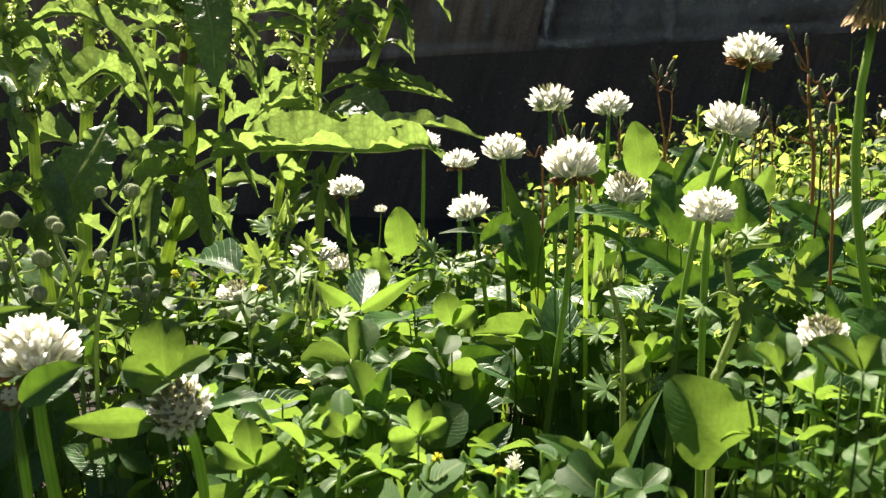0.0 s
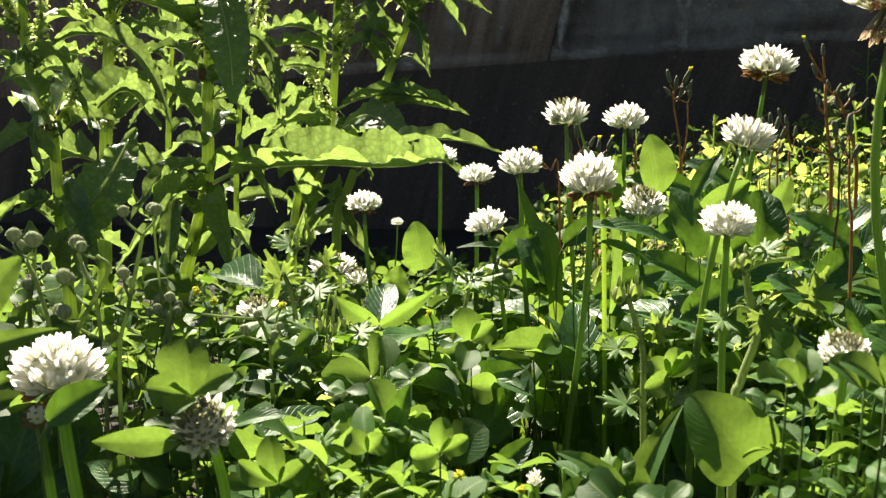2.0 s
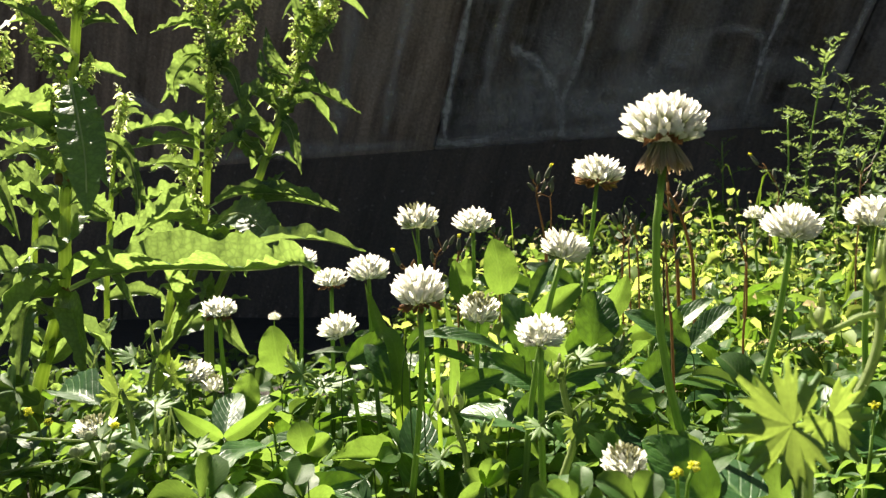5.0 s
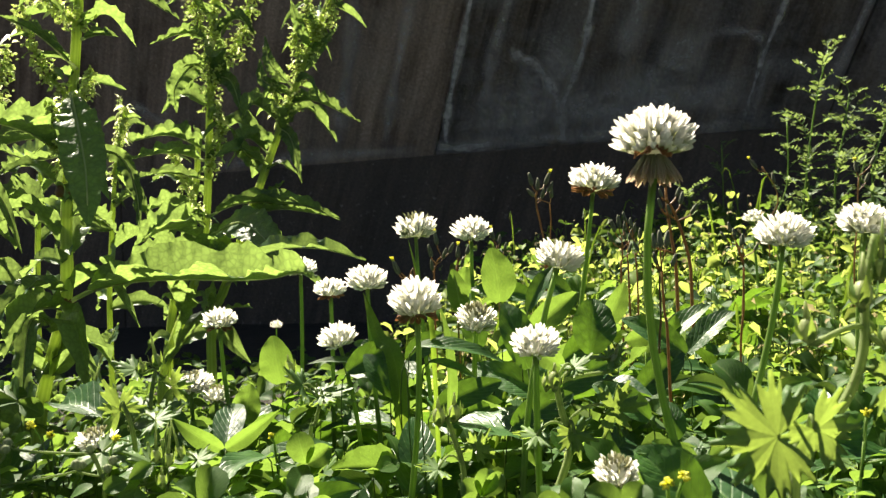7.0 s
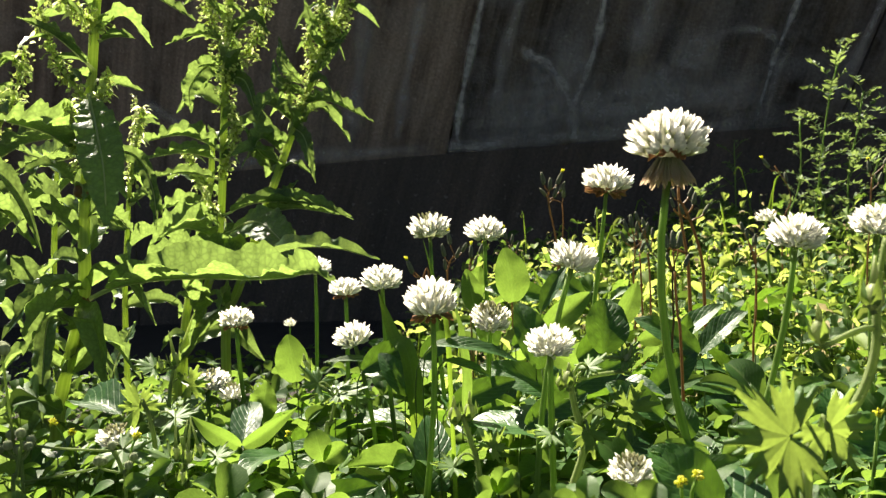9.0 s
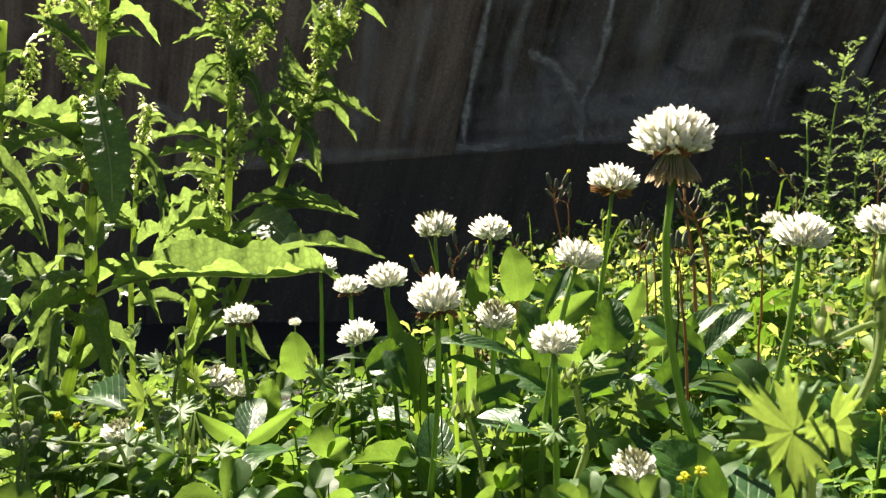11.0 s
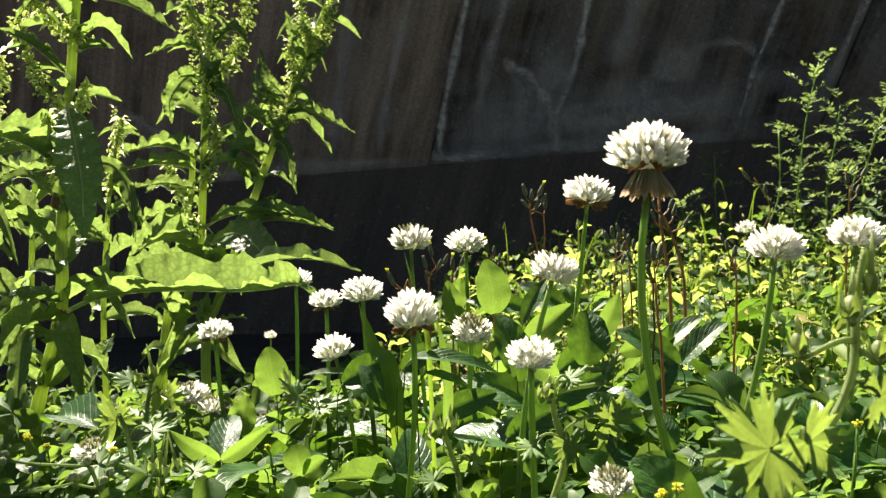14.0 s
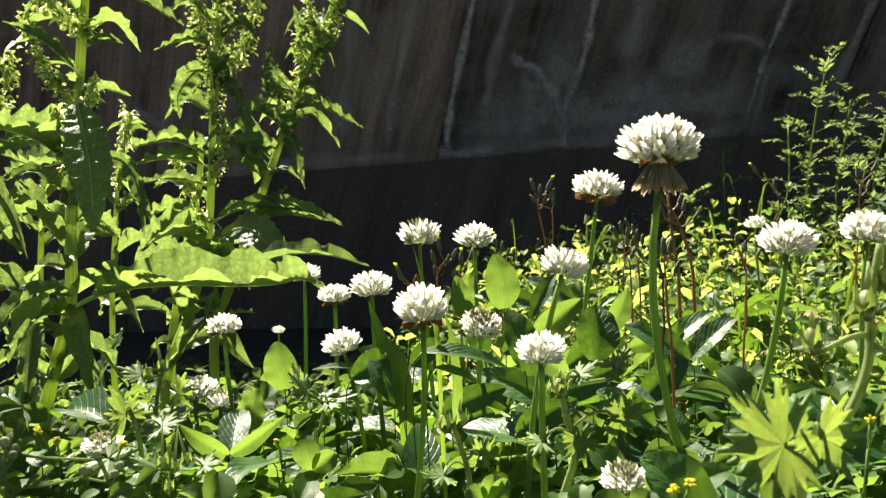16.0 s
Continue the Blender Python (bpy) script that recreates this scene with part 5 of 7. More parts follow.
seed_spray(dock_e, [(-0.0447, 0.8523, 0.3105), (-0.0487, 0.8475, 0.3376), (-0.0506, 0.8476, 0.3597)], 0.0111, 70, 62, 2, leafy=0.02)
dock_f = dock([(-0.3236, 0.9694, 0.1378), (-0.3185, 0.9685, 0.2358), (-0.3133, 0.9678, 0.2908), (-0.3045, 0.9666, 0.3579)], 0.0031, "thin dock shoot behind the larger docks", [])
dock_leaf(dock_f, [(-0.3163, 0.9682, 0.2602), (-0.2857, 0.9452, 0.2758), (-0.2590, 0.9327, 0.2650)], 0.0181, face=(0, -0.45, 0.9), seed=48)
dock_leaf(dock_f, [(-0.3141, 0.9679, 0.2847), (-0.3267, 0.9489, 0.2955), (-0.3470, 0.9408, 0.2834)], 0.0181, face=(0, -0.45, 0.9), seed=49)
dock_g = dock([(-0.2461, 0.9622, 0.1347), (-0.2397, 0.9612, 0.2203), (-0.2345, 0.9605, 0.2754), (-0.2262, 0.9595, 0.3302)], 0.0028, "thin dock shoot behind the larger docks", [])
dock_leaf(dock_g, [(-0.2397, 0.9612, 0.2203), (-0.2576, 0.9428, 0.2296), (-0.2786, 0.9347, 0.2183)], 0.0205, face=(0, -0.45, 0.9), seed=50)
dock_leaf(dock_g, [(-0.2363, 0.9608, 0.2448), (-0.2087, 0.9381, 0.2547), (-0.1924, 0.9267, 0.2297)], 0.0181, face=(0, -0.45, 0.9), seed=51)
seed_spray(dock_g, [(-0.2345, 0.9605, 0.2754), (-0.2285, 0.9598, 0.3181), (-0.2250, 0.9592, 0.3609)], 0.0110, 60, 63, 3, leafy=0.02)
dock_h = dock([(-0.1835, 0.9566, 0.0954), (-0.1606, 0.9539, 0.2110), (-0.1475, 0.9525, 0.2657), (-0.1431, 0.9518, 0.3146)], 0.0043, "pale dock stem behind the seed sprays", [])
dock_leaf(dock_h, [(-0.1573, 0.9536, 0.2170), (-0.1734, 0.9349, 0.2413), (-0.2010, 0.9274, 0.2360)], 0.0241, face=(0, -0.45, 0.9), seed=52)
seed_spray(dock_h, [(-0.1496, 0.9527, 0.2597), (-0.1638, 0.9539, 0.2848), (-0.1753, 0.9549, 0.3036)], 0.0123, 60, 64, 3, leafy=0.02)
dock_leaf(dock_d, [(-0.1206, 0.8846, 0.2913), (-0.1576, 0.8729, 0.3080), (-0.2056, 0.8673, 0.2992)], 0.0202, face=(0, -1, -0.25), seed=53, wave=0.16, waves=4)
dock_leaf(dock_d, [(-0.1232, 0.8848, 0.2828), (-0.1562, 0.8628, 0.2894), (-0.1991, 0.8567, 0.2824)], 0.0167, face=(0, -1, -0.25), seed=54, wave=0.16, waves=4)
dock_leaf(dock_d, [(-0.1217, 0.8848, 0.2628), (-0.1591, 0.8732, 0.2704), (-0.1947, 0.8665, 0.2654)], 0.0124, face=(0, -1, -0.25), seed=55, wave=0.14, waves=4)
dock_leaf(dock_d, [(-0.1159, 0.8888, 0.3750), (-0.1315, 0.8802, 0.3793), (-0.1491, 0.8718, 0.3554), (-0.1489, 0.8720, 0.3301)], 0.0249, face=(0, -1, -0.25), seed=56, wave=0.16, waves=4)
dock_leaf(dock_d, [(-0.1161, 0.8888, 0.3692), (-0.0955, 0.8769, 0.3608), (-0.0842, 0.8660, 0.3247)], 0.0170, face=(0, -1, -0.25), seed=57, wave=0.16, waves=4)
dock_leaf(dock_d, [(-0.1136, 0.8884, 0.4036), (-0.1388, 0.8807, 0.4108), (-0.1720, 0.8738, 0.3985)], 0.0114, face=(0, -1, -0.25), seed=58, wave=0.14, waves=4)
dock_leaf(dock_e, [(-0.0383, 0.8516, 0.3325), (-0.0102, 0.8389, 0.3324), (0.0315, 0.8251, 0.3090)], 0.0132, face=(0, -1, -0.25), seed=59, wave=0.16, waves=5)
dock_leaf(dock_e, [(-0.0503, 0.8528, 0.3107), (-0.0361, 0.8415, 0.2978), (-0.0263, 0.8308, 0.2528)], 0.0165, face=(0, -1, -0.25), seed=60, wave=0.16, waves=5)
dock_leaf(dock_e, [(-0.0599, 0.8539, 0.2778), (-0.0777, 0.8455, 0.2830), (-0.0916, 0.8366, 0.3096)], 0.0186, face=(0, -1, -0.25), seed=61, wave=0.16, waves=4)
dock_leaf(dock_e, [(-0.0856, 0.8465, 0.2229), (-0.0462, 0.8327, 0.2291), (0.0077, 0.8177, 0.2185)], 0.0184, face=(0, -1, -0.25), seed=62, wave=0.14, waves=5)
dock_leaf(dock_e, [(-0.0797, 0.8459, 0.2337), (-0.0564, 0.8336, 0.2431), (-0.0424, 0.8322, 0.2561)], 0.0098, face=(0, -1, -0.25), seed=63, wave=0.14, waves=4)
dock_leaf(dock_e, [(-0.0262, 0.8504, 0.3597), (-0.0088, 0.8486, 0.3813), (0.0144, 0.8464, 0.4081)], 0.0122, face=(0, -1, -0.25), seed=64, wave=0.14, waves=4)
dock_leaf(dock_e, [(-0.0322, 0.8510, 0.3489), (-0.0534, 0.8528, 0.3719), (-0.0578, 0.8531, 0.3999)], 0.0144, face=(0, -1, -0.25), seed=65, wave=0.14, waves=4)
dock_fill(dock_a, [(-0.1956, 0.6063, 0.0792), (-0.1747, 0.6040, 0.1585), (-0.1735, 0.6086, 0.2101), (-0.1710, 0.6132, 0.2574), (-0.1620, 0.6219, 0.3782)], 26, 1)
dock_fill(dock_a, [(-0.2013, 0.6069, 0.0523), (-0.1941, 0.6061, 0.0869), (-0.1829, 0.6049, 0.1252)], 6, 2, size=0.06)
dock_fill(dock_b, [(-0.2220, 0.4932, 0.0653), (-0.2299, 0.5009, 0.1359), (-0.2403, 0.5176, 0.1957), (-0.2558, 0.5262, 0.2290), (-0.2616, 0.5348, 0.2613)], 18, 3)
# Unseen upper leaves and sprays of dock_b, added to shade the left foreground.
dock_fill(dock_b, [(-0.2690, 0.5496, 0.3038), (-0.2770, 0.5600, 0.3900), (-0.2830, 0.5660, 0.4800)], 28, 12, low=0.35, size=0.11)
seed_spray(dock_b, [(-0.2720, 0.5540, 0.3400), (-0.2560, 0.5500, 0.3900), (-0.2480, 0.5480, 0.4500)], 0.018, 120, 67, 4)
seed_spray(dock_b, [(-0.2700, 0.5510, 0.3200), (-0.2880, 0.5480, 0.3700), (-0.2980, 0.5450, 0.4300)], 0.018, 120, 68, 4)
dock_fill(dock_c, [(-0.3070, 0.7451, 0.0703), (-0.3098, 0.7684, 0.1909), (-0.3097, 0.7910, 0.3047), (-0.3110, 0.8123, 0.4065)], 16, 4, size=0.065)
dock_fill(dock_d, [(-0.1703, 0.8651, 0.0712), (-0.1414, 0.8721, 0.1528), (-0.1267, 0.8805, 0.2143), (-0.1164, 0.8888, 0.3750), (-0.1091, 0.8978, 0.4581)], 14, 5, size=0.07)
dock_fill(dock_d, [(-0.1230, 0.8810, 0.2700), (-0.1164, 0.8888, 0.3750), (-0.1040, 0.8970, 0.5100)], 9, 15, size=0.042)
dock_fill(dock_e, [(-0.0640, 0.8470, 0.2650), (-0.0171, 0.8494, 0.3816), (0.0280, 0.8610, 0.4950)], 12, 16, size=0.042)
dock_fill(dock_e, [(-0.1182, 0.8399, 0.1154), (-0.1030, 0.8383, 0.1582), (-0.0711, 0.8450, 0.2443), (-0.0415, 0.8520, 0.3215), (0.0100, 0.8566, 0.4445)], 12, 6, size=0.06)
dock_fill(dock_f, [(-0.3236, 0.9694, 0.1378), (-0.3185, 0.9685, 0.2358), (-0.3045, 0.9666, 0.3579)], 9, 7, size=0.06)
dock_fill(dock_g, [(-0.2461, 0.9622, 0.1347), (-0.2397, 0.9612, 0.2203), (-0.2262, 0.9595, 0.3302)], 9, 8, size=0.06)
dock_fill(dock_h, [(-0.1835, 0.9566, 0.0954), (-0.1606, 0.9539, 0.2110), (-0.1431, 0.9518, 0.3146)], 12, 9, size=0.06)


# ---- single leaves that stand out ----
leaf_on_stalk((0.0689, 0.205, 0.0999), (0.0566, 0.212, 0.115), 0.0225, face=(0.12, -1.0, 0.10), seed=1, fold=0.34, wave=0.012, arch=0.10, crinkle=0.00012, profile=heart, label="large bright green leaf lit from behind", material=CLOVER)
leaf_on_stalk((0.0373, 0.342, 0.0963), (0.0124, 0.345, 0.098), 0.0150, face=(0.1, -0.62, 0.75), fold=1.2, wave=0.10, arch=0.05, seed=2, profile=heart, material=CLOVER, label="curved yellow-green leaf glowing in the sun")
leaf_on_stalk((0.0456, 0.336, 0.0891), (0.0484, 0.366, 0.1133), 0.0200, face=(0.25, -0.66, 0.72), seed=3, profile=heart, fold=0.2, wave=0.01, label="broad round leaf standing in shade")
leaflets_on_stalk((-0.0355, 0.3786, 0.1015), [((-0.0574, 0.3805, 0.1163), 0.0104), ((-0.0094, 0.3673, 0.1202), 0.0084)], face=(0, -1, -0.1), fold=0.3, profile=lance)
leaf_on_stalk((-0.0350, 0.3786, 0.1013), (-0.0348, 0.4141, 0.1157), 0.0159, face=(0, -0.42, 0.9), seed=4, label="silvery green leaf with fine side veins")
leaf_on_stalk((0.0993, 0.4412, 0.1569), (0.0956, 0.4422, 0.1855), 0.0206, face=(0.1, -1, 0.0), seed=5, fold=0.4, label="upright oval green leaf lit from behind", material=CLOVER)
leaf_on_stalk((-0.0210, 0.4933, 0.1127), (-0.0248, 0.4942, 0.1400), 0.0213, face=(0, -1, 0.08), seed=6, material=CLOVER)
leaf_on_stalk((-0.0340, 0.4337, 0.1023), (-0.0302, 0.4340, 0.1219), 0.0159, face=(0, -1, 0.08), seed=7, material=CLOVER)
leaf_on_stalk((0.0968, 0.3555, 0.1333), (0.0896, 0.3684, 0.1609), 0.0172, face=(0.05, -0.87, 0.5), seed=8, label="broad leaf turned so that it lies in shade")
leaf_on_stalk((0.0486, 0.3341, 0.1481), (0.0825, 0.3316, 0.1401), 0.0102, face=(0, -0.42, 0.9), seed=9, label="silvery green leaf with fine side veins")
leaf_on_stalk((0.0532, 0.3286, 0.1424), (0.0712, 0.3272, 0.1349), 0.0057, face=(0, -0.5, 0.85), seed=10, label="silvery green leaf with fine side veins")
leaf_on_stalk((0.1038, 0.3855, 0.1467), (0.1264, 0.3844, 0.1632), 0.0134, face=(-0.2, -1, 0.08), seed=11, material=CLOVER)
leaf_on_stalk((0.1365, 0.4029, 0.1320), (0.1419, 0.4138, 0.1580), 0.0239, face=(0.05, -0.87, 0.5), seed=12, label="broad leaf turned so that it lies in shade")
leaf_on_stalk((0.1328, 0.4240, 0.1605), (0.1115, 0.4359, 0.1717), 0.0114, face=(0.05, -0.87, 0.5), seed=13, label="broad leaf turned so that it lies in shade")
leaf_on_stalk((0.0830, 0.4874, 0.1578), (0.0876, 0.4876, 0.1750), 0.0142, face=(0, -1, 0.08), seed=14, material=CLOVER)
leaf_on_stalk((0.1942, 0.4790, 0.1223), (0.2279, 0.4774, 0.1470), 0.0161, face=(0, -0.5, 0.9), seed=15, label="silvery green leaf with fine side veins")
leaf_on_stalk((0.2007, 0.4786, 0.1224), (0.2075, 0.4786, 0.1421), 0.0116, face=(0, -1, 0.08), seed=16, label="silvery green leaf with fine side veins")
leaflets_on_stalk((0.1878, 0.3388, 0.1133), [((0.1772, 0.3501, 0.1322), 0.0167), ((0.2136, 0.3374, 0.1246), 0.0084), ((0.1542, 0.3215, 0.1293), 0.0093)], face=(0, -0.6, 0.8), label="three-part veined clover leaf with dull silvery sheen")
leaf_on_stalk((0.1194, 0.2184, 0.1243), (0.0978, 0.2100, 0.1311), 0.0061, face=(0, -0.5, 0.9), seed=17, material=CLOVER)
leaf_on_stalk((0.1112, 0.2009, 0.1161), (0.0981, 0.2115, 0.1318), 0.0174, face=(0.05, -0.87, 0.5), seed=18, label="broad leaf turned so that it lies in shade")
leaf_on_stalk((0.1045, 0.2116, 0.1191), (0.1222, 0.2099, 0.1272), 0.0106, face=(0, -0.6, 0.8), seed=19, material=CLOVER)
leaf_on_stalk((0.0356, 0.4297, 0.1275), (-0.0013, 0.4323, 0.1307), 0.0068, face=(0, -0.4, 0.9), seed=20, material=CLOVER)
leaf_on_stalk((0.0455, 0.4291, 0.1306), (0.0222, 0.4408, 0.1393), 0.0114, face=(0.05, -0.87, 0.5), seed=21, label="broad leaf turned so that it lies in shade")
leaf_on_stalk((0.0467, 0.3891, 0.1360), (0.0643, 0.3960, 0.1464), 0.0119, face=(0.05, -0.87, 0.5), seed=22, label="broad leaf turned so that it lies in shade")
leaflets_on_stalk((0.0041, 0.3210, 0.1068), [((0.0012, 0.3215, 0.1188), 0.0111), ((0.0005, 0.3010, 0.1009), 0.0106), ((0.0128, 0.3205, 0.1130), 0.0094)], face=(0, -1, 0.08))
leaflets_on_stalk((0.0704, 0.1866, 0.1239), [((0.0613, 0.1773, 0.1276), 0.0075), ((0.0719, 0.1966, 0.1274), 0.0065), ((0.0754, 0.1864, 0.1271), 0.0059)], face=(0, -0.6, 0.8), name="medick_leaf", category="medick leaf", group="medick leaves", label="small three-part medick leaf of dull green")
leaflets_on_stalk((0.0842, 0.1807, 0.1242), [((0.0769, 0.1813, 0.1302), 0.0078), ((0.0869, 0.1806, 0.1295), 0.0068), ((0.0852, 0.1706, 0.1239), 0.0063)], face=(0, -0.6, 0.8), name="medick_leaf", category="medick leaf", group="medick leaves", label="small three-part medick leaf of dull green")
leaflets_on_stalk((-0.0655, 0.2075, 0.1171), [((-0.0661, 0.2090, 0.1308), 0.0136), ((-0.0760, 0.2077, 0.1188), 0.0084), ((-0.0574, 0.2179, 0.1201), 0.0084), ((-0.0665, 0.1973, 0.1155), 0.0081)], face=(0, -0.9, 0.33), label="clover leaf of broad pale green leaflets")
leaf_on_stalk((-0.0659, 0.199, 0.109), (-0.0855, 0.197, 0.1092), 0.0080, face=(0, -0.9, 0.12), seed=23, profile=lance, fold=0.2, material=CLOVER)
leaf_on_stalk((-0.1025, 0.2116, 0.1095), (-0.0901, 0.2195, 0.1169), 0.0108, face=(0.05, -0.87, 0.5), seed=24, label="broad leaf turned so that it lies in shade")
leaflets_on_stalk((-0.0461, 0.2149, 0.0922), [((-0.0482, 0.2162, 0.1043), 0.0077), ((-0.0564, 0.2154, 0.0976), 0.0065), ((-0.0388, 0.2155, 0.0975), 0.0071)], face=(0, -1, 0.08), fold=0.5)
leaf_on_stalk((0.0442, 0.2284, 0.0762), (0.0598, 0.2318, 0.1070), 0.0100, face=(-0.6, -0.7, 0.4), seed=26, profile=lance, fold=0.4, material=CLOVER)
leaflets_on_stalk((0.0729, 0.1832, 0.1221), [((0.0652, 0.1790, 0.1297), 0.0069), ((0.0757, 0.1893, 0.1313), 0.0060), ((0.0792, 0.1837, 0.1261), 0.0064)], face=(0, -0.6, 0.8), name="medick_leaf", category="medick leaf", group="medick leaves", label="small three-part medick leaf of dull green")
leaflets_on_stalk((0.0828, 0.1688, 0.1277), [((0.0740, 0.1694, 0.1332), 0.0072), ((0.0865, 0.1695, 0.1343), 0.0072), ((0.0896, 0.1688, 0.1277), 0.0066)], face=(0, -0.6, 0.8), name="medick_leaf", category="medick leaf", group="medick leaves", label="small three-part medick leaf of dull green")
leaf_on_stalk((0.1268, 0.2381, 0.1163), (0.1116, 0.2392, 0.1268), 0.0087, face=(0, -0.7, 0.7), seed=27, material=CLOVER)
leaf_on_stalk((0.0413, 0.2150, 0.0912), (0.0243, 0.2159, 0.0996), 0.0057, face=(0, -0.6, 0.8), seed=28, material=CLOVER)
leaf_on_stalk((0.0423, 0.2198, 0.0897), (0.0426, 0.2244, 0.0978), 0.0058, face=(0.05, -0.87, 0.5), seed=29, label="broad leaf turned so that it lies in shade")
leaflets_on_stalk((-0.0234, 0.2158, 0.1000), [((-0.0279, 0.2163, 0.1050), 0.0071), ((-0.0194, 0.2163, 0.1042), 0.0071), ((-0.0256, 0.2268, 0.1086), 0.0065)], face=(0, -1, 0.08))
leaflets_on_stalk((-0.0049, 0.2061, 0.1032), [((-0.0042, 0.2070, 0.1115), 0.0062), ((-0.0117, 0.2060, 0.1018), 0.0076), ((0.0019, 0.2065, 0.1065), 0.0054)], face=(0, -1, 0.08))
leaflets_on_stalk((0.0020, 0.3253, 0.0890), [((0.0137, 0.3252, 0.0879), 0.0128), ((-0.0103, 0.3462, 0.0964), 0.0077), ((0.0043, 0.3361, 0.0953), 0.0085)], face=(0, -1, 0.08))
leaf_on_stalk((0.0091, 0.2442, 0.0832), (0.0209, 0.2512, 0.0916), 0.0081, face=(0.05, -0.87, 0.5), seed=30, label="broad leaf turned so that it lies in shade")
leaf_on_stalk((0.0617, 0.3580, 0.1102), (0.0603, 0.3638, 0.1634), 0.0070, face=(0.6, -0.8, 0.2), seed=31, profile=lance, fold=0.5, material=CLOVER)
leaflets_on_stalk((0.0623, 0.2572, 0.1086), [((0.0649, 0.2581, 0.1170), 0.0081), ((0.0565, 0.2577, 0.1136), 0.0074), ((0.0527, 0.2470, 0.1078), 0.0084), ((0.0691, 0.2579, 0.1153), 0.0067)], face=(0, -1, 0.08))
leaf_on_stalk((0.0877, 0.1964, 0.1044), (0.1022, 0.1960, 0.1003), 0.0039, face=(0, -0.4, 0.9), seed=32, label="silvery green leaf with fine side veins")
leaf_on_stalk((-0.0194, 0.2455, 0.0952), (-0.0142, 0.2470, 0.1096), 0.0074, face=(-0.3, -1, 0.08), seed=34, label="silvery green leaf with fine side veins")
leaf_on_stalk((-0.0635, 0.2359, 0.1008), (-0.0477, 0.2363, 0.1037), 0.0062, face=(0, -0.5, 0.9), seed=35, label="silvery green leaf with fine side veins")
leaf_on_stalk((0.1541, 0.3373, 0.1035), (0.1540, 0.3451, 0.1179), 0.0110, face=(0.05, -0.87, 0.5), seed=36, label="broad leaf turned so that it lies in shade")
leaf_on_stalk((0.1392, 0.3975, 0.1024), (0.1855, 0.3994, 0.1187), 0.0129, face=(0, -0.7, 0.7), seed=37, material=CLOVER)
leaf_on_stalk((0.2077, 0.4183, 0.1065), (0.1730, 0.4189, 0.1135), 0.0119, face=(0, -0.7, 0.7), seed=38, material=CLOVER)
leaf_on_stalk((0.0784, 0.3480, 0.1109), (0.1015, 0.3474, 0.1051), 0.0113, face=(0, -0.5, 0.9), seed=39, label="silvery green leaf with fine side veins")
leaf_on_stalk((0.0595, 0.3680, 0.1097), (0.0828, 0.3773, 0.1144), 0.0143, face=(0.05, -0.87, 0.5), seed=40, label="broad leaf turned so that it lies in shade")
leaf_on_stalk((0.1190, 0.4449, 0.1576), (0.0869, 0.4608, 0.1633), 0.0137, face=(0.05, -0.87, 0.5), seed=52, label="broad leaf turned so that it lies in shade")
leaf_on_stalk((0.0804, 0.4574, 0.1512), (0.0765, 0.4583, 0.1746), 0.0127, face=(0, -1, 0.0), seed=53, material=CLOVER)
leaf_on_stalk((0.1073, 0.4055, 0.1544), (0.1200, 0.4052, 0.1749), 0.0103, face=(0, -0.45, 0.9), seed=54, label="silvery green leaf with fine side veins")
leaf_on_stalk((0.0188, 0.4108, 0.1286), (0.0458, 0.4208, 0.1405), 0.0152, face=(0.05, -0.87, 0.5), seed=55, label="broad leaf turned so that it lies in shade")
leaf_on_stalk((0.0403, 0.3990, 0.1173), (0.0275, 0.4100, 0.1368), 0.0132, face=(0.05, -0.87, 0.5), seed=56, label="broad leaf turned so that it lies in shade")
leaf_on_stalk((0.1125, 0.3841, 0.1154), (0.0755, 0.4035, 0.1291), 0.0170, face=(0.05, -0.87, 0.5), seed=57, label="broad leaf turned so that it lies in shade")
leaf_on_stalk((0.0565, 0.3678, 0.1159), (0.0887, 0.3785, 0.1251), 0.0137, face=(0.05, -0.87, 0.5), seed=58, label="broad leaf turned so that it lies in shade")
leaf_on_stalk((0.1905, 0.4192, 0.1275), (0.1629, 0.4362, 0.1453), 0.0165, face=(0.05, -0.87, 0.5), seed=59, label="broad leaf turned so that it lies in shade")
leaf_on_stalk((0.2024, 0.4484, 0.1239), (0.2282, 0.4472, 0.1453), 0.0164, face=(0, -0.45, 0.9), seed=60, label="silvery green leaf with fine side veins")
leaf_on_stalk((0.1087, 0.3644, 0.1201), (0.1392, 0.3745, 0.1319), 0.0152, face=(0.05, -0.87, 0.5), seed=61, label="broad leaf turned so that it lies in shade")
leaf_on_stalk((0.1447, 0.3417, 0.1116), (0.1244, 0.3544, 0.1254), 0.0149, face=(0.05, -0.87, 0.5), seed=62, label="broad leaf turned so that it lies in shade")
leaf_on_stalk((0.1520, 0.3814, 0.1146), (0.1783, 0.3915, 0.1323), 0.0160, face=(0.05, -0.87, 0.5), seed=63, label="broad leaf turned so that it lies in shade")
leaf_on_stalk((0.0858, 0.3357, 0.1133), (0.1134, 0.3450, 0.1237), 0.0140, face=(0.05, -0.87, 0.5), seed=64, label="broad leaf turned so that it lies in shade")
leaf_on_stalk((0.1262, 0.4136, 0.1285), (0.1527, 0.4227, 0.1410), 0.0166, face=(0.05, -0.87, 0.5), seed=65, label="broad leaf turned so that it lies in shade")
leaf_on_stalk((0.0831, 0.4067, 0.1369), (0.0776, 0.4148, 0.1539), 0.0136, face=(0.05, -0.87, 0.5), seed=66, label="broad leaf turned so that it lies in shade")
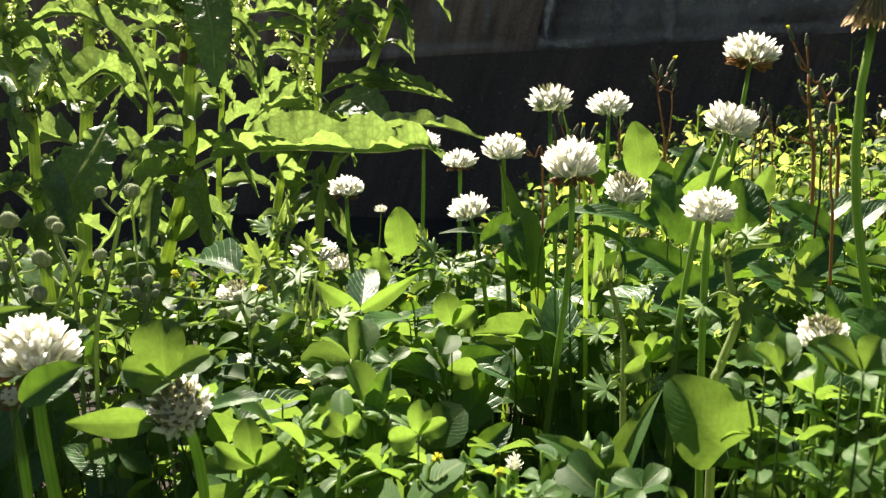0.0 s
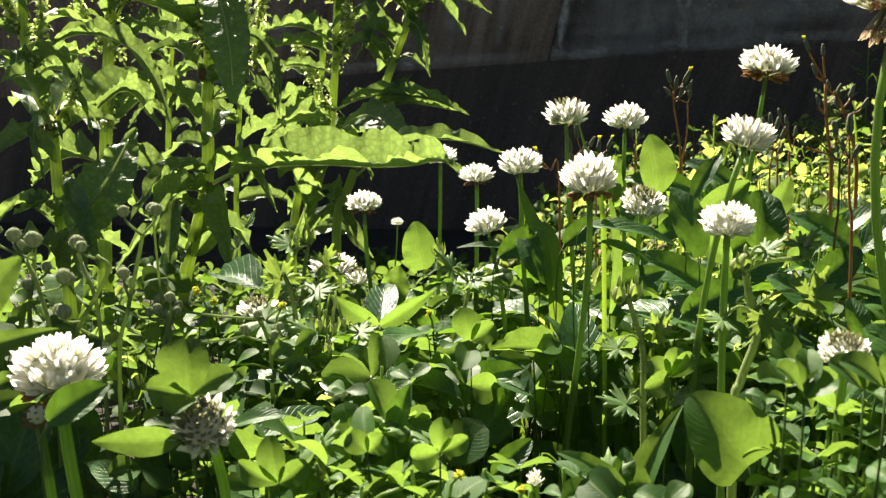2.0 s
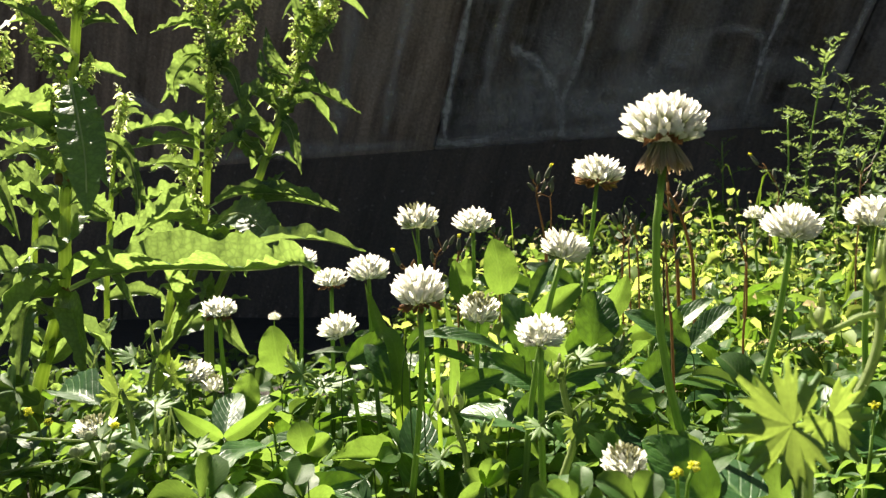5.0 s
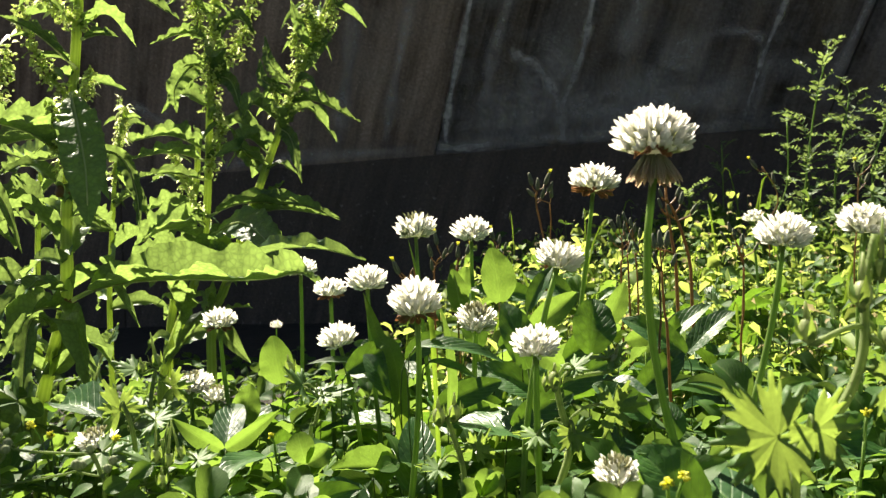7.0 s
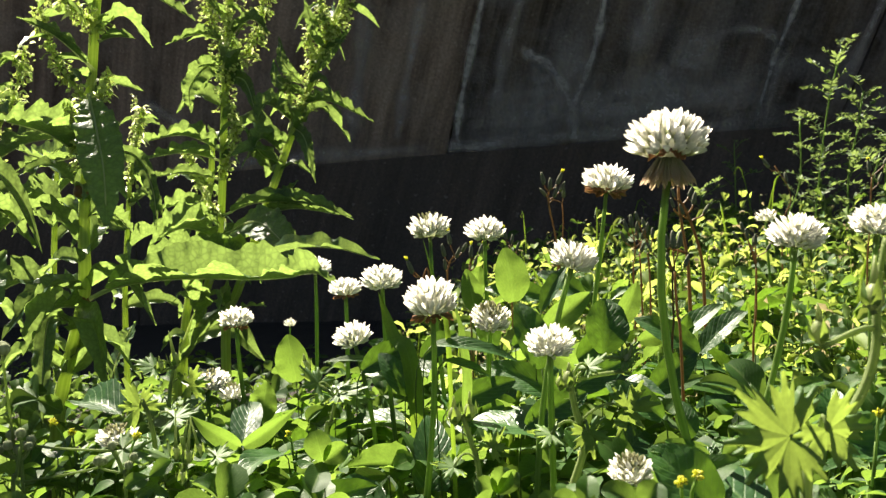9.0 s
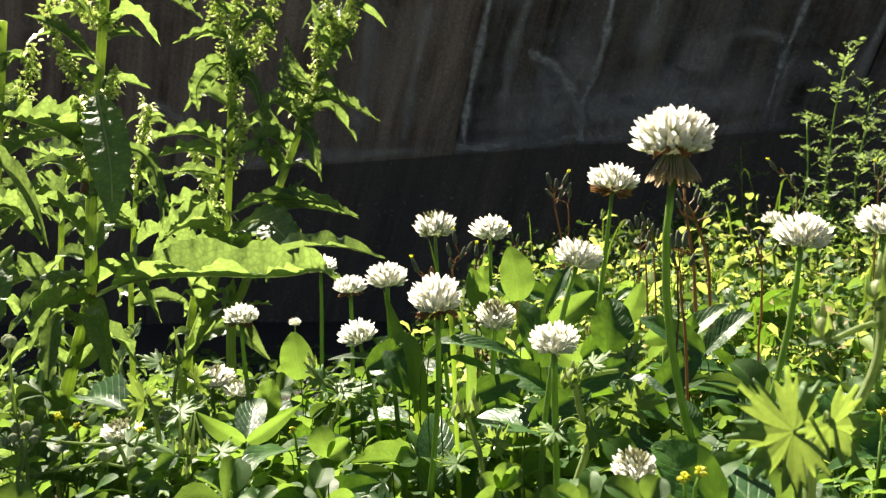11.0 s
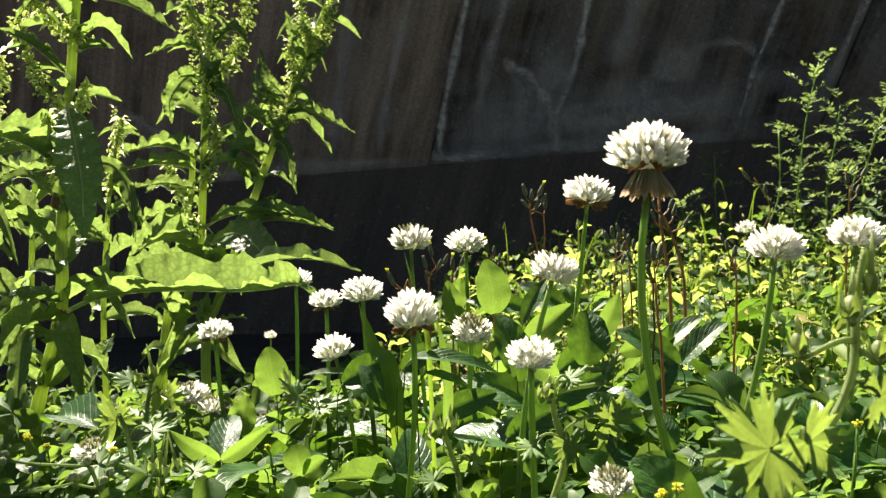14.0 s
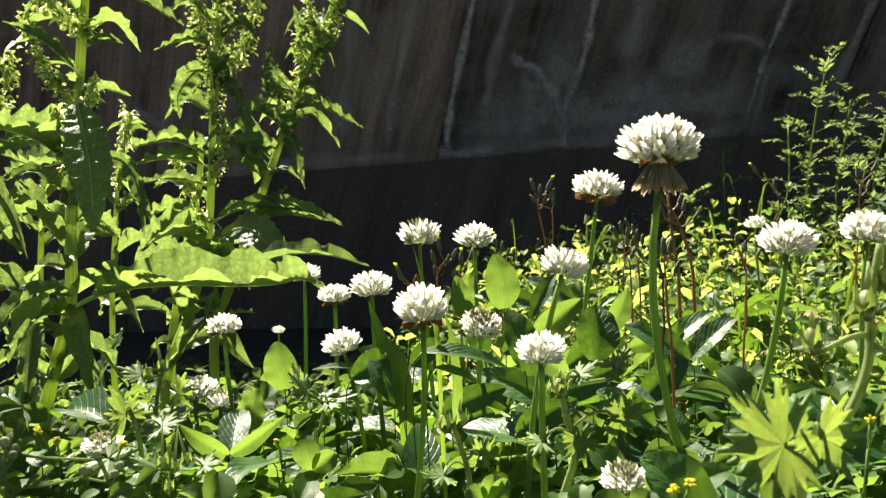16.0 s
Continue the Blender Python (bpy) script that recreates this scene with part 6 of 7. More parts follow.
leaf_on_stalk((0.0958, 0.4258, 0.1351), (0.1242, 0.4357, 0.1480), 0.0142, face=(0.05, -0.87, 0.5), seed=67, label="broad leaf turned so that it lies in shade")
leaf_on_stalk((0.1185, 0.3840, 0.1285), (0.1008, 0.3856, 0.1422), 0.0119, face=(0.1, -1, 0.0), seed=68, material=CLOVER)
leaf_on_stalk((0.1603, 0.4617, 0.1397), (0.1728, 0.4615, 0.1631), 0.0142, face=(0.1, -1, 0.0), seed=69, material=CLOVER)
leaf_on_stalk((0.1660, 0.4411, 0.1327), (0.1851, 0.4400, 0.1398), 0.0119, face=(0.1, -1, 0.0), seed=70, material=CLOVER)


leaf_on_stalk((-0.0965, 0.165, 0.1413), (-0.0858, 0.17, 0.1551), 0.0090, face=(0.1, -1, 0.0), seed=81, fold=0.2, crinkle=0.0001, material=CLOVER, label="bright green leaf close by, lit from behind")
leaf_on_stalk((-0.1015, 0.17, 0.1344), (-0.0828, 0.178, 0.1394), 0.0060, face=(0, -0.9, 0.4), seed=82, fold=0.3, profile=lance, crinkle=0.0001, material=CLOVER, label="narrow green leaf close by")
leaf_on_stalk((0.1223, 0.205, 0.1161), (0.114, 0.252, 0.1198), 0.0210, face=(0.1, -0.6, 0.78), seed=83, fold=0.12, crinkle=0.0001, wave=0.01, profile=heart, label="broad dark leaf with a sunlit rim")
leaf_on_stalk((0.1436, 0.225, 0.1073), (0.1344, 0.228, 0.1193), 0.0150, face=(0, -1, 0.1), seed=84, fold=0.2, crinkle=0.0001, profile=oval, material=CLOVER, label="broad bright leaf low in the patch")


# ---- grass blades ----
grass_blade([(0.0560, 0.3327, 0.1134), (0.0551, 0.3332, 0.1290), (0.0546, 0.3390, 0.1576), (0.0509, 0.3497, 0.1755), (0.0479, 0.3604, 0.1916)], 0.0024, face=(0.2, -1, 0.1))
grass_blade([(0.0469, 0.3883, 0.1076), (0.0428, 0.3990, 0.1243), (0.0345, 0.4102, 0.1447), (0.0280, 0.4312, 0.1657)], 0.0088, face=(0.05, -0.87, 0.5))


# ---- cut-leaved geraniums ----
geranium([(0.0593, 0.2772, 0.0625), (0.0595, 0.2805, 0.0917), (0.0597, 0.2825, 0.1100), (0.0572, 0.2837, 0.1210), (0.0550, 0.2845, 0.1283)], [((0.0534, 0.2758, 0.0949), 0.0087, (-0.1, -0.4, 0.9), (-1, 0, 0.3)), ((0.0508, 0.2777, 0.1129), 0.0076, (-0.1, -0.4, 0.9), (-1, 0, 0.1)), ((0.0645, 0.2833, 0.1173), 0.0074, (0.1, -0.95, -0.2), (0.6, 0, 0.8)), ((0.0712, 0.2858, 0.0940), 0.0067, (-0.1, -0.4, 0.9), (1, 0, 0.1))], [((0.0521, 0.2846, 0.1290), 0.0063, 0.0037), ((0.0576, 0.2847, 0.1301), 0.0059, 0.0044)], 1, "hairy geranium stem with cut leaves and green buds", 0.0011)
geranium([(0.0903, 0.2850, 0.0865), (0.0927, 0.2864, 0.0996), (0.0984, 0.2882, 0.1154), (0.0960, 0.2895, 0.1275), (0.0947, 0.2905, 0.1368)], [((0.1133, 0.2846, 0.1281), 0.0110, (0.1, -0.95, -0.2), (1, 0, 0.1)), ((0.0857, 0.2837, 0.1209), 0.0085, (-0.1, -0.4, 0.9), (-1, 0, 0)), ((0.0978, 0.2788, 0.1217), 0.0094, (0.1, -0.95, -0.2), (0.2, 0, -1)), ((0.1013, 0.2912, 0.1423), 0.0071, (-0.1, -0.4, 0.9), (1, 0, 0.6)), ((0.1173, 0.3014, 0.1432), 0.0077, (-0.1, -0.4, 0.9), (0.8, 0, 0.6))], [((0.0931, 0.2858, 0.1392), 0.0063, 0.0029), ((0.0915, 0.2906, 0.1377), 0.0049, 0.0019), ((0.1192, 0.3013, 0.1423), 0.0058, 0.0035)], 2, "branching geranium with finely cut leaves and buds", 0.0015)
geranium([(-0.0485, 0.3325, 0.0638), (-0.0506, 0.3353, 0.0900), (-0.0517, 0.3373, 0.1074), (-0.0527, 0.3382, 0.1161)], [((-0.0597, 0.3265, 0.1008), 0.0124, (-0.1, -0.4, 0.9), (-0.9, 0, 0.2)), ((-0.0405, 0.3265, 0.1008), 0.0111, (-0.1, -0.4, 0.9), (0.9, 0, 0.3)), ((-0.0620, 0.3157, 0.0947), 0.0107, (-0.1, -0.4, 0.9), (-0.7, -0.4, 0)), ((-0.0455, 0.3158, 0.0947), 0.0107, (-0.1, -0.4, 0.9), (0.1, -0.8, 0.2)), ((-0.0396, 0.3373, 0.1074), 0.0088, (-0.1, -0.4, 0.9), (1, 0, 0.2)), ((-0.0572, 0.3373, 0.1074), 0.0097, (-0.1, -0.4, 0.9), (-1, 0, 0.5))], [((-0.0541, 0.3326, 0.1109), 0.0052, 0.0125), ((-0.0486, 0.3275, 0.1101), 0.0055, 0.0132), ((-0.0450, 0.3327, 0.1115), 0.0050, 0.0108), ((-0.0485, 0.3169, 0.1050), 0.0047, 0.0029), ((-0.0576, 0.3268, 0.1040), 0.0047, 0.0021)], 3, "geranium tuft with beaked green seed pods", 0.0011)
geranium([(-0.0745, 0.4062, 0.0944), (-0.0740, 0.4079, 0.1102), (-0.0732, 0.4094, 0.1234), (-0.0713, 0.4106, 0.1339)], [((-0.0803, 0.4107, 0.1352), 0.0106, (-0.1, -0.4, 0.9), (-0.8, 0, 0.4)), ((-0.0639, 0.4097, 0.1260), 0.0106, (0.1, -0.95, -0.2), (1, 0, 0.1)), ((-0.0771, 0.4088, 0.1181), 0.0116, (-0.1, -0.4, 0.9), (-1, 0, -0.1)), ((-0.0666, 0.4080, 0.1102), 0.0122, (-0.1, -0.4, 0.9), (1, 0, 0))], [((-0.0707, 0.4111, 0.1386), 0.0069, 0.0106), ((-0.0776, 0.4107, 0.1355), 0.0053, 0.0026)], 4, "geranium shoot with one long-beaked seed pod", 0.0011)
geranium([(0.1203, 0.1699, 0.1289), (0.1264, 0.1693, 0.1413), (0.1331, 0.1686, 0.1513), (0.1366, 0.1682, 0.1610), (0.1375, 0.1681, 0.1736), (0.1401, 0.1678, 0.1860)], [((0.1085, 0.152, 0.1470), 0.0150, (-0.15, -0.97, 0.02), (-0.95, -0.1, -0.02)), ((0.1238, 0.1665, 0.1445), 0.0104, (0.1, -0.95, -0.2), (0.5, 0, -0.8)), ((0.1419, 0.1678, 0.1532), 0.0088, (0.1, -0.95, -0.2), (1, 0, 0.2))], [((0.1231, 0.1665, 0.1659), 0.0055, 0.0037), ((0.1350, 0.1653, 0.1732), 0.0062, 0.0062), ((0.1410, 0.1677, 0.1784), 0.0050, 0.0088), ((0.1423, 0.1677, 0.1633), 0.0050, 0.0025)], 5, "hairy geranium with lobed leaf and beaked buds", 0.0012)
geranium([(-0.0005, 0.4162, 0.0924), (0.0022, 0.4174, 0.1032), (0.0050, 0.4186, 0.1139)], [((0.0063, 0.4189, 0.1166), 0.0125, (-0.1, -0.4, 0.9), (0.9, 0, 0.1)), ((-0.0032, 0.4195, 0.1220), 0.0108, (-0.1, -0.4, 0.9), (-0.6, 0, 0.6)), ((0.0131, 0.4186, 0.1139), 0.0103, (-0.1, -0.4, 0.9), (1, 0, -0.2))], [((-0.0102, 0.4303, 0.1292), 0.0072, 0.0033)], 6, "low geranium with pale shining cut leaves", 0.0011)
geranium([(-0.0673, 0.3555, 0.0951), (-0.0690, 0.3563, 0.1184), (-0.0722, 0.3567, 0.1278)], [((-0.0734, 0.3568, 0.1255), 0.0116, (-0.1, -0.4, 0.9), (-0.5, 0, 0.9)), ((-0.0780, 0.3466, 0.1104), 0.0136, (-0.1, -0.4, 0.9), (1, -0.3, -0.4)), ((-0.0596, 0.3557, 0.1205), 0.0116, (-0.1, -0.4, 0.9), (1, 0, 0.2)), ((-0.0600, 0.3250, 0.0941), 0.0128, (-0.1, -0.4, 0.9), (-0.8, -0.5, 0.1)), ((-0.0473, 0.3241, 0.0937), 0.0111, (-0.1, -0.4, 0.9), (0.8, -0.5, 0.1))], [((-0.0543, 0.3450, 0.1097), 0.0056, 0.0090)], 8, "geranium with pale shining cut leaves", 0.0011)


# ---- fuzzy-budded weeds ----
bur_stalk([(-0.1180, 0.2960, 0.0996), (-0.1151, 0.2986, 0.1227), (-0.1111, 0.3007, 0.1419), (-0.1098, 0.3014, 0.1487)], [((-0.1163, 0.3024, 0.1573), 0.0020), ((-0.1049, 0.3024, 0.1577), 0.0021), ((-0.1184, 0.3050, 0.1352), 0.0022)], 1)
bur_stalk([(-0.1440, 0.3057, 0.0973), (-0.1380, 0.3075, 0.1132), (-0.1259, 0.3100, 0.1351), (-0.1299, 0.3106, 0.1410)], [((-0.1355, 0.3110, 0.1444), 0.0020), ((-0.1445, 0.3196, 0.1315), 0.0023), ((-0.1373, 0.2985, 0.1228), 0.0025)], 2)
bur_stalk([(-0.1095, 0.3161, 0.0990), (-0.1084, 0.3172, 0.1092), (-0.1069, 0.3183, 0.1195)], [((-0.1069, 0.3189, 0.1246), 0.0019), ((-0.1115, 0.3184, 0.1205), 0.0018), ((-0.1101, 0.3232, 0.1176), 0.0016), ((-0.1059, 0.3233, 0.1187), 0.0016)], 3)
bur_stalk([(-0.1640, 0.3272, 0.1096), (-0.1629, 0.3293, 0.1286), (-0.1622, 0.3304, 0.1392)], [((-0.1618, 0.3311, 0.1451), 0.0024), ((-0.1650, 0.3293, 0.1286), 0.0022), ((-0.1682, 0.3309, 0.1434), 0.0022), ((-0.1624, 0.3399, 0.1339), 0.0019)], 4)
bur_stalk([(-0.0711, 0.3234, 0.0977), (-0.0719, 0.3235, 0.1063), (-0.0747, 0.3237, 0.1149)], [((-0.0812, 0.3243, 0.1113), 0.0018), ((-0.0757, 0.3238, 0.1171), 0.0016), ((-0.0674, 0.3230, 0.1125), 0.0016), ((-0.0696, 0.3232, 0.1094), 0.0016), ((-0.1063, 0.3266, 0.1204), 0.0018)], 5)
bur_stalk([(-0.1108, 0.3286, 0.1040), (-0.1136, 0.3292, 0.1168)], [((-0.1145, 0.3294, 0.1222), 0.0020), ((-0.1088, 0.3099, 0.1577), 0.0022), ((-0.1189, 0.3295, 0.1170), 0.0016), ((-0.1093, 0.3289, 0.1178), 0.0016), ((-0.0829, 0.3369, 0.1083), 0.0015)], 6)


bur_stalk([(-0.1423, 0.3, 0.1004), (-0.1484, 0.305, 0.1283), (-0.1554, 0.31, 0.1401)], [((-0.167, 0.31, 0.1507), 0.0030), ((-0.1617, 0.315, 0.1485), 0.0026), ((-0.1525, 0.31, 0.1472), 0.0029), ((-0.1398, 0.305, 0.1344), 0.0027)], 7, "thin stalk with fuzzy buds fading to pink")
bur_stalk([(-0.1295, 0.31, 0.1105), (-0.1408, 0.32, 0.1409)], [((-0.1411, 0.32, 0.1452), 0.0026), ((-0.1442, 0.31, 0.1216), 0.0022)], 8)


# ---- spent seed stalks ----
seed_stalk([(0.2033, 0.7998, 0.1444), (0.2033, 0.8008, 0.1815), (0.1981, 0.8021, 0.2186), (0.1943, 0.8028, 0.2346)], [((0.1894, 0.8035, 0.2480), 0.0127, 0), ((0.1961, 0.8029, 0.2425), 0.0119, 0), ((0.2052, 0.8024, 0.2476), 0.0127, 1), ((0.2006, 0.8024, 0.2344), 0.0110, 0), ((0.2077, 0.8021, 0.2395), 0.0110, 0)], 1, thick=0.0010)
seed_stalk([(0.2002, 0.8100, 0.1441), (0.2046, 0.8109, 0.1868), (0.2089, 0.8116, 0.2242)], [((0.2108, 0.8117, 0.2348), 0.0111, 0), ((0.1911, 0.8131, 0.2354), 0.0103, 0)], 2, thick=0.0008)
seed_stalk([(0.2383, 0.5266, 0.1375), (0.2375, 0.5276, 0.1730), (0.2302, 0.5288, 0.2016), (0.2227, 0.5296, 0.2124)], [((0.2243, 0.5293, 0.2053), 0.0074, 0), ((0.2327, 0.5289, 0.2121), 0.0085, 0), ((0.2402, 0.5282, 0.2048), 0.0074, 0), ((0.2193, 0.5299, 0.2161), 0.0062, 0)], 3, thick=0.0011)
seed_stalk([(0.1709, 0.4004, 0.1220), (0.1728, 0.4009, 0.1491), (0.1724, 0.4016, 0.1708)], [((0.1701, 0.4021, 0.1858), 0.0074, 0), ((0.1766, 0.4017, 0.1864), 0.0082, 0), ((0.1795, 0.4012, 0.1760), 0.0065, 0), ((0.1614, 0.4026, 0.1833), 0.0052, 0)], 4, thick=0.0006)
seed_stalk([(0.2965, 0.5916, 0.0906), (0.2984, 0.5925, 0.1305), (0.3009, 0.5932, 0.1625), (0.2982, 0.5938, 0.1785)], [((0.2922, 0.5946, 0.1927), 0.0083, 0), ((0.2999, 0.5938, 0.1825), 0.0070, 0), ((0.2873, 0.5948, 0.1868), 0.0070, 0), ((0.3110, 0.5929, 0.1782), 0.0064, 0)], 5, thick=0.0007)
seed_stalk([(0.2225, 0.6383, 0.1509), (0.2240, 0.6387, 0.1721), (0.2257, 0.6391, 0.1891)], [((0.2196, 0.6397, 0.1978), 0.0102, 0), ((0.2240, 0.6395, 0.2011), 0.0102, 0), ((0.2290, 0.6391, 0.1984), 0.0102, 0), ((0.2330, 0.6386, 0.1910), 0.0095, 0), ((0.2172, 0.6397, 0.1893), 0.0089, 0), ((0.2319, 0.6384, 0.1804), 0.0082, 0)], 6, thick=0.0007)
seed_stalk([(0.2333, 0.6476, 0.1501), (0.2331, 0.6481, 0.1717), (0.2343, 0.6484, 0.1847)], [((0.2389, 0.6484, 0.1954), 0.0090, 0), ((0.2310, 0.6488, 0.1913), 0.0090, 0)], 7, thick=0.0007)
seed_stalk([(0.0807, 0.6079, 0.1564), (0.0824, 0.6082, 0.1724), (0.0842, 0.6083, 0.1804)], [((0.0810, 0.6088, 0.1932), 0.0096, 1), ((0.0764, 0.6089, 0.1846), 0.0096, 0), ((0.0867, 0.6082, 0.1823), 0.0083, 0), ((0.0916, 0.6079, 0.1862), 0.0083, 0), ((0.0773, 0.6086, 0.1745), 0.0083, 0)], 8, thick=0.0007)
seed_stalk([(0.0947, 0.6069, 0.1561), (0.0960, 0.6073, 0.1720), (0.0974, 0.6074, 0.1800)], [((0.0963, 0.6075, 0.1832), 0.0096, 1), ((0.1035, 0.6071, 0.1846), 0.0083, 1), ((0.0993, 0.6072, 0.1759), 0.0077, 0)], 9, thick=0.0007)
seed_stalk([(0.1360, 0.6847, 0.1695), (0.1355, 0.6851, 0.1831)], [((0.1332, 0.6856, 0.1958), 0.0094, 1), ((0.1389, 0.6851, 0.1911), 0.0080, 0), ((0.1432, 0.6846, 0.1851), 0.0072, 0)], 10, thick=0.0007)
seed_stalk([(0.0618, 0.5391, 0.1600), (0.0567, 0.5396, 0.1672), (0.0522, 0.5400, 0.1716)], [((0.0492, 0.5403, 0.1753), 0.0097, 1)], 11, thick=0.0007)
seed_stalk([(0.1613, 0.3605, 0.1308), (0.1611, 0.3630, 0.1539), (0.1607, 0.3651, 0.1724)], [((0.1608, 0.3666, 0.1867), 0.0082, 0), ((0.1547, 0.3664, 0.1851), 0.0063, 0), ((0.1579, 0.3657, 0.1782), 0.0056, 0)], 12, thick=0.0007)
seed_stalk([(0.2647, 0.6240, 0.1459), (0.2636, 0.6283, 0.1857), (0.2597, 0.6327, 0.2255)], [((0.2582, 0.6353, 0.2494), 0.0090, 0), ((0.2470, 0.6357, 0.2526), 0.0096, 1), ((0.2518, 0.6338, 0.2355), 0.0090, 0), ((0.2689, 0.6323, 0.2215), 0.0083, 0), ((0.2541, 0.6314, 0.2136), 0.0083, 0), ((0.2428, 0.6281, 0.1838), 0.0077, 1)], 13, thick=0.0014)
seed_stalk([(0.2292, 0.6051, 0.1584), (0.2281, 0.6072, 0.1776)], [((0.2242, 0.6096, 0.1988), 0.0081, 0), ((0.2196, 0.6101, 0.2038), 0.0074, 0), ((0.2304, 0.6087, 0.1911), 0.0081, 0)], 14, thick=0.0007)
seed_stalk([(0.4384, 0.8481, 0.1803), (0.4487, 0.8470, 0.2206), (0.4385, 0.8478, 0.2559)], [((0.4300, 0.8486, 0.2591), 0.0121, 1), ((0.4496, 0.8468, 0.2438), 0.0112, 0)], 15, thick=0.0007)
seed_stalk([(0.4177, 0.6494, 0.1432), (0.4221, 0.6487, 0.1973), (0.4233, 0.6484, 0.2289)], [((0.4214, 0.6486, 0.2380), 0.0094, 1), ((0.4301, 0.6478, 0.2286), 0.0080, 0), ((0.4351, 0.6473, 0.2420), 0.0080, 0)], 16, thick=0.0007)
seed_stalk([(0.2404, 0.4651, 0.1137), (0.2433, 0.4647, 0.1459), (0.2432, 0.4646, 0.1685)], [((0.2385, 0.4650, 0.1880), 0.0062, 0), ((0.2432, 0.4645, 0.1846), 0.0062, 0)], 17, thick=0.0007)


# ---- vetches ----
vetch([(0.5747, 1.0364, 0.1553), (0.5860, 1.0349, 0.2614), (0.5999, 1.0332, 0.3461), (0.6181, 1.0312, 0.4129)], 1, reach=0.060)
vetch([(0.5937, 0.9844, 0.1551), (0.5940, 0.9840, 0.2500), (0.6063, 0.9826, 0.3038), (0.6149, 0.9816, 0.3509)], 2, reach=0.055)
vetch([(0.6117, 0.9326, 0.1549), (0.6088, 0.9324, 0.2454), (0.6240, 0.9307, 0.3029), (0.6418, 0.9289, 0.3474)], 3, reach=0.055)
vetch([(0.5419, 1.1900, 0.1793), (0.5428, 1.1896, 0.2438), (0.5433, 1.1893, 0.3165)], 4, reach=0.045)
vetch([(0.5598, 1.0879, 0.1777), (0.5849, 1.0853, 0.2509), (0.5881, 1.0846, 0.3325)], 5, reach=0.045)
vetch([(0.6069, 0.8828, 0.1556), (0.6161, 0.8816, 0.2350), (0.6434, 0.8787, 0.3075)], 6, reach=0.060)
vetch([(0.6774, 1.0771, 0.1581), (0.6766, 1.0768, 0.2324), (0.6897, 1.0754, 0.2839)], 7, reach=0.060)
vetch([(0.6517, 1.1297, 0.1589), (0.6458, 1.1300, 0.2057), (0.6334, 1.1308, 0.2837)], 8, reach=0.060)
vetch([(0.4831, 1.1452, 0.1890), (0.4802, 1.1454, 0.2123), (0.4740, 1.1458, 0.2513)], 9, reach=0.050)


# ---- medicks ----
medic((0.0972, 0.1897, 0.1182), 1, heads=1, size=0.0070)
medic((0.1006, 0.1943, 0.1185), 2, heads=2, size=0.0080)
medic((0.1837, 0.2494, 0.1200), 3, heads=1, size=0.0090)
medic((-0.0337, 0.2147, 0.0902), 4, heads=1, size=0.0080)
medic((-0.0010, 0.2149, 0.0915), 5, heads=0, size=0.0080)
medic((-0.1006, 0.3581, 0.1065), 6, heads=1, size=0.0090)
medic((0.0844, 0.1973, 0.1125), 7, heads=0, size=0.0070)
medic((-0.0251, 0.2770, 0.1077), 8, heads=0, size=0.0080)
medic((0.0935, 0.1973, 0.1125), 9, heads=0, size=0.0100)
medic((0.0134, 0.1952, 0.0948), 10, heads=1, size=0.0060)
medic((0.1608, 0.3921, 0.1330), 11, heads=0, size=0.0090)
medic((-0.0725, 0.3274, 0.1093), 12, heads=1, size=0.0090)
medic((0.0367, 0.1954, 0.0960), 13, heads=0, size=0.0080)
medic((-0.0095, 0.3571, 0.1036), 14, heads=1, size=0.0080)
medic((-0.1047, 0.3569, 0.1038), 15, heads=0, size=0.0090)
medic((-0.1002, 0.3562, 0.1088), 16, heads=1, size=0.0100)
medic((-0.0356, 0.2106, 0.0989), 20, heads=0, size=0.0060)
medic((-0.0233, 0.2004, 0.0969), 21, heads=0, size=0.0070)
medic((-0.0124, 0.2153, 0.0957), 22, heads=0, size=0.0060)
medic((-0.0050, 0.2049, 0.0924), 23, heads=1, size=0.0070)
medic((0.0060, 0.2105, 0.0974), 24, heads=0, size=0.0060)
medic((0.0164, 0.2003, 0.0955), 25, heads=0, size=0.0060)
medic((0.0265, 0.2203, 0.0939), 26, heads=0, size=0.0060)
medic((0.0870, 0.1967, 0.1074), 27, heads=0, size=0.0070)
medic((0.0986, 0.1968, 0.1074), 28, heads=0, size=0.0080)
medic((0.0805, 0.1957, 0.0984), 29, heads=0, size=0.0070)
medic((-0.0199, 0.2561, 0.1005), 30, heads=0, size=0.0070)


# ---- undergrowth ----
def canopy(x, y):
    """Height of the leaf cover over the plan."""
    h = 0.094 + 0.014 * math.sin(x * 31 + 1) * math.sin(y * 27)
    if y < 0.22:
        h -= (0.22 - y) * 0.2
    if y > 0.42:
        side = max(0.0, min(1.0, (x - 0.03) / 0.15))
        h = h + (min(y, 1.1) - 0.42) * (0.10 * side - 0.085 * (1 - side))
    return max(0.03, h) + ground_height(x, y)


def hollow(x, y):
    """Open dark pockets between the plants, where little grows."""
    if ((x - 0.038) / 0.058) ** 2 + ((y - 0.285) / 0.055) ** 2 < 1:
        return True
    if ((x - 0.13) / 0.05) ** 2 + ((y - 0.245) / 0.045) ** 2 < 1:
        return True
    if ((x - 0.064) / 0.02) ** 2 + ((y - 0.215) / 0.018) ** 2 < 1:
        return True
    if ((x + 0.050) / 0.024) ** 2 + ((y - 0.205) / 0.014) ** 2 < 1:
        return True
    return x < -0.062 and y < 0.285


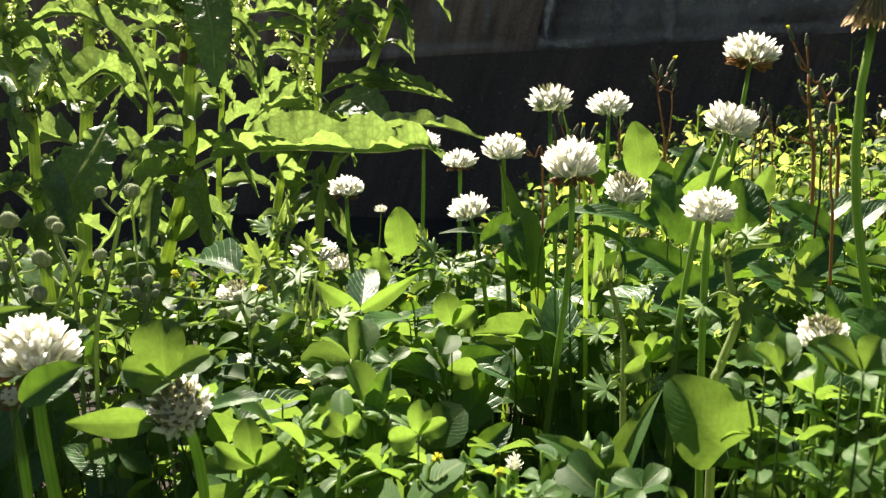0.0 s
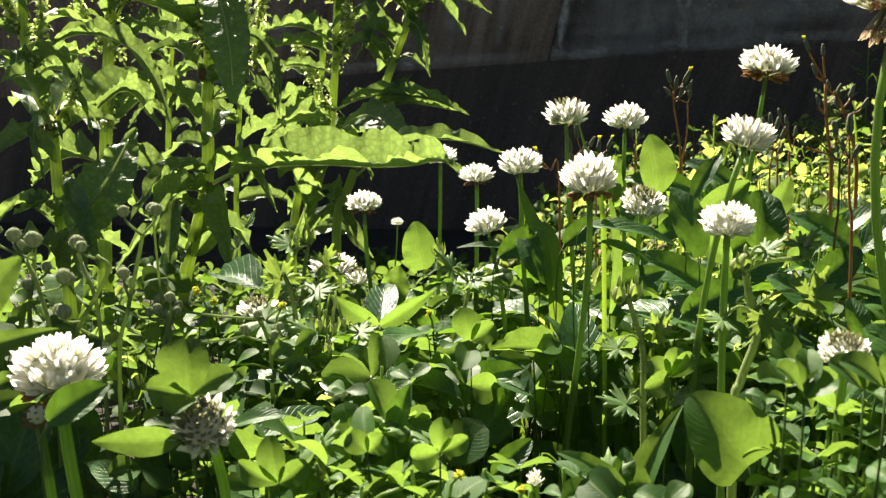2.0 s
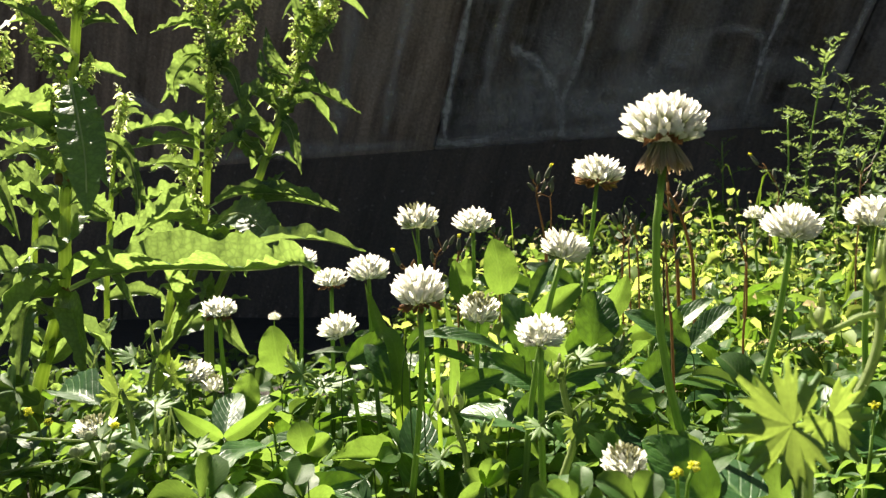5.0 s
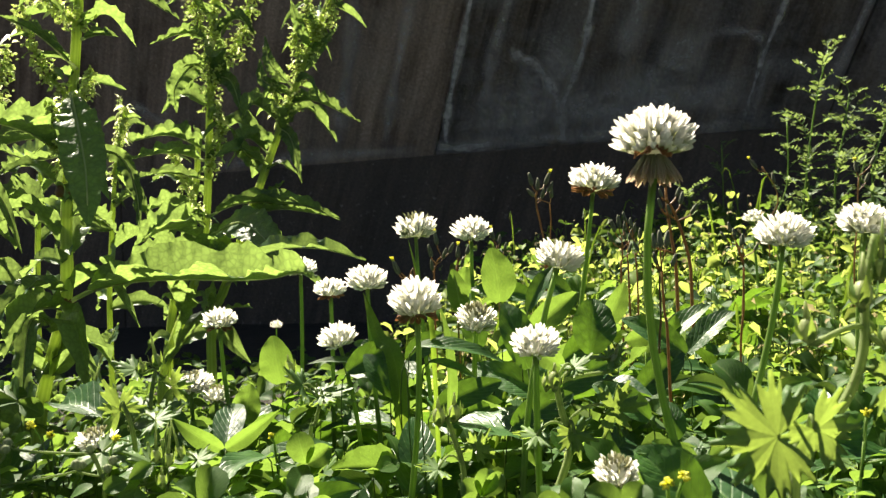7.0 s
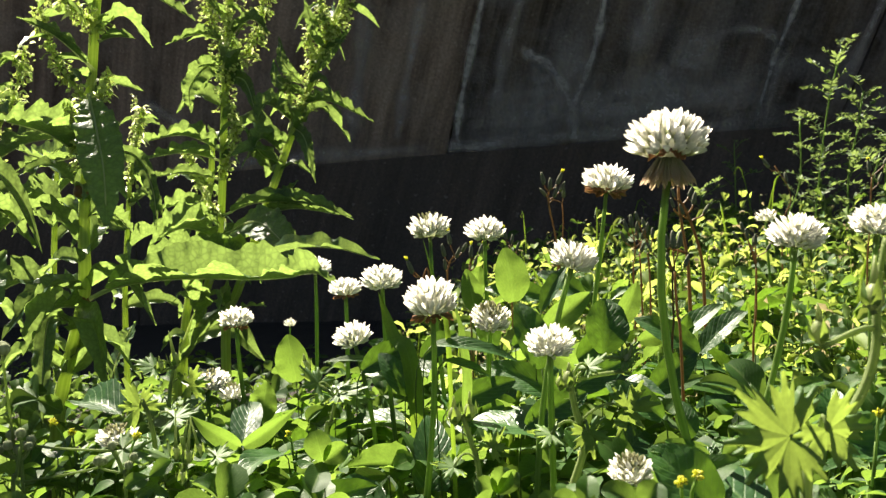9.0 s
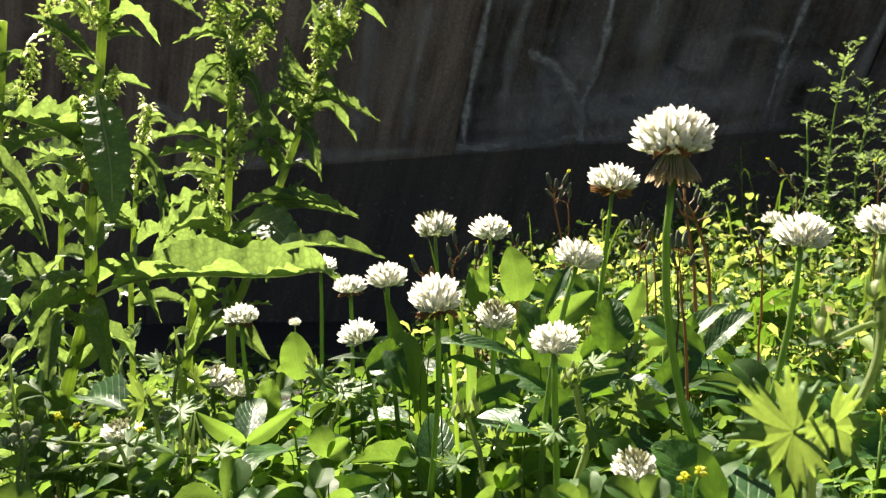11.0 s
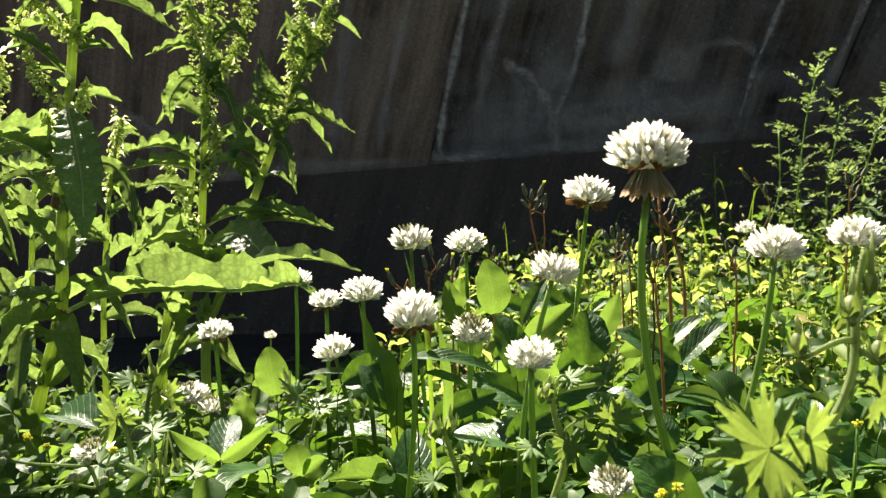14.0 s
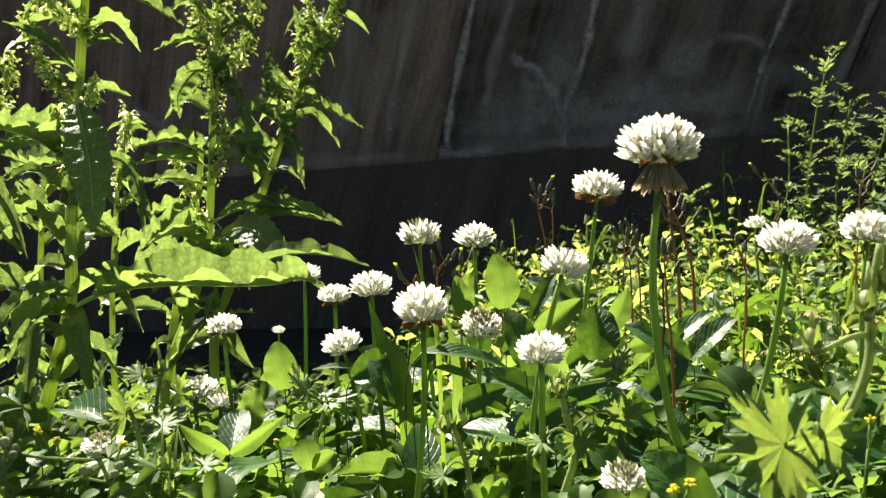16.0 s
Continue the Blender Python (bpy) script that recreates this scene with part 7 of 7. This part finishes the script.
def spot(rng, y0, y1, power=1.0):
    """A random place in the wedge of ground before the camera."""
    y = y0 + (y1 - y0) * rng.random() ** power
    half = 0.07 + 0.60 * y
    return rng.uniform(-half, half) + 0.06 * y, y


def thin_stalk(shape, foot, top, r=0.0003):
    shape.tube(bend(foot, foot.lerp(top, 0.4) + Vector((0, 0, 0.012)), top - Vector((0, 0, 0.02)), top, 4), r, 4, cap=False)


def sunward(rng, lean=0.35):
    """The way a leaf faces: most of them lean to the sun, some anyhow."""
    if rng.random() < lean:
        return Vector((rng.gauss(-0.15, 0.45), rng.gauss(0.55, 0.40), 1)).normalized()
    return Vector((rng.uniform(-1.1, 1.1), rng.uniform(-1.9, 0.4), 1)).normalized()


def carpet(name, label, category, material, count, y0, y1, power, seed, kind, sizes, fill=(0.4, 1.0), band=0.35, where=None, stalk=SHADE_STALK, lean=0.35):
    """Leaves that nobody could count, in a few joined sheets from near to far."""
    rng = random.Random(seed)
    sheets = {}
    for i in range(count):
        x, y = spot(rng, y0, y1, power)
        level = rng.uniform(*fill)
        if (where and not where(x, y)) or (level > 0.3 and hollow(x, y)) or (x < -0.11 and y < 0.62 and rng.random() < 0.75):
            continue
        leafs, stalks = sheets.setdefault(int(y / band), (Shape(), Shape()))
        top = Vector((x, y, canopy(x, y) * level))
        foot = Vector((x + rng.uniform(-0.02, 0.02), y + rng.uniform(-0.02, 0.02), ground_height(x, y) - 0.003))
        size = rng.uniform(*sizes)
        tilt = sunward(rng, lean)
        turn = rng.uniform(0, 6.28)
        thin_stalk(stalks, foot, top)
        if kind == "clover":
            rosette([leafs] * 3, top, size, tilt, turn, rng, rng.uniform(0.1, 0.6), rng.uniform(0.7, 0.95), 0.12, 5, 4)
        elif kind == "cut":
            palmate(leafs, top, tilt, Vector((math.cos(turn), math.sin(turn), 0.2)), size, rng)
        elif kind == "sprig":
            for k in range(6):
                a = turn + k * 2.4
                p = foot.lerp(top, 0.4 + 0.12 * k)
                d = Vector((math.cos(a), math.sin(a), rng.uniform(-0.5, 1.1))).normalized()
                long = size * rng.uniform(0.5, 1.2)
                e = p + d * long
                f = sunward(rng, lean) + Vector((rng.gauss(0, 0.4), rng.gauss(0, 0.4), 0))
                ribbon(leafs, [p + d * long * 0.1, p.lerp(e, 0.4) + Vector((0, 0, long * 0.08)), p.lerp(e, 0.75), e - Vector((0, 0, long * rng.uniform(0.0, 0.3)))], f, long * rng.uniform(0.25, 0.80), rng.choice((obovate, lance, oval)), 0.4, 0.03, 2, 4)
        elif kind == "blade":
            a = turn
            side = Vector((math.cos(a), math.sin(a), 0)) * size * rng.uniform(0.3, 1.0)
            ribbon(leafs, through_points([foot, foot.lerp(top, 0.6), top + side * 0.5, top + side + Vector((0, 0, -size * 0.2))], 3), Vector((math.sin(a), -1, 0.3)), rng.uniform(0.0016, 0.0034), blade, 0.4, 0, 1, 2)
    for key, (leafs, stalks) in sorted(sheets.items()):
        mass = tagged(part(name, leafs, material), label, category, kind="stuff")
        if kind != "blade":
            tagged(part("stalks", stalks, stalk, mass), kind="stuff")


def bank(x, y):
    return x > 0.10 + 0.05 * math.sin(y * 9) and y > 0.42


rng = random.Random(5)
placed = []
while len(placed) < 190:
    x, y = spot(rng, 0.19, 0.60, 1.0)
    h = canopy(x, y) * rng.uniform(0.72, 1.06)
    if hollow(x, y) or (x < -0.11 and rng.random() < 0.6):
        continue
    if any((x - a) ** 2 + (y - b) ** 2 < 0.012 ** 2 for a, b in placed):
        continue
    placed.append((x, y))
    size = rng.uniform(0.008, 0.018) * (0.75 if y < 0.28 else 1.0)
    clover_leaf((x, y, h), size, sunward(rng), rng.uniform(0, 6.28), seed=len(placed), fold=rng.uniform(0.1, 0.6), width=rng.uniform(0.7, 0.98), droop=rng.uniform(0.0, 0.35))

for i in range(95):
    x, y = rng.uniform(-0.08, 0.24), rng.uniform(0.255, 0.47)
    if hollow(x, y):
        continue
    clover_leaf((x, y, canopy(x, y) * rng.uniform(0.66, 1.0)), rng.uniform(0.012, 0.019), sunward(rng, 0.5), rng.uniform(0, 6.28), seed=1200 + i, fold=rng.uniform(0.1, 0.45), width=rng.uniform(0.78, 1.0), droop=rng.uniform(0.05, 0.4))

for cx, cy, rx, ry, count in ((0.098, 0.185, 0.030, 0.022, 34), (-0.012, 0.200, 0.040, 0.018, 26), (0.035, 0.205, 0.025, 0.012, 12), (0.150, 0.230, 0.035, 0.030, 16)):
    for i in range(count):
        x, y = cx + rng.uniform(-rx, rx), cy + rng.uniform(-ry, ry)
        h = (0.112 if cx > 0.08 else 0.090) * rng.uniform(0.55, 1.04)
        clover_leaf((x, y, h), rng.uniform(0.0045, 0.0075), sunward(rng, 0.6), rng.uniform(0, 6.28), seed=900 + i, fold=rng.uniform(0.1, 0.5), width=rng.uniform(0.72, 0.95), droop=rng.uniform(0.0, 0.3), label="small three-part medick leaf of dull green")

for i in range(190):
    x, y = rng.uniform(-0.12, 0.27), rng.uniform(0.28, 0.56)
    if hollow(x, y):
        continue
    level = i % 3 == 1
    h = canopy(x, y) * (rng.uniform(0.88, 1.12) if level else rng.uniform(0.45, 1.03))
    a, size = rng.uniform(0, 6.28), rng.uniform(0.022, 0.046) * (0.8 if y < 0.33 else 1.0)
    d = Vector((math.cos(a), 0.6 * math.sin(a), rng.uniform(-0.1, 0.2) if level else rng.uniform(-0.2, 0.9))).normalized()
    top = Vector((x, y, h))
    if level:
        face = Vector((rng.uniform(-0.3, 0.3), rng.uniform(-0.4, -0.05), 1))
    elif i % 3 == 0:
        face = sunward(rng, 0.3)
    else:
        face = Vector((rng.uniform(-0.45, 0.45), -0.87, rng.uniform(0.35, 0.7)))
    leaf_on_stalk(top - d * size * 0.5, top + d * size * 0.5, size * rng.uniform(0.4, 0.75), face=tuple(face), arch=rng.uniform(0.02, 0.2), fold=rng.uniform(0.15, 0.6), wave=rng.uniform(0.01, 0.05), seed=i, profile=rng.choice((oval, lance)), label="broad dark green leaf overlapping its neighbours")

# big leaves low down, turned edge-on to the sun, that close the view to the soil
spots = []
# Clusters behind the hollows: added dark leaves in place of deep shade.
for cx, cy, rx, count in ((0.033, 0.350, 0.055, 16), (0.13, 0.31, 0.06, 12), (-0.12, 0.292, 0.05, 14), (0.19, 0.33, 0.05, 8)):
    spots += [(cx + rng.uniform(-rx, rx), cy + rng.uniform(-0.008, 0.03)) for i in range(count)]
spots += [(rng.uniform(-0.10, 0.22), rng.uniform(0.30, 0.46)) for i in range(36)]
spots += [(rng.uniform(-0.31, -0.20), rng.uniform(0.52, 0.62)) for i in range(16)]
for i, (x, y) in enumerate(spots):
    if hollow(x, y):
        continue
    h = canopy(x, y) * rng.uniform(0.40, 0.75)
    size = rng.uniform(0.024, 0.040)
    d = Vector((rng.uniform(-0.8, 0.8), 0.5, 0.87)).normalized()
    top = Vector((x, y, h))
    leaf_on_stalk(top - d * size * 0.5, top + d * size * 0.5, size * rng.uniform(0.5, 0.8), face=(rng.uniform(-0.35, 0.35), -0.87, rng.uniform(0.4, 0.6)), arch=rng.uniform(0.0, 0.14), fold=rng.uniform(0.1, 0.4), wave=rng.uniform(0.01, 0.06), seed=i + 300, profile=rng.choice((oval, oval, lance)), name="ground_leaf", group="leaves low in the patch", label="broad bluish-green leaf standing low in the shade")

for i in range(60):
    x, y = rng.uniform(0.14, 0.42), rng.uniform(0.46, 0.85)
    h = canopy(x, y) * rng.uniform(0.88, 1.05)
    a, size = rng.uniform(0, 6.28), rng.uniform(0.022, 0.042)
    d = Vector((math.cos(a), 0.6 * math.sin(a), rng.uniform(-0.2, 0.7))).normalized()
    top = Vector((x, y, h))
    leaf_on_stalk(top - d * size * 0.5, top + d * size * 0.5, size * rng.uniform(0.35, 0.6), face=tuple(sunward(rng, 0.55)), arch=rng.uniform(0.04, 0.22), fold=rng.uniform(0.2, 0.6), wave=rng.uniform(0.02, 0.06), seed=i + 700, profile=rng.choice((oval, lance)), name="weed_leaf", category="weed leaf", group="weed leaves on the bank", label="long green weed leaf arching over the bank", material=rng.choice((CLOVER, BROAD)))

carpet("clover_carpet", "dense green clover leaves covering the soil", "clover", CLOVER_STUFF, 760, 0.19, 0.56, 1.0, 11, "clover", (0.008, 0.018), (0.76, 1.06), lean=0.35)
carpet("clover_carpet", "dense green clover leaves covering the soil", "clover", CLOVER_STUFF, 600, 0.5, 1.35, 1.2, 12, "clover", (0.010, 0.019), (0.5, 1.0), 0.45)
carpet("low_clover", "small dark clover leaves low in the shade", "clover", CLOVER_STUFF, 600, 0.46, 1.5, 0.9, 13, "clover", (0.010, 0.018), (0.10, 0.5), 0.4)
carpet("low_clover", "small dark clover leaves low in the shade", "clover", CLOVER_STUFF, 1300, 0.15, 0.50, 0.9, 35, "clover", (0.009, 0.017), (0.28, 0.52), 0.2, lean=0.4)
carpet("low_clover", "small dark clover leaves low in the shade", "clover", CLOVER_STUFF, 700, 0.15, 0.42, 0.9, 36, "clover", (0.009, 0.018), (0.10, 0.30), 0.2, lambda x, y: x < -0.06 and y < 0.42, lean=0.5)
carpet("weed_carpet", "tangle of small yellow-green weed leaves", "weeds", WEED, 1500, 0.42, 1.45, 1.1, 14, "sprig", (0.006, 0.026), (0.6, 1.12), 0.4, bank, lean=0.5)
carpet("green_weed_carpet", "tangle of mid-green weed leaves on the bank", "weeds", CLOVER_STUFF, 1000, 0.42, 1.45, 1.1, 34, "sprig", (0.007, 0.030), (0.6, 1.12), 0.4, bank, lean=0.4)
carpet("weed_carpet", "tangle of small yellow-green weed leaves", "weeds", WEED, 200, 0.19, 0.5, 1.0, 15, "sprig", (0.005, 0.010), (0.75, 1.05), 0.4)
carpet("weed_carpet", "low tangle of leaves under the docks", "weeds", CLOVER_STUFF, 220, 0.5, 1.1, 1.0, 19, "sprig", (0.014, 0.034), (0.5, 1.1), 0.4, lambda x, y: x < -0.09 - 0.03 * (y < 0.65))
carpet("cut_leaf_carpet", "pale cut geranium leaves among the clover", "geranium", GERANIUM, 220, 0.2, 0.6, 1.0, 16, "cut", (0.008, 0.015), (0.75, 1.05), 0.45, stalk=HAIRY)
carpet("grass_tuft", "thin grass blades between the clover leaves", "grass", GRASS, 130, 0.2, 0.7, 1.0, 17, "blade", (0.01, 0.04), (0.6, 1.1), 0.6)
carpet("grass_tuft", "thin grass blades on the weedy bank", "grass", GRASS, 260, 0.45, 1.3, 1.0, 18, "blade", (0.02, 0.07), (0.7, 1.25), 0.9, bank)
carpet("clover_carpet", "broad clover leaves on the weedy bank", "clover", CLOVER_STUFF, 380, 0.45, 1.3, 1.0, 20, "clover", (0.009, 0.018), (0.7, 1.1), 0.45, bank, lean=0.45)
carpet("weed_carpet", "thick yellow-green leaves over the weedy bank", "weeds", WEED, 900, 0.46, 1.3, 1.1, 33, "sprig", (0.012, 0.022), (0.95, 1.10), 0.9, bank, lean=0.55)
carpet("dry_straw", "pale dry bits of stalk among the weeds", "dry stalks", STRAW, 700, 0.42, 1.2, 1.0, 31, "sprig", (0.005, 0.011), (0.85, 1.12), 0.9, bank)


def outside(x, y):
    """The ground to either side, past the thick growth."""
    return abs(x - 0.06 * y) > 0.05 + 0.60 * y and y < 1.0


rng = random.Random(41)
leafs = Shape()
for i in range(1500):
    x, y = rng.uniform(-1.3, 1.3), rng.uniform(-0.6, 1.0)
    if not outside(x, y) or x * x + y * y < 0.03:
        continue
    size, turn = rng.uniform(0.012, 0.03), rng.uniform(0, 6.28)
    rosette([leafs] * 3, Vector((x, y, ground_height(x, y) + rng.uniform(0.012, 0.05))), size, sunward(rng), turn, rng, 0.3, 0.8, 0.3, 4, 2)
tagged(part("clover_carpet", leafs, CLOVER_STUFF), "thin growth of clover round the patch", "clover", kind="stuff")
